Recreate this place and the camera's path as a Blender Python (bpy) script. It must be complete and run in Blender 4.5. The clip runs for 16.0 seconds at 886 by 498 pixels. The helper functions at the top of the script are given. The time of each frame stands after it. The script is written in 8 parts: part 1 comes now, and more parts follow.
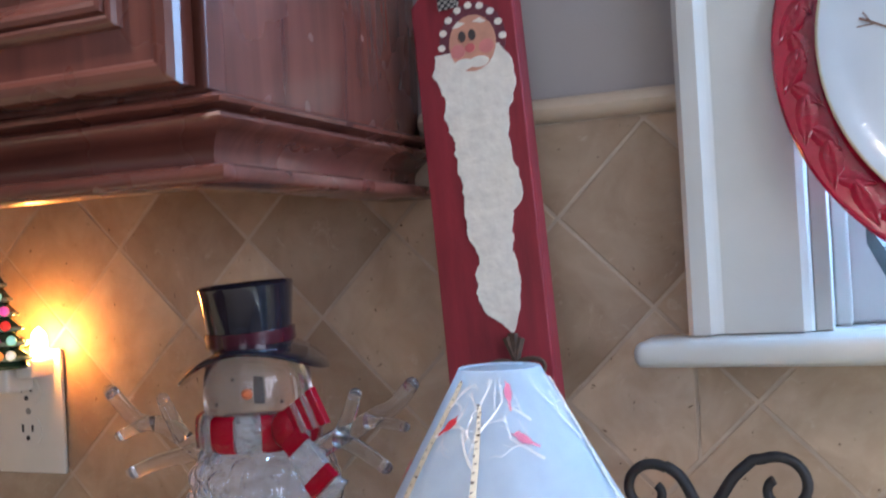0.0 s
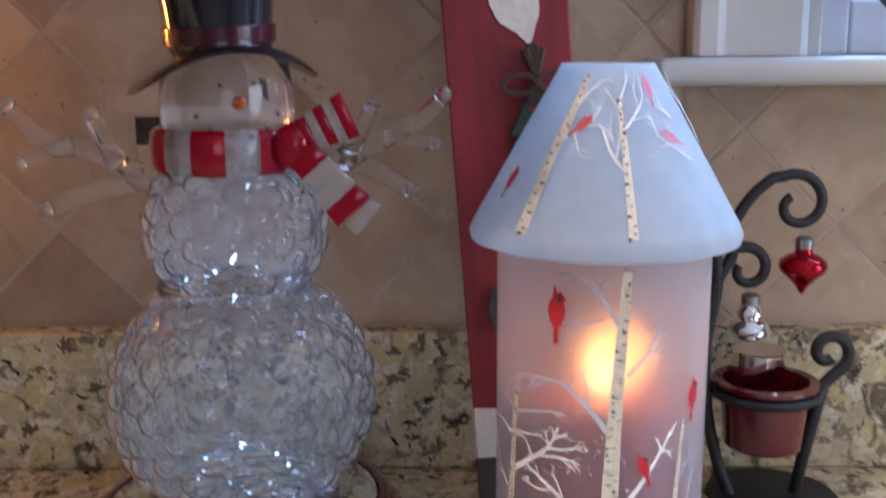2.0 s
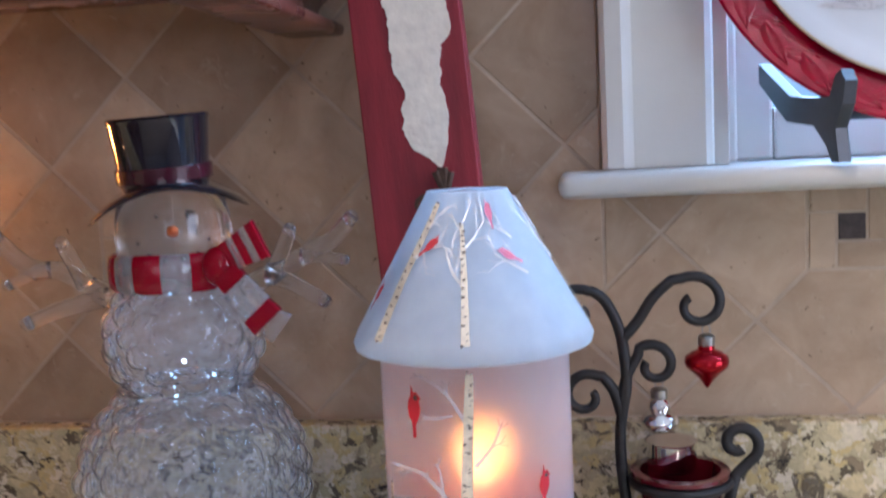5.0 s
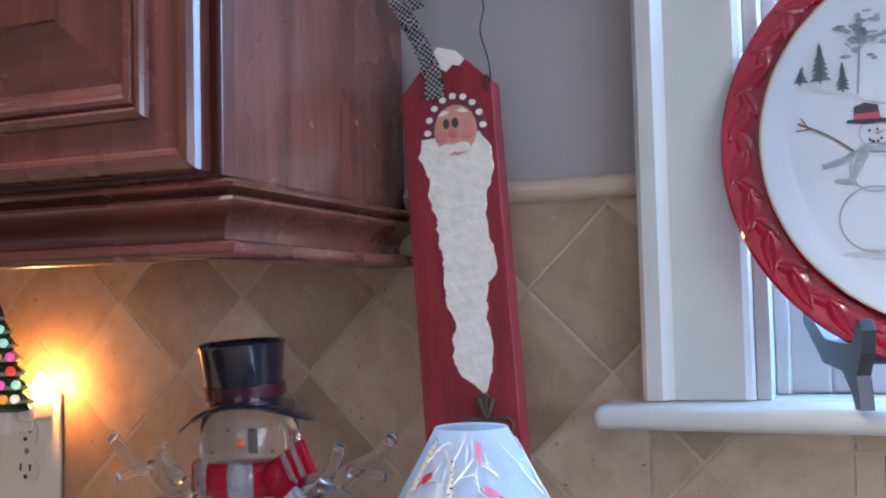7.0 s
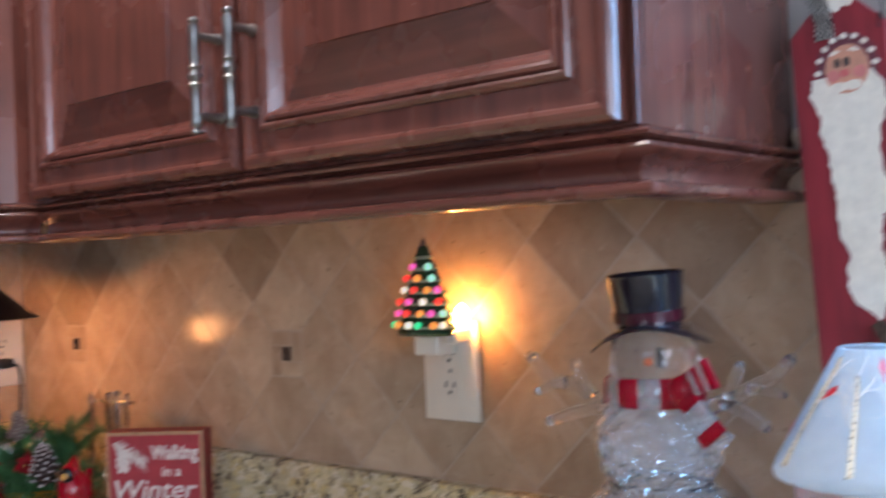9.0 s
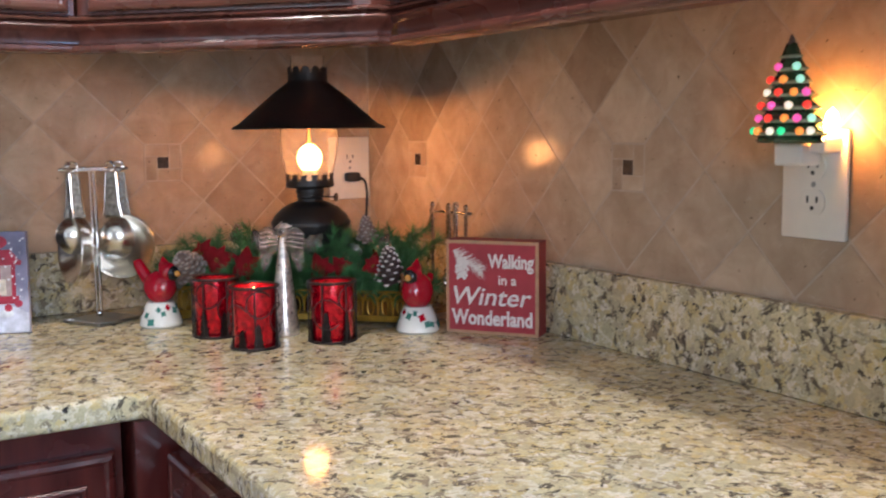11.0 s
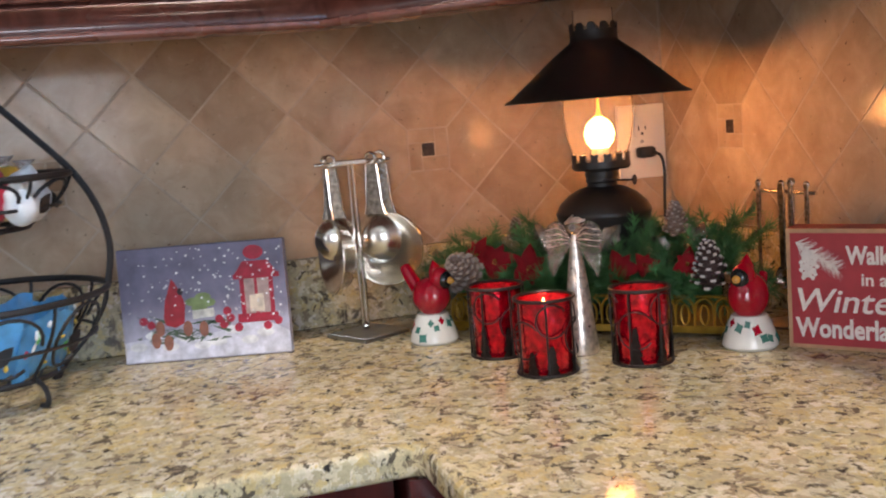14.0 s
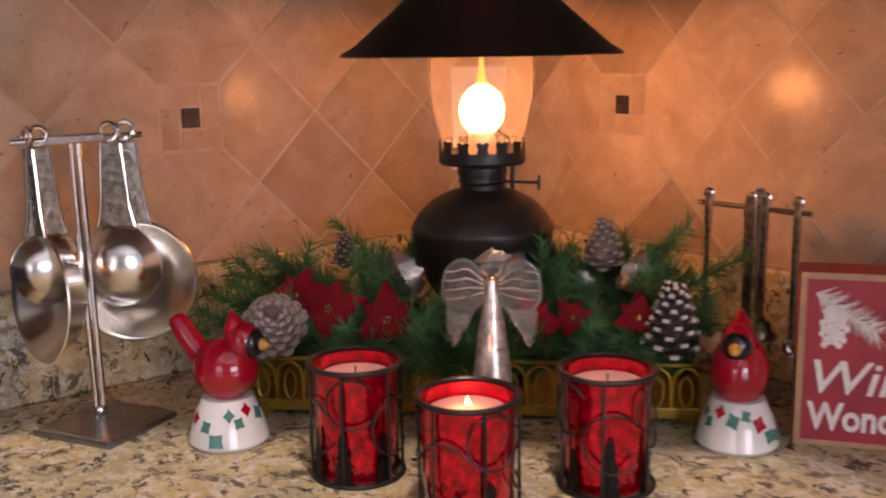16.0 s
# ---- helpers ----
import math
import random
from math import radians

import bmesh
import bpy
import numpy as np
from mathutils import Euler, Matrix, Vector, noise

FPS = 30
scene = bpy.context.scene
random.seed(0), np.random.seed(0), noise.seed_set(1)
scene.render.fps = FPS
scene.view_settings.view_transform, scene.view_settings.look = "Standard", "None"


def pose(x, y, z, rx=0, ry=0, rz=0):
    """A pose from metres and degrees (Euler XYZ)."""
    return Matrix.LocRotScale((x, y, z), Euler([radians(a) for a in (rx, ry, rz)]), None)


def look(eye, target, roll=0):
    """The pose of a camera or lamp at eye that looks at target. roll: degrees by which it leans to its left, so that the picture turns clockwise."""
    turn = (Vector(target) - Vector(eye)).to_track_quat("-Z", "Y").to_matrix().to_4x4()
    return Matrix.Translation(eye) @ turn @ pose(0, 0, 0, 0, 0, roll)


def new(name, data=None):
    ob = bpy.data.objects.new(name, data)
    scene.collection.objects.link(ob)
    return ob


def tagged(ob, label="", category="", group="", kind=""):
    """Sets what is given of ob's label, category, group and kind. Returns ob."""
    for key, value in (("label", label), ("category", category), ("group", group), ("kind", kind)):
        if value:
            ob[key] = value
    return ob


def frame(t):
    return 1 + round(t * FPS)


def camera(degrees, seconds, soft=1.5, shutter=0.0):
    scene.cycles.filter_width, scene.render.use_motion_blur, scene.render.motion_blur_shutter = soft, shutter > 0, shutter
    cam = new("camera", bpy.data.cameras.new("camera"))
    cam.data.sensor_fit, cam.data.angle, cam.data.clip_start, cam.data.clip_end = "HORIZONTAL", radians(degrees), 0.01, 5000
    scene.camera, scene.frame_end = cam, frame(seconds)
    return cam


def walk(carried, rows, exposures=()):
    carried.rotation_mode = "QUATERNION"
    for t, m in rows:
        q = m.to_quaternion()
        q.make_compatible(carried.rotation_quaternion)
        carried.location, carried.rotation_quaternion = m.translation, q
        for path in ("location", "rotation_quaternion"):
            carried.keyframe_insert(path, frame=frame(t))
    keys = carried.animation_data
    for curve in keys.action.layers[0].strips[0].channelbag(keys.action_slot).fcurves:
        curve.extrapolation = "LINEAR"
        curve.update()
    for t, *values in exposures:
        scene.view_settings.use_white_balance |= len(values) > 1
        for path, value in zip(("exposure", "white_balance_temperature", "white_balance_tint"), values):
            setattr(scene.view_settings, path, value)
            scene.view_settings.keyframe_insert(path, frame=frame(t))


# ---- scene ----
cam = camera(47.0, 16.0, soft=2.0, shutter=0.5)
PATH = [
    (0, (1.851, -0.77, 1.284), (1.073, 1.072, 1.307), -3.1),
    (0.5, (1.776, -0.777, 1.261), (1.123, 1.112, 1.208), -2.3),
    (1, (1.653, -0.78, 1.246), (1.246, 1.16, 0.982), -2.2),
    (1.5, (1.585, -0.741, 1.247), (1.463, 1.23, 0.931), -1.2),
    (2, (1.556, -0.743, 1.228), (1.544, 1.219, 0.838), -0.3),
    (2.5, (1.555, -0.74, 1.214), (1.614, 1.206, 0.759), 0.9),
    (3, (1.559, -0.74, 1.215), (1.649, 1.197, 0.724), 1.4),
    (3.2, (1.56, -0.738, 1.214), (1.652, 1.196, 0.71), 1.3),
    (5.3, (1.757, -0.82, 1.261), (1.345, 1.131, 1.105), -2.3),
    (5.5, (1.788, -0.824, 1.268), (1.263, 1.102, 1.147), -1.0),
    (6, (1.855, -0.824, 1.293), (1.238, 1.078, 1.296), -2.2),
    (6.5, (1.884, -0.841, 1.308), (1.194, 1.034, 1.392), -2.0),
    (7, (1.878, -0.844, 1.303), (1.148, 1.015, 1.407), -1.4),
    (7.5, (1.891, -0.863, 1.309), (1.104, 0.973, 1.424), -0.9),
    (8, (1.9, -0.899, 1.306), (0.991, 0.879, 1.426), -0.5),
    (8.5, (1.9, -0.928, 1.302), (0.781, 0.728, 1.38), -1.0),
    (9, (1.887, -0.954, 1.291), (0.583, 0.562, 1.317), -2.1),
    (9.5, (1.859, -0.974, 1.273), (0.381, 0.374, 1.236), -3.3),
    (10, (1.84, -0.991, 1.26), (0.281, 0.261, 1.192), -3.1),
    (10.2, (1.845, -0.988, 1.242), (0.251, 0.215, 1.13), -2.1),
    (12.3, (1.742, -0.897, 1.209), (-0.044, -0.053, 0.894), -1.7),
    (12.5, (1.727, -0.895, 1.204), (-0.073, -0.087, 0.874), -1.6),
    (13, (1.702, -0.866, 1.211), (-0.159, -0.188, 0.931), -1.7),
    (13.5, (1.632, -0.87, 1.232), (-0.278, -0.339, 0.968), -3.7),
    (14, (1.537, -0.87, 1.226), (-0.361, -0.298, 0.959), -4.7),
    (14.5, (1.414, -0.892, 1.23), (-0.428, -0.167, 0.947), -4.7),
    (15, (1.254, -0.892, 1.242), (-0.498, 0.025, 0.946), -4.2),
    (15.5, (1.1, -0.849, 1.24), (-0.53, 0.258, 0.896), -2.3),
    (16, (0.972, -0.835, 1.237), (-0.595, 0.344, 0.843), -1.0),
]
EXPOSURES = [(0.0, -0.27, 5950, 20), (1.0, -0.48, 6200, 28), (2.5, -0.50, 6050, 27), (3.2, -0.50, 6050, 27), (5.4, -0.32, 6000, 25), (6.2, -0.28, 5700, 21), (8.0, -0.24, 5800, 20), (9.5, -0.02, 5700, 15), (12.5, -0.07, 6200, 14), (14.5, -0.14, 6600, 20), (16.0, -0.20, 6850, 34)]
walk(cam, [(t, look(eye, target, roll)) for t, eye, target, roll in PATH], EXPOSURES)

# ---- light ----
world = bpy.data.worlds.new("world")
scene.world = world
world.use_nodes = True
_n = world.node_tree.nodes
_sky = _n.new("ShaderNodeTexSky")
_sky.sky_type, _sky.sun_disc = "NISHITA", False
_sky.sun_elevation, _sky.sun_rotation = radians(38), radians(-150)
world.node_tree.links.new(_sky.outputs[0], _n["Background"].inputs[0])
_n["Background"].inputs[1].default_value = 0.12


def lamp(name, kind, m, energy, color, **more):
    data = bpy.data.lights.new(name, kind)
    data.energy, data.color = energy, color
    for key, value in more.items():
        if key == "size":
            data.size = value
        elif key == "size_y":
            data.shape, data.size_y = "RECTANGLE", value
        elif key == "radius":
            data.shadow_soft_size = value
        elif key == "spot":
            data.spot_size, data.spot_blend = radians(value), 0.6
        elif key == "angle":
            data.angle = radians(value)
    ob = new(name, data)
    ob.matrix_world = m
    return ob


COOL = (0.36, 0.66, 1.0)
lamp("sun", "SUN", look((0, 0, 0), (0.35, -0.75, -0.6)), 2.0, (1.0, 0.95, 0.88), angle=0.5)
# daylight in the kitchen window; the far and side area lamps are added fill
lamp("window_daylight", "AREA", look((2.35, 0.135, 1.72), (1.9, -1.0, 1.2)), 54.0, COOL, size=0.95, size_y=0.9)
lamp("rear_fill_light", "AREA", look((2.4, -4.38, 1.5), (2.0, 0.0, 1.1)), 13.0, (0.88, 0.94, 1.0), size=1.5, size_y=1.2)
lamp("side_fill_light", "AREA", look((4.19, -1.6, 1.5), (0.0, -0.9, 1.15)), 50.0, (0.80, 0.89, 1.0), size=1.5, size_y=1.15)
# recessed ceiling lamps
DOWNLIGHTS = [(1.0, -0.68), (2.5, -1.5), (0.95, -2.3), (2.3, -2.4)]
for _x, _y in DOWNLIGHTS:
    lamp("downlight", "SPOT", look((_x, _y, 2.52), (_x, _y + 0.02, 0)), 70.0 if _x == 1.0 else 34.0, (1.0, 0.90, 0.76), spot=130, radius=0.05)

# ---- materials ----


def mat(name):
    m = bpy.data.materials.new(name)
    m.use_nodes = True
    n, l = m.node_tree.nodes, m.node_tree.links
    return m, n, l, n["Principled BSDF"]


def coords(n, l, per_object=False, scale=(1, 1, 1)):
    tc = n.new("ShaderNodeTexCoord")
    mp = n.new("ShaderNodeMapping")
    mp.inputs["Scale"].default_value = scale
    l.new(tc.outputs["Object"], mp.inputs["Vector"])
    if per_object:
        info = n.new("ShaderNodeObjectInfo")
        mul = n.new("ShaderNodeMath")
        mul.operation = "MULTIPLY"
        mul.inputs[1].default_value = 37.0
        l.new(info.outputs["Random"], mul.inputs[0])
        l.new(mul.outputs[0], mp.inputs["Location"])
    return mp.outputs[0]


def ramp(n, stops, interp="LINEAR"):
    r = n.new("ShaderNodeValToRGB")
    r.color_ramp.interpolation = interp
    e = r.color_ramp.elements
    while len(e) < len(stops):
        e.new(0.5)
    for el, (p, c) in zip(e, stops):
        el.position, el.color = p, (*c, 1)
    return r


def noise_tex(n, l, vec, scale, detail=4.0, rough=0.55, distort=0.0):
    t = n.new("ShaderNodeTexNoise")
    t.inputs["Scale"].default_value, t.inputs["Detail"].default_value = scale, detail
    t.inputs["Roughness"].default_value, t.inputs["Distortion"].default_value = rough, distort
    l.new(vec, t.inputs["Vector"])
    return t


def bump(n, l, bsdf, height, strength, dist=0.002):
    b = n.new("ShaderNodeBump")
    b.inputs["Strength"].default_value, b.inputs["Distance"].default_value = strength, dist
    l.new(height, b.inputs["Height"])
    l.new(b.outputs[0], bsdf.inputs["Normal"])


def mix_rgb(n, l, a, b, fac, mode="MIX"):
    m = n.new("ShaderNodeMix")
    m.data_type, m.blend_type = "RGBA", mode
    for sock, val in ((m.inputs[0], fac), (m.inputs[6], a), (m.inputs[7], b)):
        if isinstance(val, tuple):
            sock.default_value = (*val, 1)
        elif isinstance(val, (int, float)):
            sock.default_value = val
        else:
            l.new(val, sock)
    return m.outputs[2]


def plain(name, c, rough=0.5, metal=0.0, vary=0.15, scale=40.0, bumps=0.1, coat=0.0, spec=0.5, rv=0.08, fine=400.0, stretch=(1, 1, 1)):
    """A surface with tone variation at two scales, uneven gloss and fine relief."""
    m, n, l, b = mat(name)
    v = coords(n, l, False, stretch)
    big, small = noise_tex(n, l, v, scale), noise_tex(n, l, v, fine, 2.0)
    r = ramp(n, [(0.3, tuple(x * (1 - vary) for x in c)), (0.7, tuple(min(1, x * (1 + vary)) for x in c))])
    l.new(big.outputs[0], r.inputs[0])
    l.new(r.outputs[0], b.inputs["Base Color"])
    mr = n.new("ShaderNodeMapRange")
    mr.inputs[3].default_value, mr.inputs[4].default_value = max(0.02, rough - rv), min(1, rough + rv)
    l.new(big.outputs[0], mr.inputs[0])
    l.new(mr.outputs[0], b.inputs["Roughness"])
    b.inputs["Metallic"].default_value, b.inputs["Coat Weight"].default_value = metal, coat
    b.inputs["Specular IOR Level"].default_value = spec
    if bumps:
        bump(n, l, b, small.outputs[0], bumps, 0.001)
    return m


def make_granite():
    m, n, l, b = mat("granite")
    v = coords(n, l)
    warp = noise_tex(n, l, v, 48.0, 4.0, 0.7)
    vm = n.new("ShaderNodeVectorMath")
    vm.operation = "MULTIPLY_ADD"
    vm.inputs[1].default_value = (0.046, 0.046, 0.046)
    l.new(warp.outputs["Color"], vm.inputs[0])
    l.new(v, vm.inputs[2])
    cells = n.new("ShaderNodeTexVoronoi")
    cells.inputs["Scale"].default_value = 115.0
    l.new(vm.outputs[0], cells.inputs["Vector"])
    sep = n.new("ShaderNodeSeparateColor")
    l.new(cells.outputs["Color"], sep.inputs[0])
    tones = ramp(n, [(0.0, (0.06, 0.055, 0.05)), (0.05, (0.24, 0.20, 0.15)), (0.13, (0.50, 0.46, 0.32)), (0.35, (0.62, 0.56, 0.37)),
                     (0.55, (0.58, 0.48, 0.25)), (0.68, (0.69, 0.66, 0.53)), (0.85, (0.48, 0.43, 0.32)), (0.93, (0.74, 0.70, 0.61))], "CONSTANT")
    l.new(sep.outputs[0], tones.inputs[0])
    fine = noise_tex(n, l, v, 190.0, 4.0, 0.7)
    shade = ramp(n, [(0.3, (0.78, 0.77, 0.75)), (0.62, (1.06, 1.05, 1.03))])
    l.new(fine.outputs[0], shade.inputs[0])
    mixed = mix_rgb(n, l, tones.outputs[0], shade.outputs[0], 1.0, "MULTIPLY")
    mixed = mix_rgb(n, l, mixed, (0.55, 0.47, 0.31), 0.15)
    specks = noise_tex(n, l, v, 70.0, 5.0, 0.66, 0.9)
    dark = ramp(n, [(0.34, (1, 1, 1)), (0.39, (0, 0, 0))])
    l.new(specks.outputs[0], dark.inputs[0])
    mixed = mix_rgb(n, l, mixed, (0.035, 0.033, 0.035), dark.outputs[0])
    blotch = noise_tex(n, l, v, 36.0, 5.0, 0.68, 1.2)
    brown = ramp(n, [(0.36, (0.85, 0.85, 0.85)), (0.43, (0, 0, 0))])
    l.new(blotch.outputs[0], brown.inputs[0])
    mixed = mix_rgb(n, l, mixed, (0.085, 0.072, 0.062), brown.outputs[0])
    clouds = noise_tex(n, l, v, 7.0, 3.0)
    drift = ramp(n, [(0.35, (0.82, 0.80, 0.78)), (0.65, (1.08, 1.03, 0.92))])
    l.new(clouds.outputs[0], drift.inputs[0])
    mixed = mix_rgb(n, l, mixed, drift.outputs[0], 1.0, "MULTIPLY")
    l.new(mixed, b.inputs["Base Color"])
    b.inputs["Roughness"].default_value, b.inputs["Specular IOR Level"].default_value = 0.07, 0.18
    bump(n, l, b, fine.outputs[0], 0.02, 0.0006)
    return m


def make_travertine(name="travertine", base=(0.36, 0.262, 0.178), light=(0.50, 0.39, 0.28)):
    m, n, l, b = mat(name)
    v = coords(n, l, True)
    cloud = noise_tex(n, l, v, 22.0, 5.0, 0.6, 0.5)
    tone = ramp(n, [(0.3, base), (0.72, light)])
    l.new(cloud.outputs[0], tone.inputs[0])
    info = n.new("ShaderNodeObjectInfo")
    per = ramp(n, [(0.0, (0.76, 0.73, 0.71)), (0.14, (0.83, 0.81, 0.80)), (0.22, (0.95, 0.94, 0.93)), (0.7, (1.02, 1.02, 1.02)), (1.0, (1.12, 1.14, 1.15))])
    l.new(info.outputs["Random"], per.inputs[0])
    c = mix_rgb(n, l, tone.outputs[0], per.outputs[0], 1.0, "MULTIPLY")
    vein = noise_tex(n, l, v, 55.0, 6.0, 0.7, 1.4)
    veins = ramp(n, [(0.60, (0, 0, 0)), (0.72, (1, 1, 1))])
    l.new(vein.outputs[0], veins.inputs[0])
    fade = n.new("ShaderNodeMath")
    fade.operation = "MULTIPLY"
    fade.inputs[1].default_value = 0.35
    l.new(veins.outputs[0], fade.inputs[0])
    c = mix_rgb(n, l, c, (0.60, 0.52, 0.41), fade.outputs[0])
    pit = noise_tex(n, l, v, 130.0, 3.0, 0.6, 0.3)
    pits = ramp(n, [(0.27, (1, 1, 1)), (0.32, (0, 0, 0))])
    l.new(pit.outputs[0], pits.inputs[0])
    c = mix_rgb(n, l, c, (0.17, 0.12, 0.08), pits.outputs[0])
    l.new(c, b.inputs["Base Color"])
    mr = n.new("ShaderNodeMapRange")
    mr.inputs[3].default_value, mr.inputs[4].default_value = 0.085, 0.15
    l.new(cloud.outputs[0], mr.inputs[0])
    l.new(mr.outputs[0], b.inputs["Roughness"])
    b.inputs["Specular IOR Level"].default_value = 0.2
    bump(n, l, b, vein.outputs[0], 0.035, 0.0006)
    return m


def make_cherry(name="cherry_wood", a=(0.092, 0.028, 0.021), c2=(0.195, 0.066, 0.045), stretch=(14, 14, 1.1)):
    m, n, l, b = mat(name)
    v = coords(n, l, False, stretch)
    grain = noise_tex(n, l, v, 3.2, 4.0, 0.55, 0.6)
    tone = ramp(n, [(0.28, a), (0.75, c2)])
    l.new(grain.outputs[0], tone.inputs[0])
    v2 = coords(n, l)
    wear = noise_tex(n, l, v2, 9.0, 3.0)
    wr = ramp(n, [(0.35, (0.8, 0.8, 0.8)), (0.7, (1.15, 1.1, 1.08))])
    l.new(wear.outputs[0], wr.inputs[0])
    l.new(mix_rgb(n, l, tone.outputs[0], wr.outputs[0], 1.0, "MULTIPLY"), b.inputs["Base Color"])
    mr = n.new("ShaderNodeMapRange")
    mr.inputs[3].default_value, mr.inputs[4].default_value = 0.20, 0.34
    l.new(wear.outputs[0], mr.inputs[0])
    l.new(mr.outputs[0], b.inputs["Roughness"])
    b.inputs["Coat Weight"].default_value, b.inputs["Coat Roughness"].default_value = 0.5, 0.12
    bump(n, l, b, grain.outputs[0], 0.05, 0.0008)
    return m


def make_glass(name, c=(1, 1, 1), rough=0.0, ior=1.45, trans=1.0):
    m, n, l, b = mat(name)
    b.inputs["Base Color"].default_value = (*c, 1)
    b.inputs["Roughness"].default_value, b.inputs["IOR"].default_value = rough, ior
    b.inputs["Transmission Weight"].default_value = trans
    return m


def make_glow(name, c, strength):
    m, n, l, b = mat(name)
    b.inputs["Base Color"].default_value = (*c, 1)
    b.inputs["Emission Color"].default_value = (*c, 1)
    b.inputs["Emission Strength"].default_value = strength
    return m


def make_frosted(name, trans, rough, ior, mix, low, high):
    """Satin-etched glass: scatters the light of the flame behind it."""
    m, n, l, b = mat(name)
    v = coords(n, l)
    haze = noise_tex(n, l, v, 60.0, 3.0)
    tone = ramp(n, [(0.3, low), (0.7, high)])
    l.new(haze.outputs[0], tone.inputs[0])
    b.inputs["Roughness"].default_value = rough
    b.inputs["Transmission Weight"].default_value, b.inputs["IOR"].default_value = trans, ior
    l.new(tone.outputs[0], b.inputs["Base Color"])
    tr = n.new("ShaderNodeBsdfTranslucent")
    l.new(tone.outputs[0], tr.inputs[0])
    ms = n.new("ShaderNodeMixShader")
    ms.inputs[0].default_value = mix
    l.new(b.outputs[0], ms.inputs[1])
    l.new(tr.outputs[0], ms.inputs[2])
    l.new(ms.outputs[0], n["Material Output"].inputs[0])
    return m


def make_gingham():
    m, n, l, b = mat("gingham")
    v = coords(n, l)
    ch = n.new("ShaderNodeTexChecker")
    ch.inputs["Scale"].default_value = 420.0
    ch.inputs[1].default_value, ch.inputs[2].default_value = (0.03, 0.03, 0.04, 1), (0.55, 0.53, 0.48, 1)
    l.new(v, ch.inputs["Vector"])
    l.new(ch.outputs[0], b.inputs["Base Color"])
    b.inputs["Roughness"].default_value = 0.9
    return m


GRANITE = make_granite()
TRAV = make_travertine()
CHERRY = make_cherry()
CHERRY_H = make_cherry("cherry_wood_across", stretch=(1.1, 14, 14))
# the same cherry in darker tones, for base units and the wall cabinet underside
CHERRY_DARK = make_cherry("cherry_wood_darker", (0.050, 0.008, 0.008), (0.115, 0.022, 0.018))
GROUT = plain("grout", (0.42, 0.335, 0.25), 0.9, bumps=0.3)
TRIM_STONE = plain("trim_stone", (0.50, 0.40, 0.29), 0.4, vary=0.12, scale=25)
PAINT_GREY = plain("grey_wall_paint", (0.36, 0.33, 0.31), 0.75, vary=0.04, scale=8, bumps=0.15)
PAINT_WHITE = plain("white_trim_paint", (0.56, 0.56, 0.52), 0.35, vary=0.05, scale=14, bumps=0.06)
CEIL_PAINT = plain("ceiling_paint", (0.78, 0.76, 0.72), 0.9, vary=0.03, scale=6)
FLOOR_TILE = plain("floor_tile", (0.34, 0.27, 0.20), 0.4, vary=0.2, scale=4)
PEWTER = plain("pewter", (0.30, 0.30, 0.29), 0.35, 1.0, vary=0.2, scale=60)
CHROME = plain("polished_steel", (0.80, 0.78, 0.74), 0.16, 1.0, vary=0.06, scale=30, bumps=0.03, rv=0.04)
EMBOSSED = plain("embossed_pewter", (0.25, 0.215, 0.175), 0.36, 1.0, vary=0.5, scale=150, bumps=1.0, fine=110)
BOWL_METAL = plain("bright_pewter", (0.86, 0.82, 0.74), 0.24, 1.0, vary=0.08, scale=45, bumps=0.05, rv=0.06)
BLACK_METAL = plain("black_metal", (0.014, 0.012, 0.011), 0.42, 0.0, vary=0.25, scale=50, bumps=0.2)
IRON = plain("wrought_iron", (0.022, 0.022, 0.024), 0.5, 0.3, vary=0.3, scale=90, bumps=0.3)
PLASTIC_WHITE = plain("white_plastic", (0.72, 0.68, 0.60), 0.35, vary=0.03, bumps=0.02)
DARK_SLOT = plain("dark_slot", (0.02, 0.02, 0.02), 0.6)
RUBBER = plain("black_rubber", (0.012, 0.012, 0.012), 0.55)
ACRYLIC = make_glass("clear_acrylic", (0.98, 0.99, 1.0), 0.010, 1.33, 0.968)
SCARF_CLEAR = make_glass("milky_acrylic", (0.94, 0.96, 1.0), 0.06, 1.40, 0.85)
CLEAR = make_glass("clear_glass", (1, 1, 1), 0.0, 1.2)
AMBER_GLASS = make_glass("clear_chimney_glass", (1.0, 0.96, 0.90), 0.10, 1.05, 0.965)
RED_ACRYLIC = make_glass("red_acrylic", (0.50, 0.006, 0.028), 0.06, 1.42, 0.5)
RED_GLASS = plain("red_mercury_glass", (0.58, 0.003, 0.020), 0.12, 0.75, vary=0.6, scale=120, bumps=0.9, fine=140, coat=0.6)
FROSTED = make_frosted("frosted_glass", 0.50, 0.42, 1.12, 0.42, (0.70, 0.79, 0.86), (0.78, 0.87, 0.93))
FROSTED_BODY = make_frosted("light_frosted_glass", 0.90, 0.50, 1.40, 0.09, (0.86, 0.88, 0.93), (0.92, 0.93, 0.97))
GINGHAM = make_gingham()

# ---- shaping helpers ----


def mesh_of(name, bm, material, smooth=False):
    me = bpy.data.meshes.new(name)
    bm.to_mesh(me)
    bm.free()
    for m in material if isinstance(material, (list, tuple)) else [material]:
        me.materials.append(m)
    if smooth:
        for p in me.polygons:
            p.use_smooth = True
        me.set_sharp_from_angle(angle=radians(42))
    return me


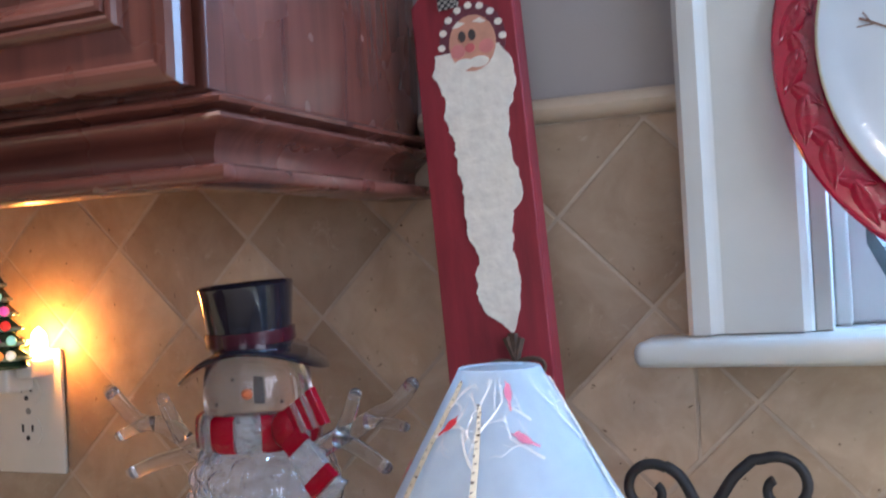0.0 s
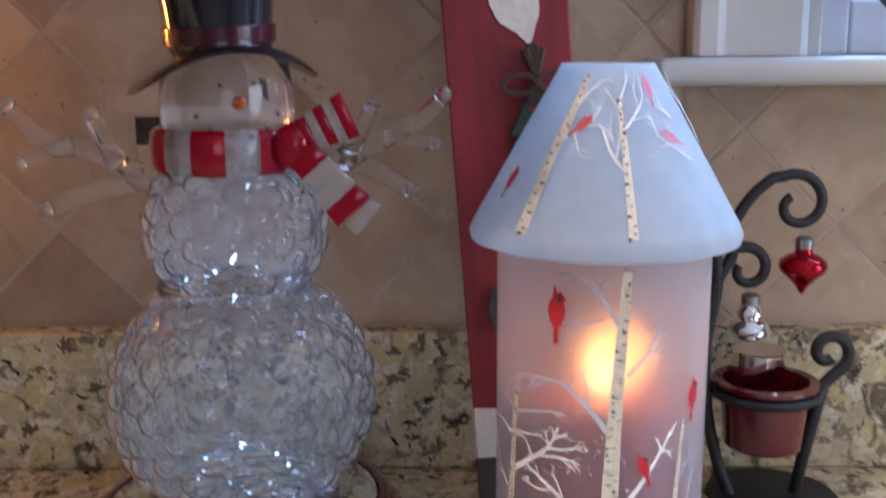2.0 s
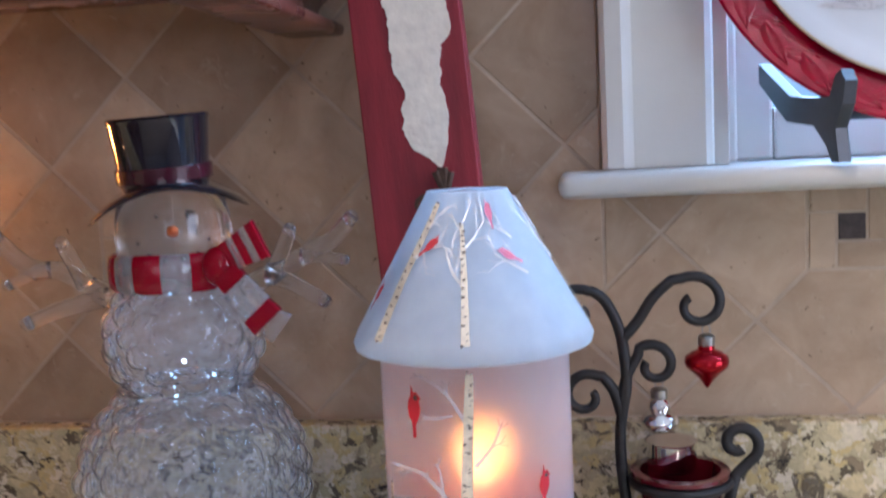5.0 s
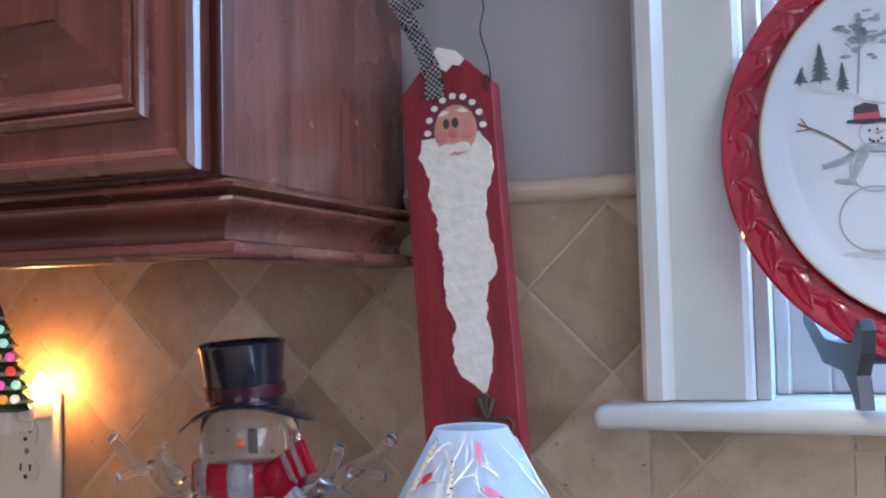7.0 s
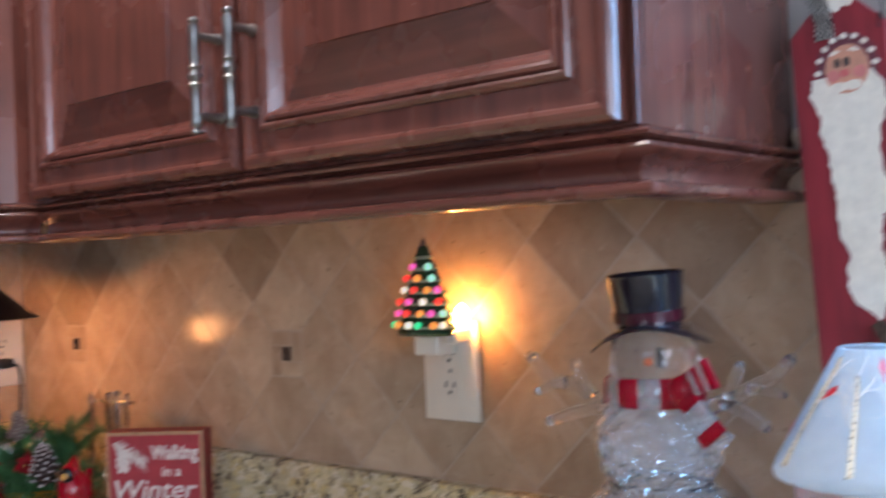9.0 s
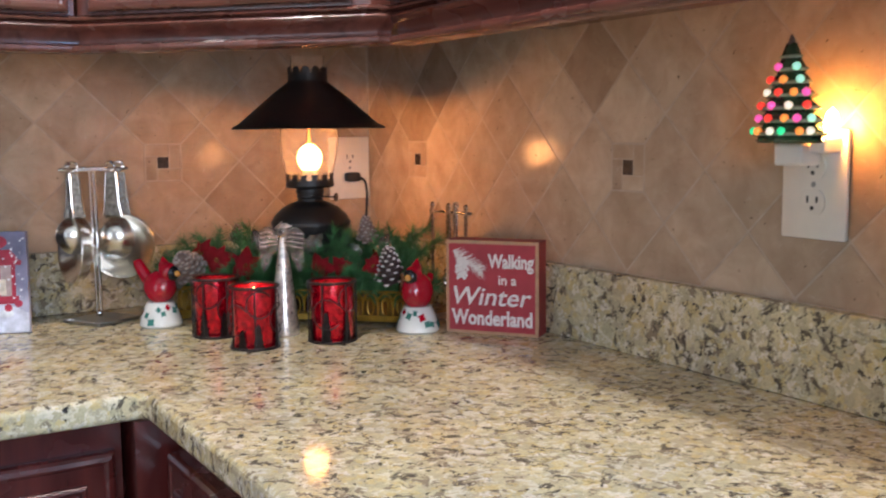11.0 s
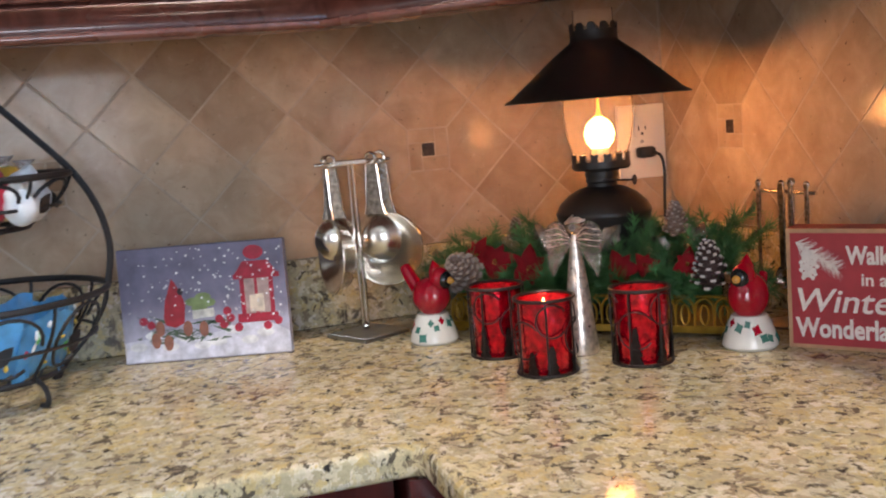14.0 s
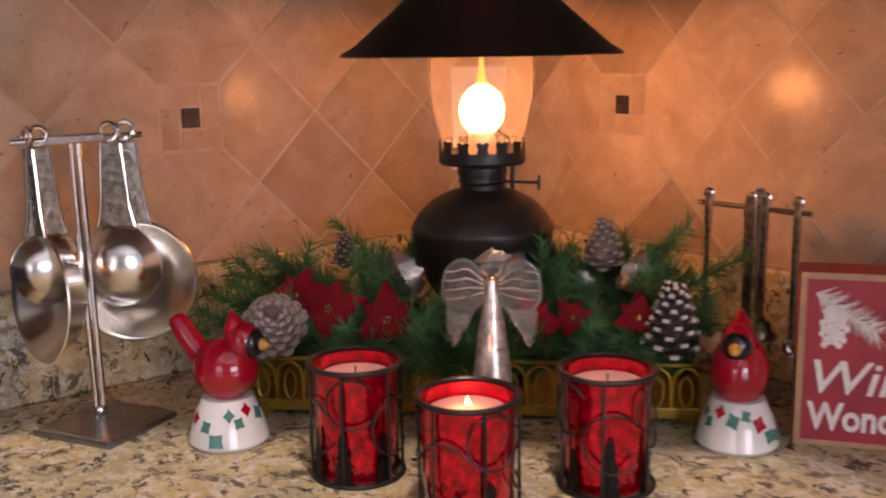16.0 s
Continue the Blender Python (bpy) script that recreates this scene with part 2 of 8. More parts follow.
def part(name, bm, material, parent=None, label="", smooth=False, m=None):
    """One mesh object under a thing or a part."""
    ob = new(name, mesh_of(name, bm, material, smooth))
    if parent is not None:
        ob.parent = parent
    if m is not None:
        ob.matrix_basis = m
    return tagged(ob, label)


def thing(name, label, category, m, group="", kind=""):
    """An empty at the base of a thing, which its parts hang on."""
    ob = new(name)
    ob.empty_display_size = 0.02
    ob.matrix_basis = m
    return tagged(ob, label, category, group, kind)


def one(name, bm, material, label, category, smooth=False, m=None, group="", kind=""):
    """A thing of a single mesh."""
    return tagged(part(name, bm, material, None, "", smooth, m), label, category, group, kind)


def structure(name, bm, material, label="", smooth=False):
    return tagged(part(name, bm, material, None, label, smooth), kind="structure")


def box(x0, x1, y0, y1, z0, z1, bevel=0.0, seg=2, bm=None):
    own = bmesh.new()
    vs = bmesh.ops.create_cube(own, size=1.0)["verts"]
    for v in vs:
        v.co = Vector(((x0 + x1) / 2 + v.co.x * (x1 - x0), (y0 + y1) / 2 + v.co.y * (y1 - y0), (z0 + z1) / 2 + v.co.z * (z1 - z0)))
    if bevel:
        bmesh.ops.bevel(own, geom=own.edges[:], offset=bevel, segments=seg, profile=0.5, affect="EDGES", clamp_overlap=True)
    return join(bm, own) if bm else own


def join(into, other):
    me = bpy.data.meshes.new("tmp")
    other.to_mesh(me)
    other.free()
    into.from_mesh(me)
    bpy.data.meshes.remove(me)
    return into


def moved(bm, m):
    bmesh.ops.transform(bm, matrix=m, verts=bm.verts[:])
    return bm


def lathe(profile, seg=32, closed=False):
    """Turns a profile of (radius, height) about the z axis."""
    bm = bmesh.new()
    rings = []
    for r, z in profile:
        if r < 1e-5:
            rings.append([bm.verts.new((0, 0, z))])
        else:
            rings.append([bm.verts.new((r * math.cos(2 * math.pi * k / seg), r * math.sin(2 * math.pi * k / seg), z)) for k in range(seg)])
    pairs = list(zip(rings, rings[1:])) + ([(rings[-1], rings[0])] if closed else [])
    for a, b in pairs:
        for k in range(seg):
            k2 = (k + 1) % seg
            if len(a) == 1 and len(b) > 1:
                bm.faces.new((a[0], b[k2], b[k]))
            elif len(b) == 1 and len(a) > 1:
                bm.faces.new((a[k], a[k2], b[0]))
            elif len(a) > 1:
                bm.faces.new((a[k], a[k2], b[k2], b[k]))
    bmesh.ops.recalc_face_normals(bm, faces=bm.faces[:])
    return bm


def tube(points, radius, seg=8, closed=False):
    """A rod along points; radius may be one number or one for each point."""
    bm = bmesh.new()
    pts = [Vector(p) for p in points]
    count = len(pts)
    radii = radius if isinstance(radius, (list, tuple)) else [radius] * count
    rings, side = [], None
    for i, p in enumerate(pts):
        a, b = pts[i - 1] if i or closed else p, pts[(i + 1) % count] if i < count - 1 or closed else p
        way = (b - a).normalized()
        if side is None:
            side = way.orthogonal().normalized()
        side = (side - way * side.dot(way)).normalized()
        up = way.cross(side)
        rings.append([bm.verts.new(p + radii[i] * (math.cos(2 * math.pi * k / seg) * side + math.sin(2 * math.pi * k / seg) * up)) for k in range(seg)])
    for i in range(count if closed else count - 1):
        a, b = rings[i], rings[(i + 1) % count]
        for k in range(seg):
            bm.faces.new((a[k], a[(k + 1) % seg], b[(k + 1) % seg], b[k]))
    if not closed:
        bm.faces.new(rings[0][::-1])
        bm.faces.new(rings[-1])
    bmesh.ops.recalc_face_normals(bm, faces=bm.faces[:])
    return bm


def curve(points, steps=8):
    """A smooth line through points."""
    pts = [Vector(p) for p in points]
    out = []
    for i in range(len(pts) - 1):
        p0, p1, p2, p3 = pts[max(i - 1, 0)], pts[i], pts[i + 1], pts[min(i + 2, len(pts) - 1)]
        for s in range(steps):
            t = s / steps
            out.append(0.5 * (2 * p1 + (p2 - p0) * t + (2 * p0 - 5 * p1 + 4 * p2 - p3) * t * t + (3 * p1 - p0 - 3 * p2 + p3) * t ** 3))
    return out + [pts[-1]]


def plate_of(outline, y0, y1, bevel=0.0):
    """A flat shape with its outline in x and z, from depth y0 to y1."""
    bm = bmesh.new()
    front = [bm.verts.new((x, y0, z)) for x, z in outline]
    back = [bm.verts.new((x, y1, z)) for x, z in outline]
    f = bm.faces.new(front)
    bm.faces.new(back[::-1])
    k = len(outline)
    for i in range(k):
        bm.faces.new((front[i], back[i], back[(i + 1) % k], front[(i + 1) % k]))
    bmesh.ops.recalc_face_normals(bm, faces=bm.faces[:])
    if bevel:
        bmesh.ops.bevel(bm, geom=list(f.edges), offset=bevel, segments=2, profile=0.5, affect="EDGES", clamp_overlap=True)
    return bm


def swept(profile, path, closed=False):
    """A moulding: a profile of (out, up) drawn along a path in the plan, mitred at its corners. out is to the right of the way."""
    bm = bmesh.new()
    pts = [Vector((p[0], p[1])) for p in path]
    z = path[0][2]
    rows = []
    for i, p in enumerate(pts):
        d0 = (p - pts[i - 1]).normalized() if i else (pts[1] - p).normalized()
        d1 = (pts[i + 1] - p).normalized() if i < len(pts) - 1 else d0
        n0, n1 = Vector((d0.y, -d0.x)), Vector((d1.y, -d1.x))
        mitre = (n0 + n1).normalized()
        mitre /= max(0.3, mitre.dot(n0))
        rows.append([bm.verts.new((p.x + mitre.x * o, p.y + mitre.y * o, z + u)) for o, u in profile])
    k = len(profile)
    for a, b in zip(rows, rows[1:]):
        for j in range(k):
            bm.faces.new((a[j], a[(j + 1) % k], b[(j + 1) % k], b[j]))
    bm.faces.new(rows[0])
    bm.faces.new(rows[-1][::-1])
    bmesh.ops.recalc_face_normals(bm, faces=bm.faces[:])
    return bm


def ball(r, sub=2, m=None):
    bm = bmesh.new()
    bmesh.ops.create_icosphere(bm, subdivisions=sub, radius=r)
    return moved(bm, m) if m is not None else bm


def rod(a, b, r, seg=10):
    return tube([a, b], r, seg)


def lettering(text, size, extrude=0.0006, weight=0.0):
    """The built-in font's letters as a mesh in the x-y plane, centred."""
    cu = bpy.data.curves.new("letters", "FONT")
    cu.body, cu.size, cu.extrude, cu.align_x, cu.align_y = text, size, extrude, "CENTER", "CENTER"
    cu.resolution_u, cu.offset = 3, weight
    ob = bpy.data.objects.new("letters", cu)
    scene.collection.objects.link(ob)
    bpy.context.view_layer.update()
    me = bpy.data.meshes.new_from_object(ob.evaluated_get(bpy.context.evaluated_depsgraph_get()))
    bm = bmesh.new()
    bm.from_mesh(me)
    bpy.data.objects.remove(ob)
    bpy.data.meshes.remove(me)
    bpy.data.curves.remove(cu)
    return bm

# ---- the room ----
COUNTER, SPLASH, RAIL = 0.915, 1.022, 1.335
ROOM_X, ROOM_Y, CEIL = 4.2, -4.4, 2.6
WIN_X0, WIN_X1, WIN_Z0, WIN_Z1 = 1.81, 2.86, 1.218, 2.15

structure("floor", box(-0.15, ROOM_X + 0.15, ROOM_Y - 0.15, 0.15, -0.12, 0.0), FLOOR_TILE, "tan ceramic floor tile")
structure("ceiling", box(-0.15, ROOM_X + 0.15, ROOM_Y - 0.15, 0.15, CEIL, CEIL + 0.12), CEIL_PAINT, "flat off-white painted ceiling")
structure("ground", box(-60, 60, 2, 80, -1.2, -1.0), plain("lawn", (0.09, 0.12, 0.05), 0.9, vary=0.4, scale=2), "winter lawn outside the window")


def make_haze():
    """Pale blue winter haze, a little brighter higher up."""
    m, n, l, b = mat("winter_haze")
    v = coords(n, l)
    cloud = noise_tex(n, l, v, 0.35, 3.0)
    tone = ramp(n, [(0.3, (0.22, 0.50, 0.84)), (0.7, (0.34, 0.64, 0.95))])
    l.new(cloud.outputs[0], tone.inputs[0])
    l.new(tone.outputs[0], b.inputs["Emission Color"])
    b.inputs["Base Color"].default_value, b.inputs["Emission Strength"].default_value = (0.1, 0.1, 0.1, 1), 1.15
    return m


structure("backdrop", box(-14, 18, 14.0, 14.2, -1.0, 14), make_haze(), "pale blue winter haze beyond the window")


def wall_with_hole(x0, x1, y0, y1, hole):
    hx0, hx1, hz0, hz1 = hole
    bm = box(x0, hx0, y0, y1, 0, CEIL)
    box(hx1, x1, y0, y1, 0, CEIL, bm=bm)
    box(hx0, hx1, y0, y1, 0, hz0, bm=bm)
    box(hx0, hx1, y0, y1, hz1, CEIL, bm=bm)
    return bm


wall_north = structure("wall_north", wall_with_hole(-0.15, ROOM_X + 0.15, 0.0015, 0.15, (WIN_X0, WIN_X1, WIN_Z0 - 0.03, WIN_Z1)), PAINT_GREY, "grey-beige painted kitchen wall")
wall_west = structure("wall_west", box(-0.15, -0.0015, ROOM_Y, 0.0, 0, CEIL), PAINT_GREY, "grey-beige painted kitchen wall")
_e = box(ROOM_X, ROOM_X + 0.15, ROOM_Y, -2.4, 0, CEIL)
for _y0, _y1, _z0, _z1 in ((-0.8, 0.0, 0, CEIL), (-2.4, -0.8, 0, 0.9), (-2.4, -0.8, 2.1, CEIL)):
    box(ROOM_X, ROOM_X + 0.15, _y0, _y1, _z0, _z1, bm=_e)
structure("wall_east", _e, PAINT_GREY, "plain painted wall with an added, unseen window")
# unseen window, added to carry the fill light on side wall and cabinet ends
_sw = thing("fill_window_side", "added white window, out of view, around the side fill light", "window", Matrix.Translation((ROOM_X + 0.08, -1.6, 0.9)) @ Matrix.Rotation(radians(90), 4, "Z"), kind="structure")
for _a, _b, _c, _d in ((-0.8, -0.74, 0, 1.2), (0.74, 0.8, 0, 1.2), (-0.74, 0.74, 0, 0.06), (-0.74, 0.74, 1.14, 1.2), (-0.02, 0.02, 0.06, 1.14)):
    part("window_frame", box(_a, _b, -0.03, 0.03, _c, _d, 0.004), PAINT_WHITE, _sw)
structure("wall_south", wall_with_hole(-0.15, ROOM_X + 0.15, ROOM_Y - 0.15, ROOM_Y, (1.6, 3.2, 0.9, 2.1)), PAINT_GREY, "plain painted wall with an added, unseen window")
# this rear window is made up too, a frame for the fill lamp behind
_fw = thing("fill_window_rear", "added white window, out of view, around the rear fill light", "window", pose(2.4, ROOM_Y - 0.08, 0.9), kind="structure")
for _a, _b, _c, _d in ((-0.8, -0.74, 0, 1.2), (0.74, 0.8, 0, 1.2), (-0.74, 0.74, 0, 0.06), (-0.74, 0.74, 1.14, 1.2), (-0.02, 0.02, 0.06, 1.14)):
    part("window_frame", box(_a, _b, -0.03, 0.03, _c, _d, 0.004), PAINT_WHITE, _fw)

# window in the tiled wall: casing, stool, jamb, sash and panes
win = thing("window_1", "white painted kitchen window with wide casing", "window", pose(0, 0, 0), kind="structure")


def casing_bar(length):
    """A casing board with a raised back band, standing along z, its outer edge at x = 0."""
    prof = [(0, 0), (0, -0.024), (0.004, -0.027), (0.016, -0.027), (0.021, -0.020), (0.024, -0.0165), (0.078, -0.0135), (0.083, -0.010), (0.085, -0.006), (0.085, 0)]
    bm = bmesh.new()
    lo, hi = [bm.verts.new((x, y, 0)) for x, y in prof], [bm.verts.new((x, y, length)) for x, y in prof]
    k = len(prof)
    for i in range(k):
        bm.faces.new((lo[i], lo[(i + 1) % k], hi[(i + 1) % k], hi[i]))
    bm.faces.new(lo[::-1])
    bm.faces.new(hi)
    bmesh.ops.recalc_face_normals(bm, faces=bm.faces[:])
    return bm


part("window_casing", casing_bar(WIN_Z1 - 1.2205 + 0.085), PAINT_WHITE, win, m=pose(1.725, -0.0005, 1.2205))
part("window_casing", casing_bar(WIN_Z1 - 1.2205 + 0.085), PAINT_WHITE, win, m=Matrix.Translation((WIN_X1 + 0.085, -0.0005, 1.2205)) @ Matrix.Diagonal((-1, 1, 1, 1)))
part("window_casing", casing_bar(WIN_X1 - WIN_X0), PAINT_WHITE, win, m=Matrix.Translation((WIN_X0, -0.0005, WIN_Z1 + 0.085)) @ Matrix.Rotation(radians(90), 4, "Y"))
part("window_sill", box(1.692, WIN_X1 + 0.115, -0.066, 0.004, 1.2015, 1.2197, 0.0075, 3), PAINT_WHITE, win, "white painted window stool with rounded nose", smooth=True)
part("window_sill", box(WIN_X0, WIN_X1, 0.0045, 0.15, 1.19, 1.2192), PAINT_WHITE, win)
for _x0, _x1 in ((WIN_X0 - 0.0, WIN_X0 + 0.012), (WIN_X1 - 0.012, WIN_X1)):
    part("window_jamb", box(_x0, _x1, 0.0, 0.15, 1.2195, WIN_Z1, 0.001), PAINT_WHITE, win)
part("window_stop", box(WIN_X0 + 0.012, WIN_X0 + 0.024, 0.045, 0.06, 1.2195, WIN_Z1, 0.002), PAINT_WHITE, win)


def sash(x0, x1, z0, z1, y, rail=0.043):
    s = part("sash", box(x0, x0 + rail, y, y + 0.03, z0, z1, 0.003), PAINT_WHITE, win)
    part("rail", box(x1 - rail, x1, y, y + 0.03, z0, z1, 0.003), PAINT_WHITE, s)
    part("rail", box(x0 + rail, x1 - rail, y + 0.001, y + 0.029, z0, z0 + rail, 0.003), PAINT_WHITE, s)
    part("rail", box(x0 + rail, x1 - rail, y + 0.001, y + 0.029, z1 - rail, z1, 0.003), PAINT_WHITE, s)
    for k in (1, 2):
        xm = x0 + (x1 - x0) * k / 3
        part("muntin", box(xm - 0.008, xm + 0.008, y + 0.004, y + 0.026, z0 + rail, z1 - rail, 0.002), PAINT_WHITE, s)
    pane = part("pane", box(x0 + rail, x1 - rail, y + 0.013, y + 0.016, z0 + rail, z1 - rail), CLEAR, s)
    pane.visible_shadow = False


sash(WIN_X0 + 0.0125, WIN_X1 - 0.0125, 1.2195, 1.70, 0.062)
sash(WIN_X0 + 0.0125, WIN_X1 - 0.0125, 1.675, WIN_Z1, 0.097)

# granite worktop with its upstands
WORK_Y, WORK_X = -0.636, 0.632


def worktop():
    outline = [(0.0, 0.0), (3.6, 0.0), (3.6, WORK_Y), (WORK_X + 0.008, WORK_Y), (WORK_X, WORK_Y - 0.008), (WORK_X, -2.6), (0.0, -2.6)]
    bm = bmesh.new()
    top = [bm.verts.new((x, y, COUNTER)) for x, y in outline]
    low = [bm.verts.new((x, y, COUNTER - 0.032)) for x, y in outline]
    f, g = bm.faces.new(top), bm.faces.new(low[::-1])
    k = len(outline)
    for i in range(k):
        bm.faces.new((top[i], low[i], low[(i + 1) % k], top[(i + 1) % k]))
    bmesh.ops.recalc_face_normals(bm, faces=bm.faces[:])
    front = [e for e in list(f.edges) + list(g.edges) if all(v.co.x > 0.1 and v.co.y < -0.1 for v in e.verts)]
    bmesh.ops.bevel(bm, geom=front, offset=0.007, segments=3, profile=0.5, affect="EDGES")
    return bm


_top = one("granite_worktop", worktop(), GRANITE, "polished cream, gold and black speckled granite worktop", "worktop", smooth=True)
for _p in _top.data.polygons:
    _p.use_smooth = _p.area < 0.002
one("granite_upstand", box(0.022, 3.6, -0.0205, -0.0005, COUNTER + 0.0005, SPLASH, 0.002), GRANITE, "low granite upstand along the window wall", "upstand", group="granite upstands")
one("granite_upstand", box(0.0005, 0.0205, -2.6, -0.0005, COUNTER + 0.0005, SPLASH, 0.002), GRANITE, "low granite upstand along the side wall", "upstand", group="granite upstands")


def raised_door(w, h, wood=CHERRY, wood_h=CHERRY_H, t=0.02, frame_w=0.056, name="door", parent=None, m=None):
    """A raised-panel door in the x-z plane, front towards -y, lower left corner at the origin."""
    d = part(name, bmesh.new(), wood, parent, m=m)
    bm = bmesh.new()
    # nested rings from the outer edge in to the flat field: (inset, depth)
    e = frame_w
    rings = [(0.0, 0.0), (0.0, -t + 0.009), (0.0015, -t + 0.0045), (0.005, -t + 0.0012), (0.010, -t), (0.013, -t + 0.0008), (0.0145, -t + 0.0025), (e - 0.0215, -t + 0.0025),
             (e - 0.0205, -t - 0.001), (e - 0.0185, -t - 0.0035), (e - 0.016, -t - 0.0042), (e - 0.0138, -t - 0.003), (e - 0.013, -t - 0.0005), (e - 0.011, -t - 0.0040), (e - 0.008, -t - 0.0048),
             (e - 0.005, -t - 0.0032), (e - 0.0025, -t + 0.0005), (e, -t + 0.0055), (e + 0.003, -t + 0.0095), (e + 0.006, -t + 0.0105), (e + 0.050, -t - 0.001), (e + 0.051, -t - 0.0035)]
    rows = [[bm.verts.new(p) for p in ((i, y, i), (w - i, y, i), (w - i, y, h - i), (i, y, h - i))] for i, y in rings]
    for a, b in zip(rows, rows[1:]):
        for k in range(4):
            bm.faces.new((a[k], a[(k + 1) % 4], b[(k + 1) % 4], b[k]))
    bm.faces.new(rows[-1])
    bm.faces.new(rows[0][::-1])
    bmesh.ops.recalc_face_normals(bm, faces=bm.faces[:])
    me = mesh_of(name, bm, [wood, wood_h])
    for p in me.polygons:
        if abs(p.normal.z) > abs(p.normal.x) and p.center.z < h * 0.2 or p.center.z > h * 0.8:
            p.material_index = 1
    d.data = me
    return d


def bar_handle(parent, x, z, length, m=None):
    """A turned pewter bar pull that stands along z, in front of y = 0."""
    prof = [(0.0, -length / 2 - 0.006), (0.0042, -length / 2 - 0.006), (0.0055, -length / 2 - 0.003), (0.0038, -length / 2), (0.0060, -length / 2 + 0.004), (0.0052, -length / 2 + 0.012)]
    prof += [(0.0045, -0.012), (0.0066, -0.009), (0.0045, -0.006), (0.0070, 0.0), (0.0045, 0.006), (0.0066, 0.009), (0.0045, 0.012)]
    prof += [(0.0052, length / 2 - 0.012), (0.0060, length / 2 - 0.004), (0.0038, length / 2), (0.0055, length / 2 + 0.003), (0.0042, length / 2 + 0.006), (0.0, length / 2 + 0.006)]
    bm = moved(lathe(prof, 14), pose(x, -0.030, z))
    for s in (-1, 1):
        join(bm, tube([(x, 0, z + s * (length / 2 - 0.012)), (x, -0.008, z + s * (length / 2 - 0.012)), (x, -0.022, z + s * (length / 2 - 0.012)), (x, -0.031, z + s * (length / 2 - 0.012))], [0.0065, 0.0045, 0.0042, 0.005], 10))
    return part("handle", bm, PEWTER, parent, "dark pewter bar handle", smooth=True, m=m)


RAIL_PROF = [(-0.03, 0.0), (0.011, 0.0), (0.0135, 0.002), (0.0145, 0.005), (0.0135, 0.0085), (0.010, 0.010), (-0.001, 0.0105), (-0.0055, 0.0125), (-0.0065, 0.016), (-0.005, 0.021), (-0.001, 0.026), (0.005, 0.0305),
             (0.0105, 0.0335), (0.0125, 0.036), (0.011, 0.0385), (0.004, 0.0395), (0.002, 0.0415), (0.0075, 0.0425), (0.0125, 0.0445), (0.0135, 0.0468), (0.011, 0.049), (0.004, 0.051), (-0.03, 0.051)]
UP_TOP = 2.25


def wall_cabinet():
    c = thing("wall_cabinet", "cherry-stained two-door wall cabinet with light rail", "cabinet", pose(0, 0, 0), group="wall cabinets")
    x0, x1, y = 0.60, 1.512, -0.292
    part("body", box(x0, x1, y + 0.002, -0.002, RAIL + 0.0515, UP_TOP, 0.0015), CHERRY, c)
    rail = part("light_rail", swept(RAIL_PROF, [(x0 + 0.03, y + 0.004, RAIL), (x1 - 0.0005, y + 0.004, RAIL), (x1 - 0.0005, -0.003, RAIL)]), CHERRY_H, c, "stepped cherry light rail moulding", smooth=True)
    # underside panel in the darker cherry tones
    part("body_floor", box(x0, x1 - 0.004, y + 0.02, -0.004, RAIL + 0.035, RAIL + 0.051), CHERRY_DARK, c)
    part("corner_stile", box(x1 - 0.0015, x1 + 0.0022, y - 0.004, y + 0.014, RAIL + 0.052, UP_TOP, 0.001), CHERRY, c)
    for px, w, hx in ((0.64, 0.425, 0.402), (1.071, 0.432, 0.026)):
        d = raised_door(w, UP_TOP - 1.392, parent=c, m=pose(px, y - 0.0005, 1.390))
        bar_handle(d, hx, 0.096, 0.105, pose(0, -0.019, 0))
    return c


def corner_cabinet():
    c = thing("corner_cabinet", "diagonal cherry-stained corner wall cabinet with one door", "cabinet", pose(0, 0, 0), group="wall cabinets")
    a, b = Vector((0.318, -0.622)), Vector((0.622, -0.318))
    bm = bmesh.new()
    plan = [(0.002, -0.002), (0.622, -0.002), (b.x, b.y), (a.x, a.y), (0.002, -0.622)]
    lo, hi = [bm.verts.new((x, y, RAIL + 0.052)) for x, y in plan], [bm.verts.new((x, y, UP_TOP)) for x, y in plan]
    for k in range(5):
        bm.faces.new((lo[k], lo[(k + 1) % 5], hi[(k + 1) % 5], hi[k]))
    bm.faces.new(lo)
    bm.faces.new(hi)
    bmesh.ops.recalc_face_normals(bm, faces=bm.faces[:])
    part("body", bm, CHERRY, c)
    part("light_rail", swept(RAIL_PROF, [(a.x - 0.002, a.y - 0.002, RAIL), (b.x + 0.006, b.y + 0.006, RAIL), (b.x + 0.006, b.y + 0.03, RAIL)]), CHERRY_H, c, "stepped cherry light rail moulding", smooth=True)
    w = (b - a).length - 0.05
    p = a + (b - a).normalized() * 0.025
    d = raised_door(w, UP_TOP - 1.392, parent=c, m=Matrix.Translation((p.x + 0.0005, p.y - 0.0005, 1.390)) @ Matrix.Rotation(radians(45), 4, "Z"))
    bar_handle(d, w - 0.028, 0.094, 0.105, pose(0, -0.019, 0))
    return c


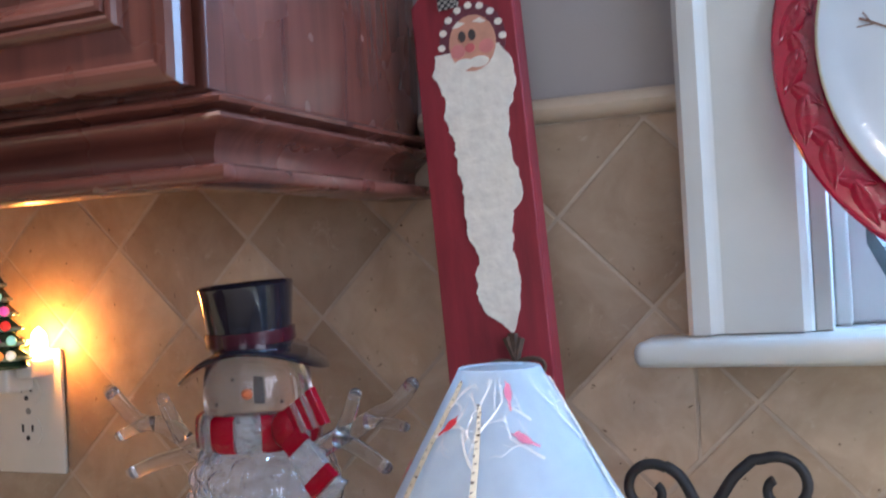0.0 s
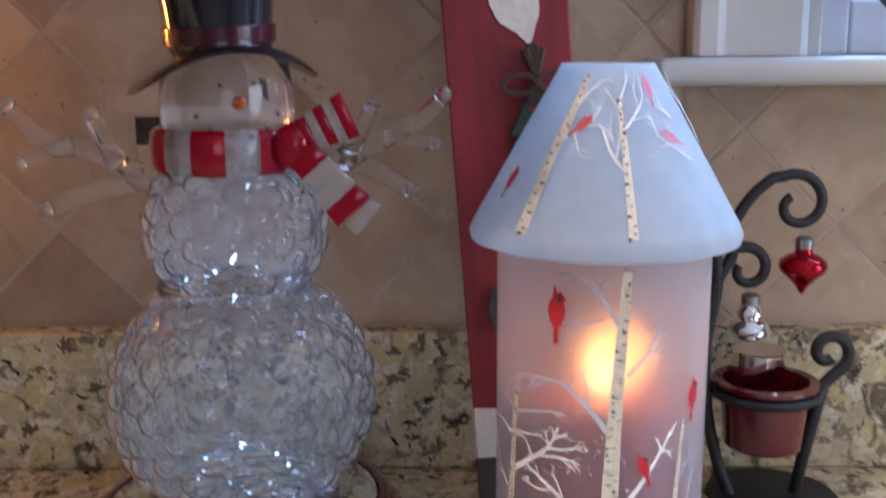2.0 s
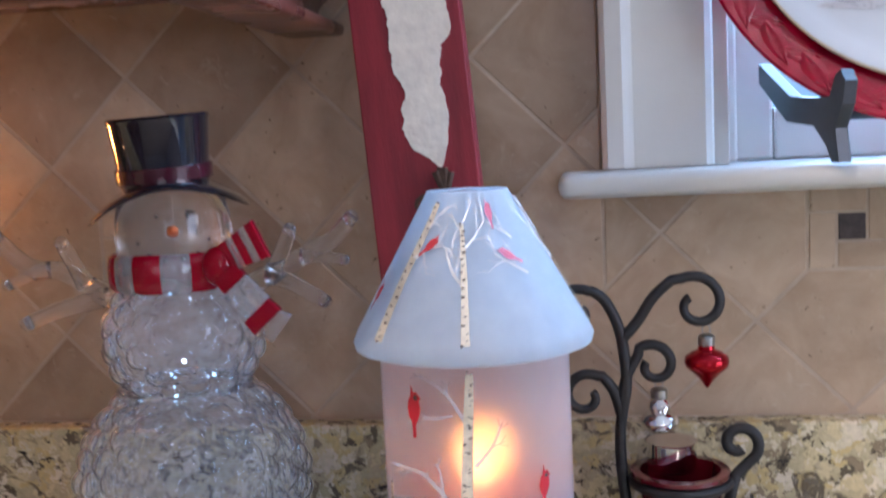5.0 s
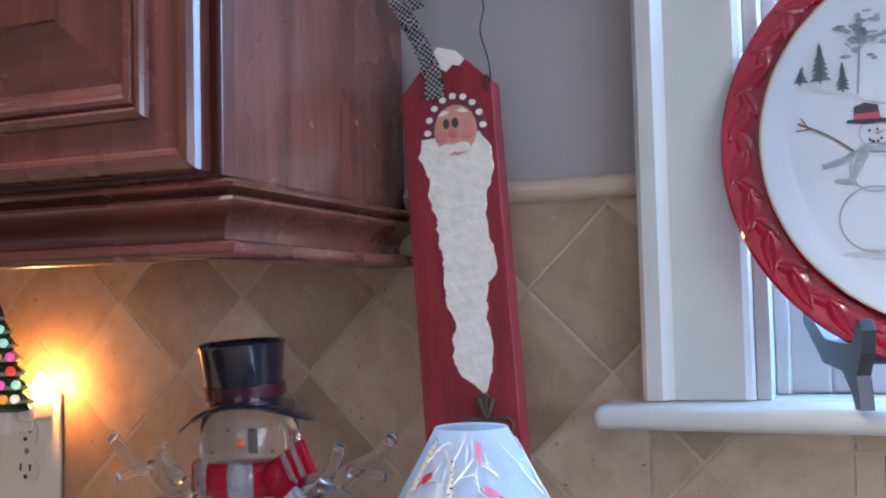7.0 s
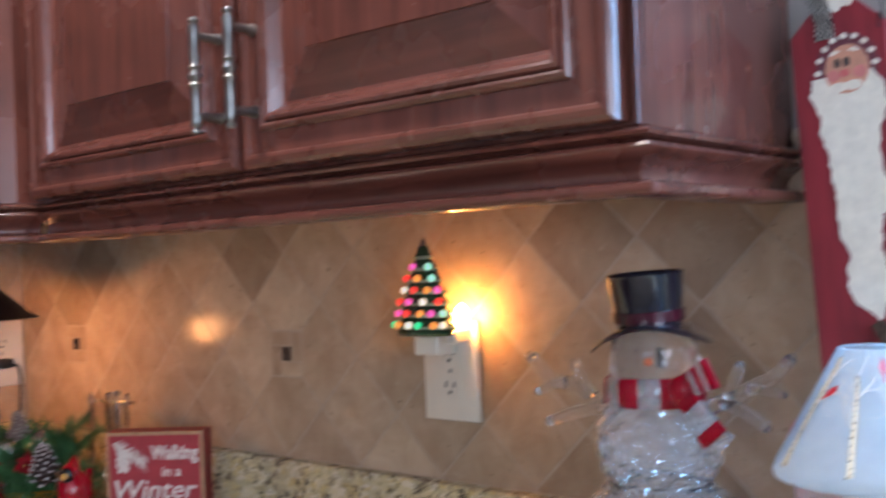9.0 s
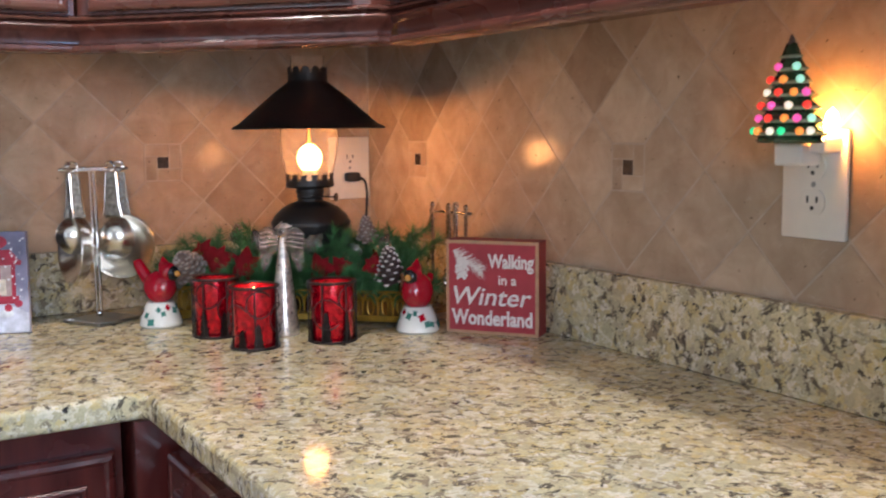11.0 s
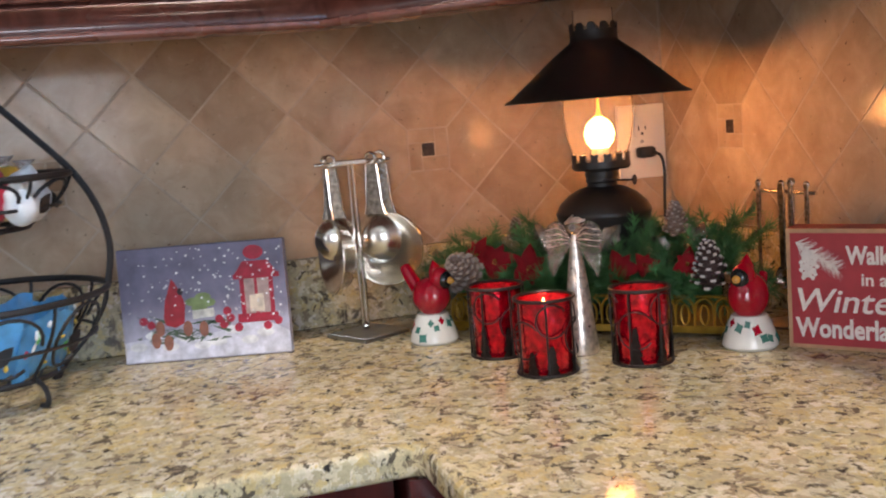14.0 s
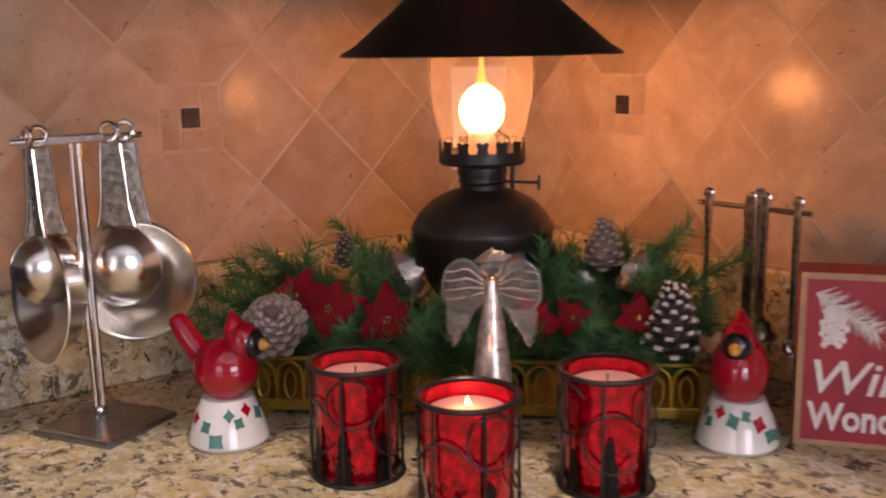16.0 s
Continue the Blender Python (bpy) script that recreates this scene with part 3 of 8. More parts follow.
def side_cabinet():
    c = thing("wall_cabinet", "cherry-stained wall cabinet on the side wall", "cabinet", pose(0, 0, 0), group="wall cabinets")
    part("body", box(0.002, 0.312, -1.55, -0.625, RAIL + 0.0515, UP_TOP, 0.0015), CHERRY, c)
    part("light_rail", swept(RAIL_PROF, [(0.312, -1.55, RAIL), (0.312, -0.616, RAIL)]), CHERRY_H, c, "stepped cherry light rail moulding", smooth=True)
    for y0 in (-1.54, -1.075):
        d = raised_door(0.44, UP_TOP - 1.392, parent=c, m=Matrix.Translation((0.3125, y0, 1.390)) @ Matrix.Rotation(radians(90), 4, "Z"))
        bar_handle(d, 0.41 if y0 < -1.2 else 0.03, 0.094, 0.105, pose(0, -0.019, 0))
    return c


wall_cabinet()
corner_cabinet()
side_cabinet()


def base_cabinet(m, w, doors, label):
    """A base cabinet whose front runs along x at y = 0, facing -y."""
    c = thing("base_cabinet", label, "cabinet", m, group="base cabinets")
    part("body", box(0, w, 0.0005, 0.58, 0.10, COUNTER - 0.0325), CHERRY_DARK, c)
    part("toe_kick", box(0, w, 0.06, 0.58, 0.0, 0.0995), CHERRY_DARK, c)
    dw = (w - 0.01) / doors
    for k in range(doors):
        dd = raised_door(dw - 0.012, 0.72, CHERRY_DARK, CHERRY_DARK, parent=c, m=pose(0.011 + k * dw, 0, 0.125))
        knob = lathe([(0, -0.001), (0.008, 0), (0.005, 0.006), (0.006, 0.012), (0.013, 0.018), (0.012, 0.024), (0, 0.027)], 14)
        part("knob", moved(knob, pose(0.05 if k % 2 else dw - 0.06, -0.019, 0.57, 90)), CHROME, dd, "polished steel knob", smooth=True)
    return c


base_cabinet(pose(0.64, -0.600, 0), 0.30, 1, "narrow dark cherry base cabinet beside the corner")
for _k in range(3):
    base_cabinet(pose(0.942 + 0.62 * _k, -0.600, 0), 0.618, 2, "dark cherry two-door base cabinet")
base_cabinet(Matrix.Translation((0.596, -0.655, 0)) @ Matrix.Rotation(radians(90), 4, "Z") @ pose(-0.48, 0, 0), 0.478, 1, "dark cherry base cabinet with raised panel door")
for _k in range(2):
    base_cabinet(Matrix.Translation((0.596, -1.137 - 0.62 * _k, 0)) @ Matrix.Rotation(radians(90), 4, "Z") @ pose(-0.618, 0, 0), 0.618, 2, "dark cherry two-door base cabinet")
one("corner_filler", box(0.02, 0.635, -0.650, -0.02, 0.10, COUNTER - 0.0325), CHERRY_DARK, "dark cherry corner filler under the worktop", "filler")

one("tile_cap", swept([(0, 0), (0.007, 0.0005), (0.013, 0.005), (0.0145, 0.0095), (0.012, 0.015), (0.006, 0.0185), (0, 0.019)], [(1.5155, -0.0005, 1.387), (1.7245, -0.0005, 1.387)]), TRIM_STONE,
    "rounded beige stone cap along the top of the tiles", "trim", smooth=True, kind="structure")

for _x, _y in DOWNLIGHTS:
    dl = thing("ceiling_downlight", "white recessed ceiling downlight, lit", "ceiling light", pose(_x, _y, CEIL), group="ceiling downlights")
    part("trim_ring", lathe([(0.055, -0.001), (0.085, -0.001), (0.085, -0.006), (0.060, -0.010), (0.055, -0.006)], 32, True), PAINT_WHITE, dl, smooth=True)
    part("lens", lathe([(0, -0.002), (0.0545, -0.002), (0.0545, -0.004), (0, -0.004)], 24), make_glow("downlight_lens", (1.0, 0.88, 0.72), 8.0) if "downlight_lens" not in bpy.data.materials else bpy.data.materials["downlight_lens"], dl)

# ---- things under and beside the window ----


def on_round(c, r_of, f):
    """Maps (angle to the right of the way f, height) onto a body of revolution about c."""
    f = Vector(f).normalized()
    right = Vector((-f.y, f.x, 0))

    def put(a, z, lift=0.0006):
        r = r_of(z) + lift
        return Vector((r * (math.cos(a) * f.x + math.sin(a) * right.x), r * (math.cos(a) * f.y + math.sin(a) * right.y), z))
    return put


def stroke(bm, put, pts, w0, w1, lift=0.0006, steps=6):
    """A painted line over a mapped surface, from width w0 to w1."""
    line = curve([(a, z, 0) for a, z in pts], steps)
    rows = []
    for i, p in enumerate(line):
        q, o = line[min(i + 1, len(line) - 1)], line[max(i - 1, 0)]
        c0, c1 = put(o.x, o.y, lift), put(q.x, q.y, lift)
        mid = put(p.x, p.y, lift)
        out = Vector((mid.x, mid.y, 0)).normalized()
        side = (c1 - c0).cross(out).normalized() * (w0 + (w1 - w0) * i / (len(line) - 1)) / 2
        rows.append((bm.verts.new(mid - side), bm.verts.new(mid + side)))
    for (a, b), (c, d) in zip(rows, rows[1:]):
        bm.faces.new((a, b, d, c))


def patch(bm, put, outline, lift=0.0007):
    vs = [bm.verts.new(put(a, z, lift)) for a, z in outline]
    bm.faces.new(vs)


def twigs(bm, put, a, z, way, length, w, rng, depth=0, lift=0.0006):
    """A bare branch that forks."""
    k = 58 / 3.3
    pts = [(a, z)]
    for s in range(3):
        way += rng.uniform(-0.25, 0.25)
        a, z = a + math.sin(way) * length / 3 * k, z + math.cos(way) * length / 3
        pts.append((a, z))
    stroke(bm, put, pts, w * 1.35, w * 0.7, lift, 3)
    if depth < 3:
        for s in (1, 2, 3):
            if rng.random() < 0.75:
                p = pts[s]
                twigs(bm, put, p[0], p[1], way + rng.choice((-1, 1)) * rng.uniform(0.5, 0.9), length * rng.uniform(0.45, 0.62), w * 0.55, rng, depth + 1, lift)


def bird_patch(bm, put, a, z, s, tilt, k=17.6, lift=0.0009):
    """A small perched bird in one colour."""
    body = [(-0.02, 0.60), (0.10, 0.64), (0.22, 0.50), (0.30, 0.42), (0.21, 0.36), (0.27, 0.12), (0.26, -0.15), (0.16, -0.42), (0.10, -0.55), (0.12, -1.0), (-0.02, -1.02), (-0.06, -0.5), (-0.20, -0.28), (-0.28, 0.0), (-0.25, 0.28), (-0.15, 0.48), (-0.14, 0.88)]
    c, d = math.cos(tilt), math.sin(tilt)
    patch(bm, put, [(a + (x * c + y * d) * s * k, z + (y * c - x * d) * s) for x, y in body], lift)


PAINT_BARK = plain("bark_paint", (0.72, 0.66, 0.52), 0.6, scale=200)
PAINT_MARK = plain("dark_bark_marks", (0.07, 0.055, 0.05), 0.6)
PAINT_SNOW = plain("white_branch_paint", (0.90, 0.90, 0.90), 0.6)
PAINT_ROSE = plain("rose_bird_paint", (0.62, 0.16, 0.24), 0.5)
PAINT_FROST = plain("pale_branch_paint", (0.62, 0.64, 0.70), 0.6)
PAINT_RED = plain("red_bird_paint", (0.55, 0.015, 0.03), 0.5)
RED_WAX = plain("red_wax", (0.45, 0.012, 0.035), 0.5, vary=0.1)
FLAME = make_glow("flame_glow", (1.0, 0.55, 0.18), 14.0)


def glass_lantern():
    cx, cy = 1.6405, -0.195
    t = thing("glass_lantern", "lit frosted glass lantern painted with birches and red birds", "candle lantern", pose(cx, cy, COUNTER))
    zb = 1.130 - COUNTER
    body = part("cylinder", lathe([(0.0, 0.0005), (0.055, 0.0005), (0.058, 0.004), (0.058, zb), (0.0555, zb), (0.0555, 0.006), (0.0, 0.006)], 64), FROSTED_BODY, t, "frosted glass cylinder", smooth=True)
    zs, zt = 1.124 - COUNTER, 1.219 - COUNTER
    prof = [(0.066, zs), (0.0725, zs + 0.002), (0.0735, zs + 0.006), (0.071, zs + 0.012), (0.026, zt - 0.003), (0.0245, zt), (0.0225, zt - 0.001), (0.068, zs + 0.010), (0.066, zs + 0.003)]
    shade = part("shade", lathe(prof, 64, True), FROSTED, t, "frosted glass cone shade", smooth=True)
    f = (-0.147, -0.989, 0)
    put = on_round(None, lambda z: 0.058, f)
    rng = random.Random(4)
    on_front = lambda x, z: (math.asin(max(-0.99, min(0.99, x / 58))), max(0.001, z / 1000))
    trunks = [([(4.3, 11.7), (5.6, 67.9), (7.8, 133.7), (12.0, 203.5)], 0.0118, 0.0046), ([(-47.4, 11.7), (-45.8, 65.2), (-44.4, 106.3), (-43.1, 132.3)], 0.0062, 0.0030), ([(37.2, 11.7), (39.1, 73.4), (42.6, 122.7)], 0.0048, 0.0022)]
    for pts, w0, w1 in trunks:
        bark, marks = bmesh.new(), bmesh.new()
        stroke(bark, put, [on_front(*p) for p in pts], w0, w1, 0.0009)
        line = curve([(x, z, 0) for x, z in pts], 10)
        for k, p in enumerate(line):
            w = w0 + (w1 - w0) * k / len(line)
            for j in range(2):
                q, x0 = rng.uniform(0.15, 0.45), rng.uniform(-0.5, 0.15)
                a, z = on_front(p.x, p.y + rng.uniform(-2.5, 2.5))
                stroke(marks, put, [(a + x0 * w / 0.058, z), (a + (x0 + q) * w / 0.058, z + 0.0004)], 0.0022 if k % 4 == j else 0.0007, 0.0005, 0.0012, 2)
        part("bark_painting", bark, PAINT_BARK, body)
        part("bark_grain", marks, PAINT_MARK, body)
    # white branches, and paler ones that fade into the frost
    low_left = (("w", [(0.3, 61.9), (-11.2, 74.8), (-23.3, 85.7), (-37.2, 95.8)], 2.8, 1.0),
           ("w", [(-23.3, 85.7), (-31.3, 83.8), (-39.4, 87.1)], 1.2, 0.6),
           ("w", [(-16.6, 78.9), (-20.6, 89.8), (-23.8, 95.3)], 1.0, 0.5),
           ("w", [(-44.7, 89.3), (-34.0, 100.2), (-25.4, 109.0), (-20.6, 120.5)], 2.6, 0.9),
           ("w", [(-31.3, 102.4), (-19.3, 104.1), (-9.4, 101.9)], 1.5, 0.6),
           ("w", [(-26.5, 107.9), (-16.6, 109.0), (-6.7, 112.3)], 1.4, 0.6),
           ("w", [(-19.3, 104.1), (-11.2, 98.0)], 0.9, 0.5),
           ("w", [(-23.3, 113.1), (-15.3, 117.2)], 0.9, 0.5),
           ("w", [(-34.0, 100.2), (-38.0, 109.0), (-42.6, 110.6)], 1.1, 0.5),
           ("w", [(-25.4, 109.0), (-27.3, 117.2)], 0.9, 0.5))
    upper = (("w", [(-45.8, 74.8), (-52.2, 85.7), (-54.9, 96.7), (-56.0, 109.0)], 1.7, 0.7),
           ("w", [(-50.6, 83.0), (-53.8, 81.6)], 0.8, 0.4),
           ("w", [(-44.4, 109.0), (-52.7, 113.9), (-59.2, 109.0)], 1.5, 0.6),
           ("w", [(-44.2, 111.2), (-36.7, 112.8), (-28.6, 113.9)], 1.3, 0.5),
           ("f", [(-43.6, 122.7), (-28.6, 127.6), (-16.6, 127.6)], 1.2, 0.5),
           ("f", [(-43.1, 130.9), (-41.5, 144.6)], 1.0, 0.5),
           ("f", [(-43.6, 122.7), (-50.1, 130.9), (-51.7, 137.8)], 1.0, 0.5),
           ("f", [(4.6, 119.4), (-5.9, 132.8), (-20.6, 144.6), (-42.0, 144.6)], 2.4, 0.7),
           ("f", [(-5.9, 132.8), (-7.2, 144.6), (-9.4, 151.5)], 1.1, 0.5),
           ("f", [(-13.9, 139.1), (-16.6, 146.0)], 0.8, 0.4))
    low_right = (("f", [(-26.0, 145.2), (-36.7, 137.8)], 0.8, 0.4),
           ("f", [(8.6, 175.6), (0.3, 189.8), (-9.4, 198.0), (-22.0, 202.7)], 1.6, 0.6),
           ("f", [(-1.3, 192.6), (-1.3, 199.4)], 0.8, 0.4),
           ("f", [(13.1, 150.1), (22.2, 161.1), (28.1, 174.8)], 1.7, 0.6),
           ("f", [(22.2, 161.1), (28.9, 163.8)], 0.8, 0.4),
           ("f", [(1.3, 179.7), (-8.6, 177.5), (-16.6, 177.5)], 1.0, 0.5),
           ("w", [(11.2, 78.3), (20.9, 90.4), (31.3, 108.5), (38.8, 122.7)], 2.3, 0.9),
           ("w", [(31.3, 108.5), (28.1, 117.2)], 1.0, 0.5),
           ("w", [(31.3, 108.5), (36.9, 106.3)], 1.0, 0.5),
           ("w", [(38.3, 48.2), (28.9, 59.1), (22.8, 68.5), (20.1, 73.9)], 1.6, 0.7))
    twig_set = (("w", [(28.9, 59.1), (18.2, 55.3)], 1.0, 0.5),
           ("w", [(24.9, 65.2), (31.3, 72.8)], 1.0, 0.5),
           ("w", [(27.0, 52.8), (19.5, 49.3)], 0.9, 0.5),
           ("w", [(22.8, 68.5), (18.2, 66.5)], 0.8, 0.4),
           ("w", [(39.4, 74.8), (31.6, 80.2), (24.9, 81.1)], 1.2, 0.5),
           ("f", [(39.6, 65.2), (46.3, 78.9), (49.5, 96.7)], 1.2, 0.5),
           ("f", [(40.4, 89.8), (46.3, 100.8)], 1.0, 0.5))
    white, faint = bmesh.new(), bmesh.new()
    for tone, pts, w0, w1 in low_left + upper + low_right + twig_set:
        into = white if tone == "w" else faint
        stroke(into, put, [on_front(*p) for p in pts], w0 / 720, w1 / 720, 0.0008)
        ex, ez = pts[-1]
        dx, dz = ex - pts[-2][0], ez - pts[-2][1]
        ln = math.hypot(dx, dz)
        for side in (-0.7, 0.6):
            cx2, cz2 = dx * math.cos(side) - dz * math.sin(side), dx * math.sin(side) + dz * math.cos(side)
            st = rng.uniform(0.45, 0.8)
            sx, sz = pts[-2][0] + dx * st, pts[-2][1] + dz * st
            k = rng.uniform(3.5, 6.5) / max(ln, 1)
            stroke(into, put, [on_front(sx, sz), on_front(sx + cx2 * k, sz + cz2 * k)], w1 / 800, 0.0004, 0.0008, 3)
    for k in range(170):
        a, z = rng.uniform(-0.75, 0.55), 0.004 + 0.115 * rng.random() ** 1.3
        w = rng.choice((0.0004, 0.0005, 0.0006, 0.0010))
        patch(white, put, [(a + w * 17 * math.cos(q), z + w * math.sin(q)) for q in (0, 1.25, 2.5, 3.77, 5.0)], 0.001)
    part("branch_painting", white, PAINT_SNOW, body)
    part("branch_painting", faint, PAINT_FROST, body)
    for x, z, size, tilt in ((-22.5, 181.6, 0.0165, 0.06), (22.8, 100.2, 0.0105, -0.30), (47.1, 133.7, 0.0135, 0.12)):
        red, dark = bmesh.new(), bmesh.new()
        a, h = on_front(x, z)
        bird_patch(red, put, a, h, size, tilt)
        patch(dark, put, [(a + (0.10 + 0.10 * math.cos(q)) * size * 17.6, h + (0.42 + 0.10 * math.sin(q)) * size) for q in np.linspace(0, 5.4, 7)], 0.0012)
        part("bird_painting", red, PAINT_RED, body)
        part("bird_face_painting", dark, PAINT_MARK, body)
    # unseen disc, added to keep most of the candle glow out of the shade
    part("glow_baffle", lathe([(0, zb - 0.006), (0.0552, zb - 0.006), (0.0552, zb - 0.003), (0, zb - 0.003)], 40), FROSTED, t, "added frosted disc that holds candle light back from the shade")
    slope = (0.0725 - 0.0245) / (zt - zs - 0.006)
    cone = on_round(None, lambda z: 0.0735 - (z - zs - 0.006) * slope * 1.0, f)
    puts = lambda a, z, lift=0.0006: cone(a, min(z, zt - 0.004), lift)
    white = bmesh.new()
    z0, z1 = zs + 0.013, zt - 0.006
    for pts, w0, w1 in (([(-0.62, z0), (-0.55, (z0 + z1) / 2), (-0.34, z1)], 0.0072, 0.0032), ([(0.20, z0), (0.19, (z0 + z1) / 2), (0.16, z1 - 0.012)], 0.0050, 0.0020), ([(1.75, z0), (1.78, (z0 + z1) / 2), (1.8, z1)], 0.006, 0.003)):
        bark, marks = bmesh.new(), bmesh.new()
        stroke(bark, puts, pts, w0, w1, 0.0014)
        for k, p in enumerate(curve([(a, h, 0) for a, h in pts], 9)):
            q = rng.uniform(-0.05, 0.01)
            stroke(marks, puts, [(p.x + q, p.y), (p.x + q + rng.uniform(0.02, 0.05), p.y + 0.0004)], 0.0021 if k % 3 == 0 else 0.0009, 0.0005, 0.0017, 2)
        part("bark_painting", bark, PAINT_BARK, shade)
        part("bark_grain", marks, PAINT_MARK, shade)
    for a, z, way, ln, w in ((-0.5, z0 + 0.045, 0.9, 0.03, 0.0025), (-0.42, z0 + 0.06, 0.7, 0.025, 0.002), (0.19, z0 + 0.03, -0.9, 0.032, 0.0024), (0.19, z0 + 0.05, 0.8, 0.03, 0.002), (0.17, z0 + 0.06, -0.7, 0.02, 0.0016),
                             (0.17, z0 + 0.065, 0.5, 0.02, 0.0016), (0.95, z0 + 0.035, -0.9, 0.03, 0.002), (0.9, z0 + 0.055, -0.8, 0.028, 0.0018), (1.7, z0 + 0.04, -0.9, 0.035, 0.002), (1.75, z0 + 0.055, -0.6, 0.03, 0.0018)):
        twigs(white, puts, a, z, way, ln * 0.8, w * 0.6, rng, 1, 0.0012)
    part("branch_painting", white, PAINT_SNOW, shade)
    for a, h, size, tilt, k, paint in ((-0.28, z0 + 0.053, 0.0095, 0.95, 20, PAINT_RED), (-0.95, z0 + 0.024, 0.0095, 0.25, 18, PAINT_RED), (0.75, z0 + 0.046, 0.009, -1.0, 22, PAINT_ROSE), (0.62, z0 + 0.070, 0.009, 0.0, 26, PAINT_ROSE)):
        red = bmesh.new()
        bird_patch(red, puts, a, h, size, tilt, k, 0.0018)
        part("bird_painting", red, paint, shade)
    part("candle", lathe([(0, 0.0065), (0.0475, 0.0065), (0.0475, 0.124), (0.045, 0.127), (0.03, 0.123), (0, 0.121)], 40), RED_WAX, t, "red pillar candle", smooth=True)
    part("flame", lathe([(0, 0.124), (0.004, 0.128), (0.005, 0.134), (0.002, 0.145), (0, 0.150)], 12), FLAME, t, smooth=True)
    lamp("candle_light", "POINT", pose(cx + 0.006, cy - 0.020, COUNTER + 0.150), 0.085, (1.0, 0.34, 0.055), radius=0.020)


def bubble_shell(r, count, depth, squash, z_low, z_high, thick=0.0016):
    """A thin-walled acrylic vessel covered in round bubbles, open below z_low and above z_high."""
    k = np.arange(count) + 0.5
    ph, th = np.arccos(1 - 2 * k / count), np.pi * (1 + 5 ** 0.5) * k
    rng = np.random.default_rng(3)
    seeds = np.stack([np.cos(th) * np.sin(ph), np.sin(th) * np.sin(ph), np.cos(ph)], 1) + rng.normal(0, 0.22 / count ** 0.5, (count, 3))
    seeds /= np.linalg.norm(seeds, axis=1)[:, None]
    bm = bmesh.new()
    for inside in (False, True):
        own = bmesh.new()
        bmesh.ops.create_icosphere(own, subdivisions=6, radius=1.0)
        co = np.array([v.co[:] for v in own.verts])
        near = np.arccos(np.clip(co @ seeds.T, -1, 1)).min(axis=1)
        lift = np.sqrt(np.clip(1 - (near / (1.60 / count ** 0.5)) ** 2, 0.0, 1)) * depth
        for v, p, h in zip(own.verts, co, lift):
            v.co = Vector(p) * (r - depth + h - (thick if inside else 0.0))
            v.co.z *= squash
        bmesh.ops.delete(own, geom=[f for f in own.faces if not z_low < f.calc_center_median().z < z_high], context="FACES")
        if inside:
            bmesh.ops.reverse_faces(own, faces=own.faces[:])
        join(bm, own)
    return bm


def scarf_piece(corners, y0, y1):
    """A flat length of scarf with rounded edges between four corners in x and z."""
    return plate_of(corners, y0, y1, 0.0016)


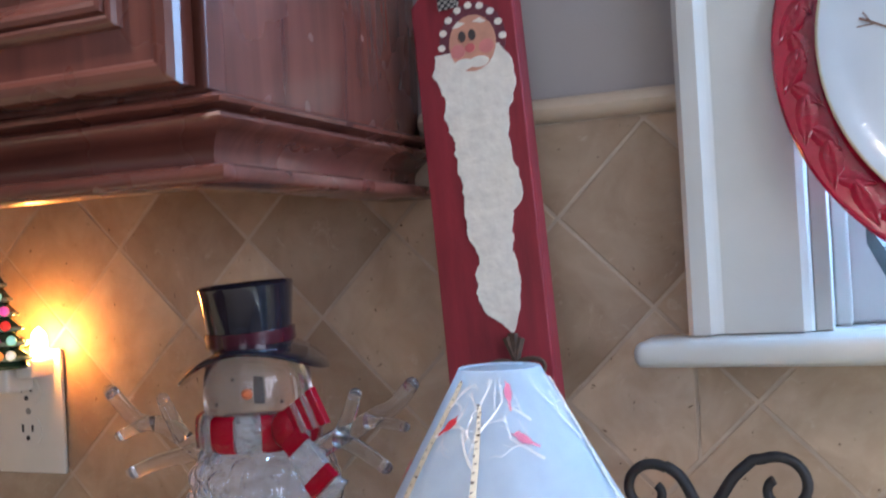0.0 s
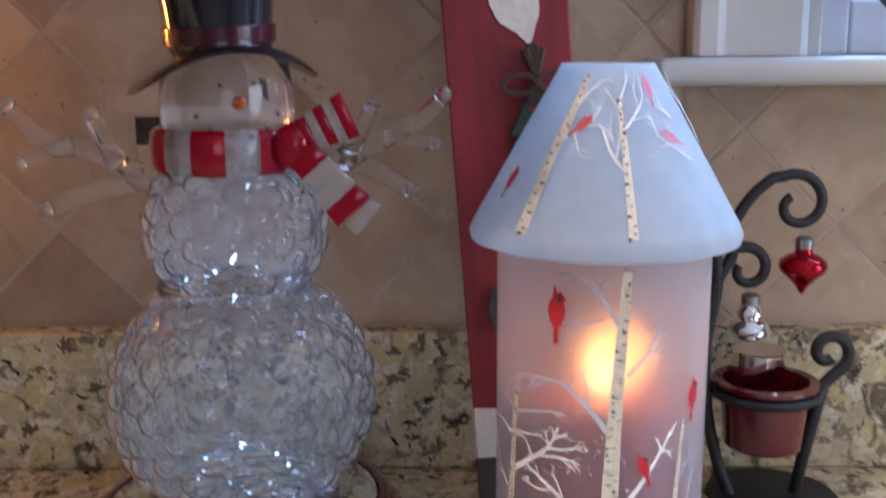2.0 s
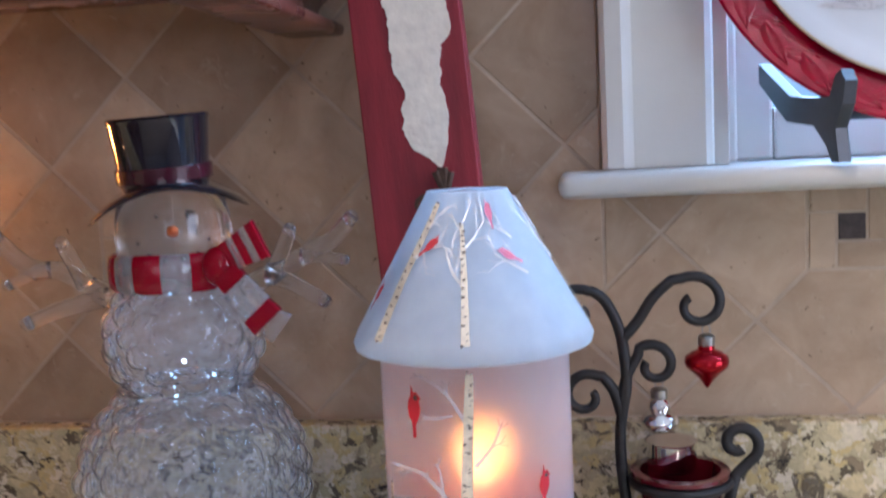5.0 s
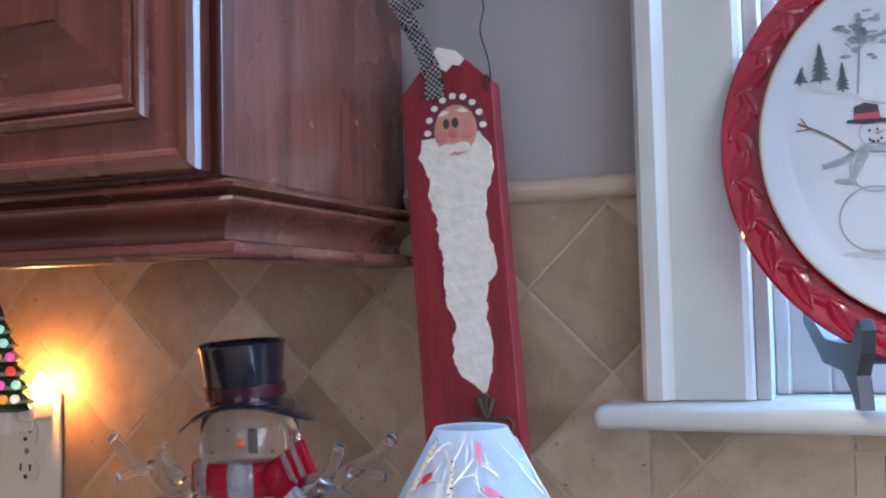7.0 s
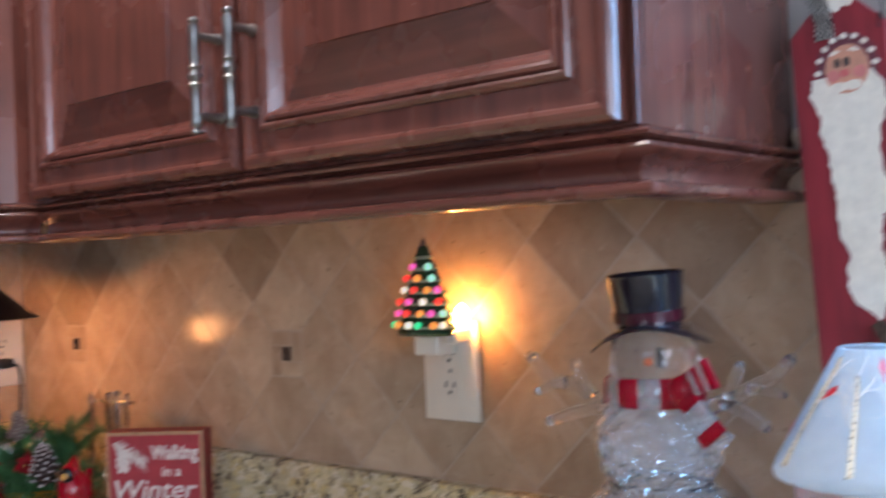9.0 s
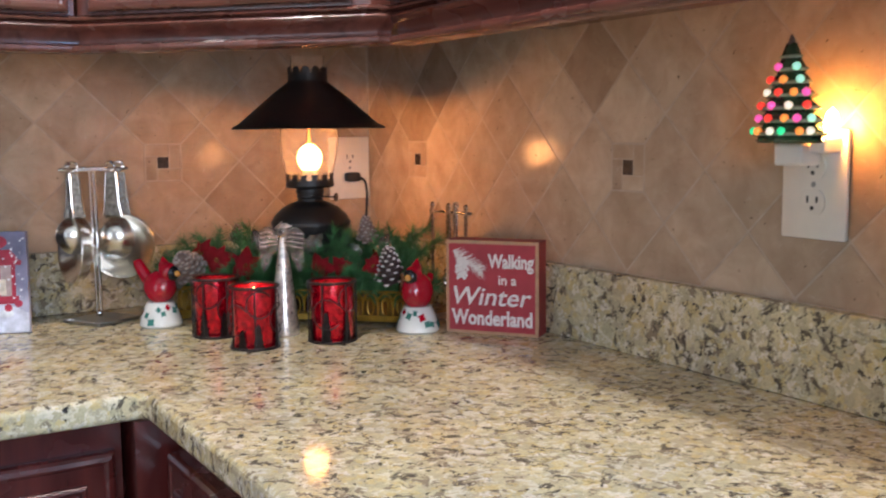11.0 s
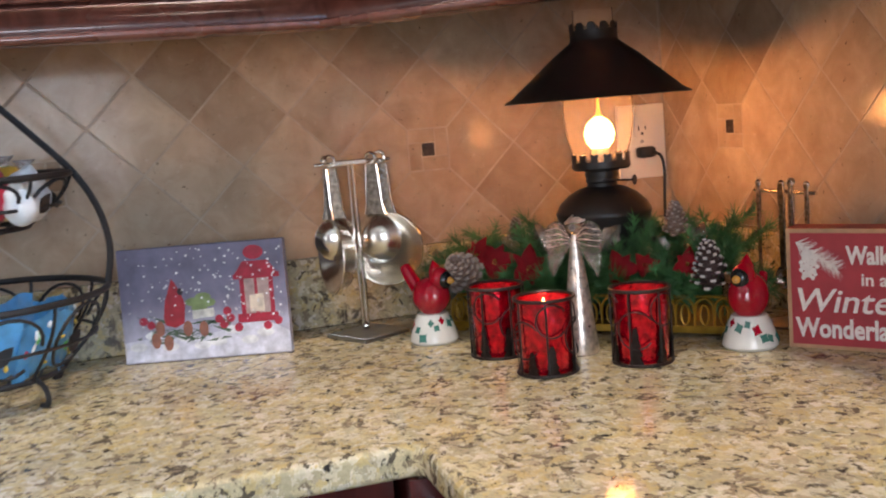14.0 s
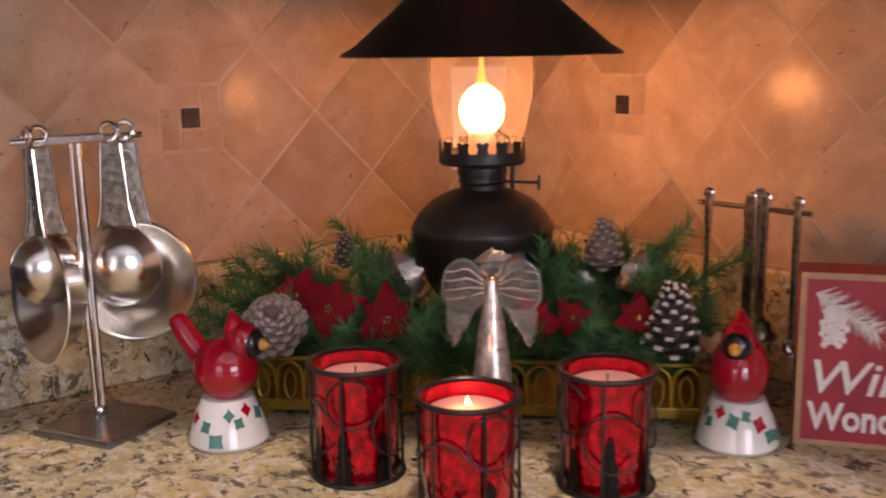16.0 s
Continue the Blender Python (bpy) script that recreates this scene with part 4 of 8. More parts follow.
def snowman():
    cx, cy = 1.423, -0.125
    t = thing("snowman_figure", "clear bubbled acrylic snowman with black hat and striped scarf", "snowman figure", pose(cx, cy, COUNTER))
    z = lambda h: h - COUNTER
    base = part("base", lathe([(0, 0.0005), (0.103, 0.0005), (0.106, 0.003), (0.106, 0.008), (0.100, 0.012), (0.1005, 0.016), (0.098, 0.022), (0.091, 0.0275), (0.087, 0.028), (0.0855, 0.026), (0, 0.026)], 72),
                plain("cherry_lacquer", (0.085, 0.008, 0.012), 0.14, coat=0.7, vary=0.2, scale=30, bumps=0.02), t, "glossy dark cherry round base", smooth=True)
    part("mirror", lathe([(0, 0.0265), (0.0852, 0.0265), (0.0852, 0.0272), (0, 0.0272)], 64), plain("mirror", (0.85, 0.86, 0.86), 0.02, 1.0, vary=0.02, bumps=0.0, rv=0.0), base, "round mirror inlay")
    part("foot_ring", lathe([(0.045, 0.0275), (0.060, 0.0275), (0.061, 0.031), (0.058, 0.036), (0.054, 0.040), (0.045, 0.040)], 48, True), ACRYLIC, t, smooth=True)
    part("lower_ball", bubble_shell(0.0855, 200, 0.0062, 1.0, -0.062, 0.0715), ACRYLIC, t, "bubbled clear acrylic lower ball", smooth=True, m=pose(0.002, 0, 0.098))
    part("middle_ball", bubble_shell(0.0585, 92, 0.0056, 0.96, -0.0365, 0.046), ACRYLIC, t, "bubbled clear acrylic middle ball", smooth=True, m=pose(0.002, 0, 0.2045))
    part("neck_seam", lathe([(0.044, 0.1660), (0.0475, 0.1675), (0.0480, 0.1695), (0.044, 0.1705)], 64, True), ACRYLIC, t, smooth=True)
    head = part("head", lathe([(0, z(1.150)), (0.030, z(1.154)), (0.039, z(1.172)), (0.0405, z(1.190)), (0.0395, z(1.206)), (0.037, z(1.217)), (0.030, z(1.226)), (0, z(1.228)),
                               (0, z(1.2255)), (0.028, z(1.2235)), (0.0350, z(1.216)), (0.0370, z(1.205)), (0.038, z(1.190)), (0.0365, z(1.173)), (0.028, z(1.157)), (0, z(1.153))], 48), ACRYLIC, t, "clear acrylic head", smooth=True)
    f = Vector((0.37, -0.93, 0)).normalized()
    r = Vector((0.93, 0.37, 0)).normalized()
    coal, orange = plain("coal_paint", (0.015, 0.012, 0.012), 0.3), plain("carrot_paint", (0.55, 0.13, 0.04), 0.4)
    on = on_round(None, lambda h: 0.0405 if h < z(1.195) else 0.039, f)
    for a, h in ((-0.26, 1.2075), (0.26, 1.2075), (-0.62, 1.190), (-0.42, 1.182), (-0.15, 1.1775), (0.13, 1.1775), (0.40, 1.182), (0.62, 1.190)):
        part("coal_dot", ball(0.0015, 1, Matrix.Translation(on(a, z(h), -0.0005))), coal, head)
    part("nose", moved(lathe([(0, 0), (0.0042, 0), (0.0036, 0.005), (0.0016, 0.012), (0, 0.0135)], 12), Matrix.Translation(on(0.0, z(1.197), -0.002)) @ Vector((f.x, f.y, 0.1)).to_track_quat("Z", "Y").to_matrix().to_4x4()), orange, head, "orange carrot nose", smooth=True)
    # hat
    gloss = plain("black_hat_enamel", (0.012, 0.013, 0.02), 0.08, coat=0.8, vary=0.2, scale=60, bumps=0.03)
    hat = thing("hat", "glossy black top hat with burgundy band", "", pose(-0.002, -0.002, 0.3090, 3, -2, 0))
    hat.parent = t
    bm = lathe([(0, 0.003), (0.030, 0.003), (0.0315, 0.006), (0.0318, 0.018), (0.0348, 0.046), (0.0358, 0.0495), (0.0345, 0.0515), (0.0325, 0.0510), (0.0315, 0.0485), (0, 0.0475)], 48)
    part("crown", bm, gloss, hat, smooth=True)
    brim = lathe([(0.024, 0.0), (0.045, -0.001), (0.0545, 0.0), (0.0565, 0.002), (0.0545, 0.004), (0.045, 0.0045), (0.030, 0.006), (0.024, 0.006)], 64, True)
    for v in brim.verts:
        side = (v.co.x * r.x + v.co.y * r.y) / 0.055
        v.co.z -= 0.0205 * side * side - 0.003
        if side < 0:
            v.co.z -= 0.003 * side * side
    part("brim", brim, gloss, hat, smooth=True)
    part("hat_band", lathe([(0.0318, 0.0065), (0.0332, 0.007), (0.0336, 0.0165), (0.0322, 0.017)], 48, True), plain("burgundy_band", (0.055, 0.004, 0.012), 0.2, coat=0.4), hat, "burgundy hat band", smooth=True)
    # scarf in red and clear pieces: a wide band round the neck, a knot and two flat tails
    n = 14
    front = math.atan2(f.y, f.x)
    section = [(0.0360, 0.2415), (0.0420, 0.2405), (0.0448, 0.2435), (0.0455, 0.2495), (0.0455, 0.2585), (0.0445, 0.2645), (0.0415, 0.2670), (0.0360, 0.2655)]
    for k in range(n):
        bm = bmesh.new()
        rows = []
        for q in range(6):
            a = front + 2 * math.pi * (k - 0.5 + q / 5) / n
            puff = 1 + 0.035 * math.sin(math.pi * q / 5)
            rows.append([bm.verts.new((rr * puff * math.cos(a), rr * puff * math.sin(a), h)) for rr, h in section])
        for p, q in zip(rows, rows[1:]):
            for i in range(8):
                bm.faces.new((p[i], p[(i + 1) % 8], q[(i + 1) % 8], q[i]))
        bm.faces.new(rows[0])
        bm.faces.new(rows[-1][::-1])
        bmesh.ops.recalc_face_normals(bm, faces=bm.faces[:])
        part("scarf_stripe", bm, RED_ACRYLIC if k % 2 else SCARF_CLEAR, t, smooth=True)

    def tail(start, end, w0, w1, y, stripes):
        a, b = Vector(start), Vector(end)
        side = Vector((-(b - a).y, (b - a).x)).normalized()
        for k, red in enumerate(stripes):
            q0, q1 = k / len(stripes), (k + 1) / len(stripes)
            p0, p1 = a.lerp(b, q0), a.lerp(b, q1)
            h0, h1 = side * (w0 + (w1 - w0) * q0) / 2, side * (w0 + (w1 - w0) * q1) / 2
            part("scarf_stripe", scarf_piece([tuple(p0 - h0), tuple(p1 - h1), tuple(p1 + h1), tuple(p0 + h0)], y - 0.0035 - 0.002 * k, y + 0.0035 - 0.002 * k), RED_ACRYLIC if red else SCARF_CLEAR, t, smooth=True)
    tail((0.044, 0.2605), (0.0775, 0.2760), 0.019, 0.027, -0.033, (True, True, False, True, False, True))
    tail((0.049, 0.2535), (0.079, 0.2205), 0.018, 0.025, -0.038, (True, False, False, True))
    part("scarf_stripe", scarf_piece([(0.0735, 0.2130), (0.0800, 0.2065), (0.0945, 0.2245), (0.0865, 0.2275)], -0.045, -0.039), SCARF_CLEAR, t, smooth=True)
    part("scarf_knot", ball(0.0125, 3, pose(0.0435, -0.034, 0.2575) @ Matrix.Diagonal((0.9, 0.6, 1.1, 1))), RED_ACRYLIC, t, smooth=True)
    # twig arms
    def arm(lines):
        bm = bmesh.new()
        for pts, w in lines:
            c = curve(pts, 6)
            join(bm, tube(c, [w * (1.2 - 0.35 * i / (len(c) - 1)) for i in range(len(c))], 10))
            join(bm, ball(w * 0.86, 2, Matrix.Translation(c[-1])))
        part("twig_arm", bm, ACRYLIC, t, "clear acrylic twig arm", smooth=True)
    arm([([(-0.044, 0, 0.2300), (-0.0626, -0.004, 0.2415), (-0.084, -0.006, 0.2540), (-0.107, -0.008, 0.2580), (-0.130, -0.010, 0.2805)], 0.0066),
         ([(-0.066, -0.004, 0.2430), (-0.0725, -0.008, 0.2580), (-0.0800, -0.010, 0.2750)], 0.0056), ([(-0.052, -0.004, 0.2340), (-0.084, -0.010, 0.2275), (-0.1090, -0.014, 0.2180)], 0.0060),
         ([(-0.092, -0.008, 0.2560), (-0.1090, -0.010, 0.2515), (-0.1225, -0.012, 0.2455)], 0.0046)])
    arm([([(0.046, 0, 0.2350), (0.0650, -0.006, 0.2450), (0.0820, -0.008, 0.2520), (0.1000, -0.008, 0.2630), (0.1160, -0.008, 0.2700), (0.1300, -0.008, 0.2850)], 0.0064),
         ([(0.072, -0.006, 0.2490), (0.0810, -0.010, 0.2630), (0.0880, -0.012, 0.2790)], 0.0054), ([(0.070, -0.006, 0.2470), (0.0890, -0.012, 0.2410), (0.1110, -0.016, 0.2290)], 0.0056),
         ([(0.094, -0.008, 0.2595), (0.1080, -0.010, 0.2590), (0.1255, -0.012, 0.2565)], 0.0042)])
    led = make_glow("led_cool", (0.30, 0.62, 1.0), 90.0)
    diodes = [(0.030 * math.cos(a), 0.030 * math.sin(a), 0.046) for a in np.linspace(0, 5.5, 7)] + [(0.034 * math.cos(a), 0.034 * math.sin(a), 0.168) for a in np.linspace(0.4, 5.8, 7)] + [(0.0, 0.0, 0.236), (0.012, -0.010, 0.232)]
    for x, y, h in diodes:
        part("led", ball(0.0010, 1, pose(x, y, h)), led, t, "cool white light diode")
    lamp("snowman_led", "POINT", pose(cx, cy, COUNTER + 0.062), 0.5, (0.5, 0.75, 1.0), radius=0.0012)
    lamp("snowman_led", "POINT", pose(cx, cy, COUNTER + 0.185), 0.5, (0.5, 0.75, 1.0), radius=0.0012)


def spiral(cx, cz, r0, r1, a0, a1, y, n=26):
    return [(cx + (r0 + (r1 - r0) * k / n) * math.cos(a0 + (a1 - a0) * k / n), y, cz + (r0 + (r1 - r0) * k / n) * math.sin(a0 + (a1 - a0) * k / n)) for k in range(n + 1)]


def ornament(name, label, profile, hang, material, cap_r=0.006):
    """A glass bauble that hangs from the point hang by a wire loop."""
    t = thing(name, label, "ornament", pose(*hang))
    top = max(p[1] for p in profile)
    part("bauble", lathe(profile, 32), material, t, smooth=True)
    part("cap", lathe([(0.0, top + 0.007), (cap_r * 0.6, top + 0.007), (cap_r, top + 0.005), (cap_r, top - 0.001), (cap_r * 0.8, top - 0.0015)], 20), PEWTER, t, "aged silver cap", smooth=True)
    part("hanger_wire", tube([(0.0028 * math.cos(a), 0, top + 0.010 + 0.0042 * math.sin(a)) for a in np.linspace(-1.2, 4.3, 14)], 0.0005, 6), PEWTER, t)


MERCURY = plain("mercury_glass", (0.78, 0.77, 0.75), 0.07, 1.0, vary=0.12, scale=80, bumps=0.05, rv=0.03)


def scroll_stand():
    bx, by = 1.782, -0.073
    t = thing("scroll_stand", "black wrought iron scroll stand with votive ring on a round foot", "votive stand", pose(bx, by, COUNTER))
    R = 0.0042
    L = lambda pts: [(x - bx, y, h - COUNTER) for x, y, h in pts]
    part("foot", lathe([(0, 0.0005), (0.0445, 0.0005), (0.0455, 0.002), (0.0445, 0.0038), (0.02, 0.005), (0, 0.0055)], 40), IRON, t, smooth=True)
    stem = curve([(1.752, 0, 0.918), (1.742, 0, 0.945), (1.733, 0, 0.985), (1.731, 0.0, 1.03), (1.7365, 0.0, 1.068), (1.734, 0, 1.100)], 8)
    part("stem", tube(L(stem), R, 10), IRON, t, smooth=True)
    scrolls = [
        curve([(1.734, 0, 1.100), (1.745, 0, 1.112), (1.757, 0, 1.130), (1.772, 0, 1.1435)], 6)[:-1] + spiral(1.787, 1.124, 0.0215, 0.0065, 2.1, -4.0, 0),
        curve([(1.734, 0, 1.100), (1.730, 0, 1.114), (1.722, 0, 1.129), (1.712, 0, 1.1365)], 6)[:-1] + spiral(1.701, 1.119, 0.0195, 0.006, 1.0, 7.0, 0),
        curve([(1.733, 0, 1.055), (1.737, 0, 1.073), (1.746, 0, 1.089)], 6)[:-1] + spiral(1.756, 1.080, 0.0165, 0.0055, 2.2, -3.6, 0),
        curve([(1.732, 0, 1.045), (1.727, 0, 1.062), (1.718, 0, 1.074)], 6)[:-1] + spiral(1.707, 1.058, 0.0175, 0.0055, 1.0, 6.8, 0)]
    for s in scrolls:
        part("scroll", tube(L(s), [R * (1 - 0.25 * i / len(s)) for i in range(len(s))], 10), IRON, t, smooth=True)
    part("votive_ring", tube([(0.0345 * math.cos(a) - 0.009, 0.0345 * math.sin(a) * 0.95, 0.0795) for a in np.linspace(0, 2 * math.pi, 33)[:-1]], 0.0036, 8, True), IRON, t, smooth=True)
    part("prop", tube(L(curve([(1.797, 0, 0.918), (1.800, -0.004, 0.945), (1.808, -0.004, 0.985), (1.813, 0, 1.0)], 6)[:-1] + spiral(1.815, 1.022, 0.0155, 0.005, -1.1, 5.2, 0)), R, 10), IRON, t, smooth=True)
    v = thing("votive_cup", "ruby red glass votive cup held in an iron ring", "votive cup", pose(bx - 0.009, by, COUNTER + 0.040))
    part("cup", lathe([(0, 0), (0.024, 0), (0.0265, 0.002), (0.0305, 0.043), (0.0355, 0.045), (0.0355, 0.048), (0.029, 0.048), (0.0245, 0.005), (0, 0.004)], 36), plain("ruby_glass", (0.11, 0.004, 0.012), 0.05, coat=0.8, vary=0.2, bumps=0.0), v, smooth=True)
    o = thing("ribbed_candle_cup", "small ribbed silver candle cup", "candle cup", pose(bx - 0.0145, by, COUNTER + 0.0885))
    bm = lathe([(0, 0), (0.0165, 0), (0.0175, 0.002), (0.0175, 0.019), (0.0185, 0.021), (0.016, 0.021), (0, 0.020)], 48)
    for p in bm.verts:
        if 0.003 < p.co.z < 0.02:
            k = 1 + 0.035 * math.sin(24 * math.atan2(p.co.y, p.co.x))
            p.co.x, p.co.y = p.co.x * k, p.co.y * k
    part("cup", bm, MERCURY, o, smooth=True)
    ornament("ornament", "red glass top-shaped ornament with silver cap on a scroll", [(0.0, -0.0420), (0.0018, -0.0400), (0.0045, -0.0355), (0.0100, -0.0300), (0.0148, -0.0258), (0.0160, -0.0220), (0.0150, -0.0182), (0.0108, -0.0152), (0.0062, -0.0132), (0.005, -0.009)], (1.7935, by, 1.1045), plain("red_ornament_glass", (0.38, 0.004, 0.012), 0.07, 0.7, vary=0.15, scale=60, bumps=0.03))
    ornament("ornament", "silver mercury glass ornament with beaded top on a scroll", [(0.0, -0.0370), (0.006, -0.0352), (0.0125, -0.0308), (0.0140, -0.0268), (0.0120, -0.0222), (0.0072, -0.0195), (0.0088, -0.0165), (0.0076, -0.0125), (0.004, -0.009)], (1.7595, by, 1.0660), MERCURY)


def wooden_board():
    m = Matrix.Translation((1.6185, -0.090, COUNTER + 0.0005)) @ Matrix.Rotation(radians(-4.4), 4, "Y") @ Matrix.Rotation(radians(-3.2), 4, "X")
    t = thing("painted_board", "tall red wooden board painted with a white-bearded face", "wall plaque", m)
    outline = [(-0.041, 0.0), (0.041, 0.0), (0.041, 0.568), (0.012, 0.598), (-0.004, 0.604), (-0.041, 0.568)]
    part("board", plate_of(outline, 0.0, 0.019, 0.0015), plain("red_barn_paint", (0.24, 0.018, 0.028), 0.55, vary=0.28, scale=9, bumps=0.35, stretch=(7, 7, 1), fine=120), t, "red painted pine board with grain")
    cream = plain("cream_paint", (0.80, 0.76, 0.66), 0.7, vary=0.08, scale=90, bumps=1.0, fine=130)
    rng = random.Random(11)
    # height, left and right limits of the beard
    beard = [(0.527, -0.0250, 0.0285), (0.511, -0.0285, 0.0375), (0.494, -0.0205, 0.0375), (0.477, -0.0230, 0.0305), (0.460, -0.0170, 0.0280), (0.440, -0.0165, 0.0290), (0.421, -0.0135, 0.0338), (0.408, -0.0148, 0.0326),
             (0.402, -0.0148, 0.0245), (0.385, -0.0136, 0.0225), (0.374, -0.0065, 0.0215), (0.357, -0.0112, 0.0250), (0.339, -0.0108, 0.0230), (0.329, -0.0054, 0.0205), (0.322, 0.0037, 0.0190), (0.3145, 0.0120, 0.0150)]
    hs = [row[0] for row in beard][::-1]
    left, right = [], []
    n = 90
    for k in range(n + 1):
        q = k / n
        h = 0.527 - q * 0.2125
        lo, hi = np.interp(h, hs, [row[1] for row in beard][::-1]), np.interp(h, hs, [row[2] for row in beard][::-1])
        left.append((float(lo) + 0.0016 * abs(math.sin(q * 44)) + rng.uniform(-0.0006, 0.0006), h))
        right.append((float(hi) - 0.0016 * abs(math.sin(q * 40 + 1)) + rng.uniform(-0.0006, 0.0006), h))
    part("beard_painting", plate_of(left + right[::-1], -0.0011, 0.0), cream, t, "thick cream dabbed paint")
    oval = lambda x, h, a, b, n=20: [(x + a * math.cos(2 * math.pi * k / n), h + b * math.sin(2 * math.pi * k / n)) for k in range(n)]
    hood = plain("plum_paint", (0.14, 0.035, 0.05), 0.6)
    part("hood_painting", plate_of(oval(0.0065, 0.533, 0.0265, 0.029), -0.0009, 0.0), hood, t)
    part("face_painting", plate_of(oval(0.0066, 0.531, 0.0188, 0.0215), -0.0013, 0.0), plain("peach_paint", (0.60, 0.30, 0.20), 0.6, vary=0.12, scale=70), t)
    for s in (-1, 1):
        part("cheek_painting", plate_of(oval(0.0060 + s * 0.0115, 0.5265, 0.006, 0.0055), -0.0016, 0.0), plain("pink_paint", (0.62, 0.22, 0.20), 0.6), t)
        part("brow_painting", plate_of([(0.0055 + x * s, h + 0.006) for x, h in ((0.003, 0.541), (0.009, 0.543), (0.0135, 0.539), (0.009, 0.5385))][::s], -0.0018, 0.0), cream, t)
        part("eye_painting", plate_of(oval(s * 0.0040 + 0.0030, 0.5372, 0.0029, 0.0042), -0.0019, 0.0), PAINT_MARK, t)
        part("whisker_painting", plate_of(oval(s * 0.0062 + 0.0045, 0.5160, 0.0078, 0.0042), -0.0022, 0.0), cream, t)
    part("nose_painting", plate_of(oval(0.0045, 0.5275, 0.0040, 0.0034), -0.0019, 0.0), plain("rose_paint", (0.60, 0.14, 0.14), 0.6), t)
    for k in range(9):
        a = math.pi * (0.02 + 0.96 * k / 8)
        part("dot_painting", plate_of(oval(0.0245 * math.cos(a) + 0.0062, 0.530 + 0.030 * math.sin(a), 0.003, 0.0026, 10), -0.0016, 0.0), cream, t)
    part("tip_painting", plate_of([(-0.010, 0.5985), (-0.004, 0.604), (0.012, 0.598), (0.019, 0.590), (0.014, 0.585), (0.008, 0.587), (0.002, 0.582), (-0.004, 0.586)], -0.0014, 0.0), cream, t)
    part("cuff_painting", plate_of([(-0.0405, 0.040), (0.0405, 0.040), (0.0405, 0.074), (0.01, 0.071), (-0.0405, 0.075)], -0.0009, 0.0), cream, t)
    part("cuff_side", box(-0.0418, -0.0411, 0.0, 0.0188, 0.040, 0.074), cream, t)
    part("boot_painting", plate_of([(-0.0405, 0.001), (0.0405, 0.001), (0.0405, 0.0395), (-0.0405, 0.0395)], -0.0009, 0.0), PAINT_MARK, t)
    part("boot_side", box(-0.0418, -0.0411, 0.0, 0.0188, 0.001, 0.0395), PAINT_MARK, t)
    # twig bundle with a small wooden tree hung below it
    twig = plain("dry_twig", (0.075, 0.045, 0.03), 0.8, vary=0.4, scale=200)
    for k in range(9):
        a = rng.uniform(-0.5, 0.5)
        part("twig", tube(curve([(0.016 + 0.016 * math.sin(a) * s, -0.006 - 0.002 * rng.random(), 0.293 + 0.022 * s * math.cos(a) + rng.uniform(-0.002, 0.002)) for s in (-0.8, 0, 0.9)], 4), 0.0026, 6), twig, t)
    for s in (-1, 1):
        part("raffia_loop", tube([(0.016 + s * (0.011 + 0.011 * math.cos(a)), -0.010, 0.289 + 0.006 * math.sin(a)) for a in np.linspace(0, 2 * math.pi, 15)[:-1]], 0.0018, 6, True), twig, t)
    tree = [(0.0, 0.262), (0.012, 0.240), (0.006, 0.240), (0.017, 0.216), (0.009, 0.216), (0.022, 0.188), (-0.022, 0.188), (-0.009, 0.216), (-0.017, 0.216), (-0.006, 0.240), (-0.012, 0.240)]
    part("wooden_tree", plate_of([(x + 0.008, h + 0.016) for x, h in tree][::-1], -0.008, -0.0015, 0.0008), plain("dark_green_paint", (0.022, 0.05, 0.035), 0.6, vary=0.3, scale=80), t, "small dark green wooden tree")
    part("bell", lathe([(0, 0.008), (0.003, 0.007), (0.0045, 0.0), (0.003, 0.0)], 14), plain("brass", (0.45, 0.32, 0.10), 0.3, 1.0), t, m=pose(0.014, -0.011, 0.242), smooth=True)
    part("wooden_mitten", plate_of([(-0.010, 0.108), (0.0, 0.106), (0.003, 0.118), (-0.001, 0.134), (-0.010, 0.138), (-0.014, 0.124)][::1], -0.006, -0.0012, 0.0006), plain("slate_paint", (0.06, 0.06, 0.055), 0.6), t, m=pose(-0.012, 0, 0.02))
    # ribbon and hanging wire
    def ribbon(pts, w):
        line = curve(pts, 8)
        bm = bmesh.new()
        rows = []
        for p in line:
            rows.append([bm.verts.new(p + Vector((s * w / 2, 0.0015 * math.cos(p.z * 300) * s, 0))) for s in (-1, -0.3, 0.3, 1)])
        for a, b in zip(rows, rows[1:]):
            for k in range(3):
                bm.faces.new((a[k], a[k + 1], b[k + 1], b[k]))
        bmesh.ops.solidify(bm, geom=bm.faces[:], thickness=0.0006)
        return bm
    part("ribbon", ribbon([(-0.009, -0.003, 0.560), (-0.009, -0.004, 0.580), (-0.016, -0.006, 0.606), (-0.030, -0.006, 0.640), (-0.034, -0.002, 0.668)], 0.016), GINGHAM, t, "black and cream checked ribbon")
    part("ribbon", ribbon([(-0.012, -0.005, 0.596), (-0.020, -0.009, 0.620), (-0.036, -0.010, 0.652), (-0.028, -0.004, 0.672), (-0.018, -0.003, 0.640)], 0.014), GINGHAM, t, "black and cream checked ribbon loop")
    wire = [(0.036, -0.001, 0.560), (0.038, -0.004, 0.572), (0.041, -0.003, 0.566), (0.040, -0.002, 0.585), (0.034, 0.002, 0.612), (0.038, 0.004, 0.635), (0.028, 0.004, 0.655), (0.006, 0.006, 0.675), (-0.022, 0.006, 0.668)]
    part("hanging_wire", tube(curve(wire, 8), 0.0007, 6), IRON, t)


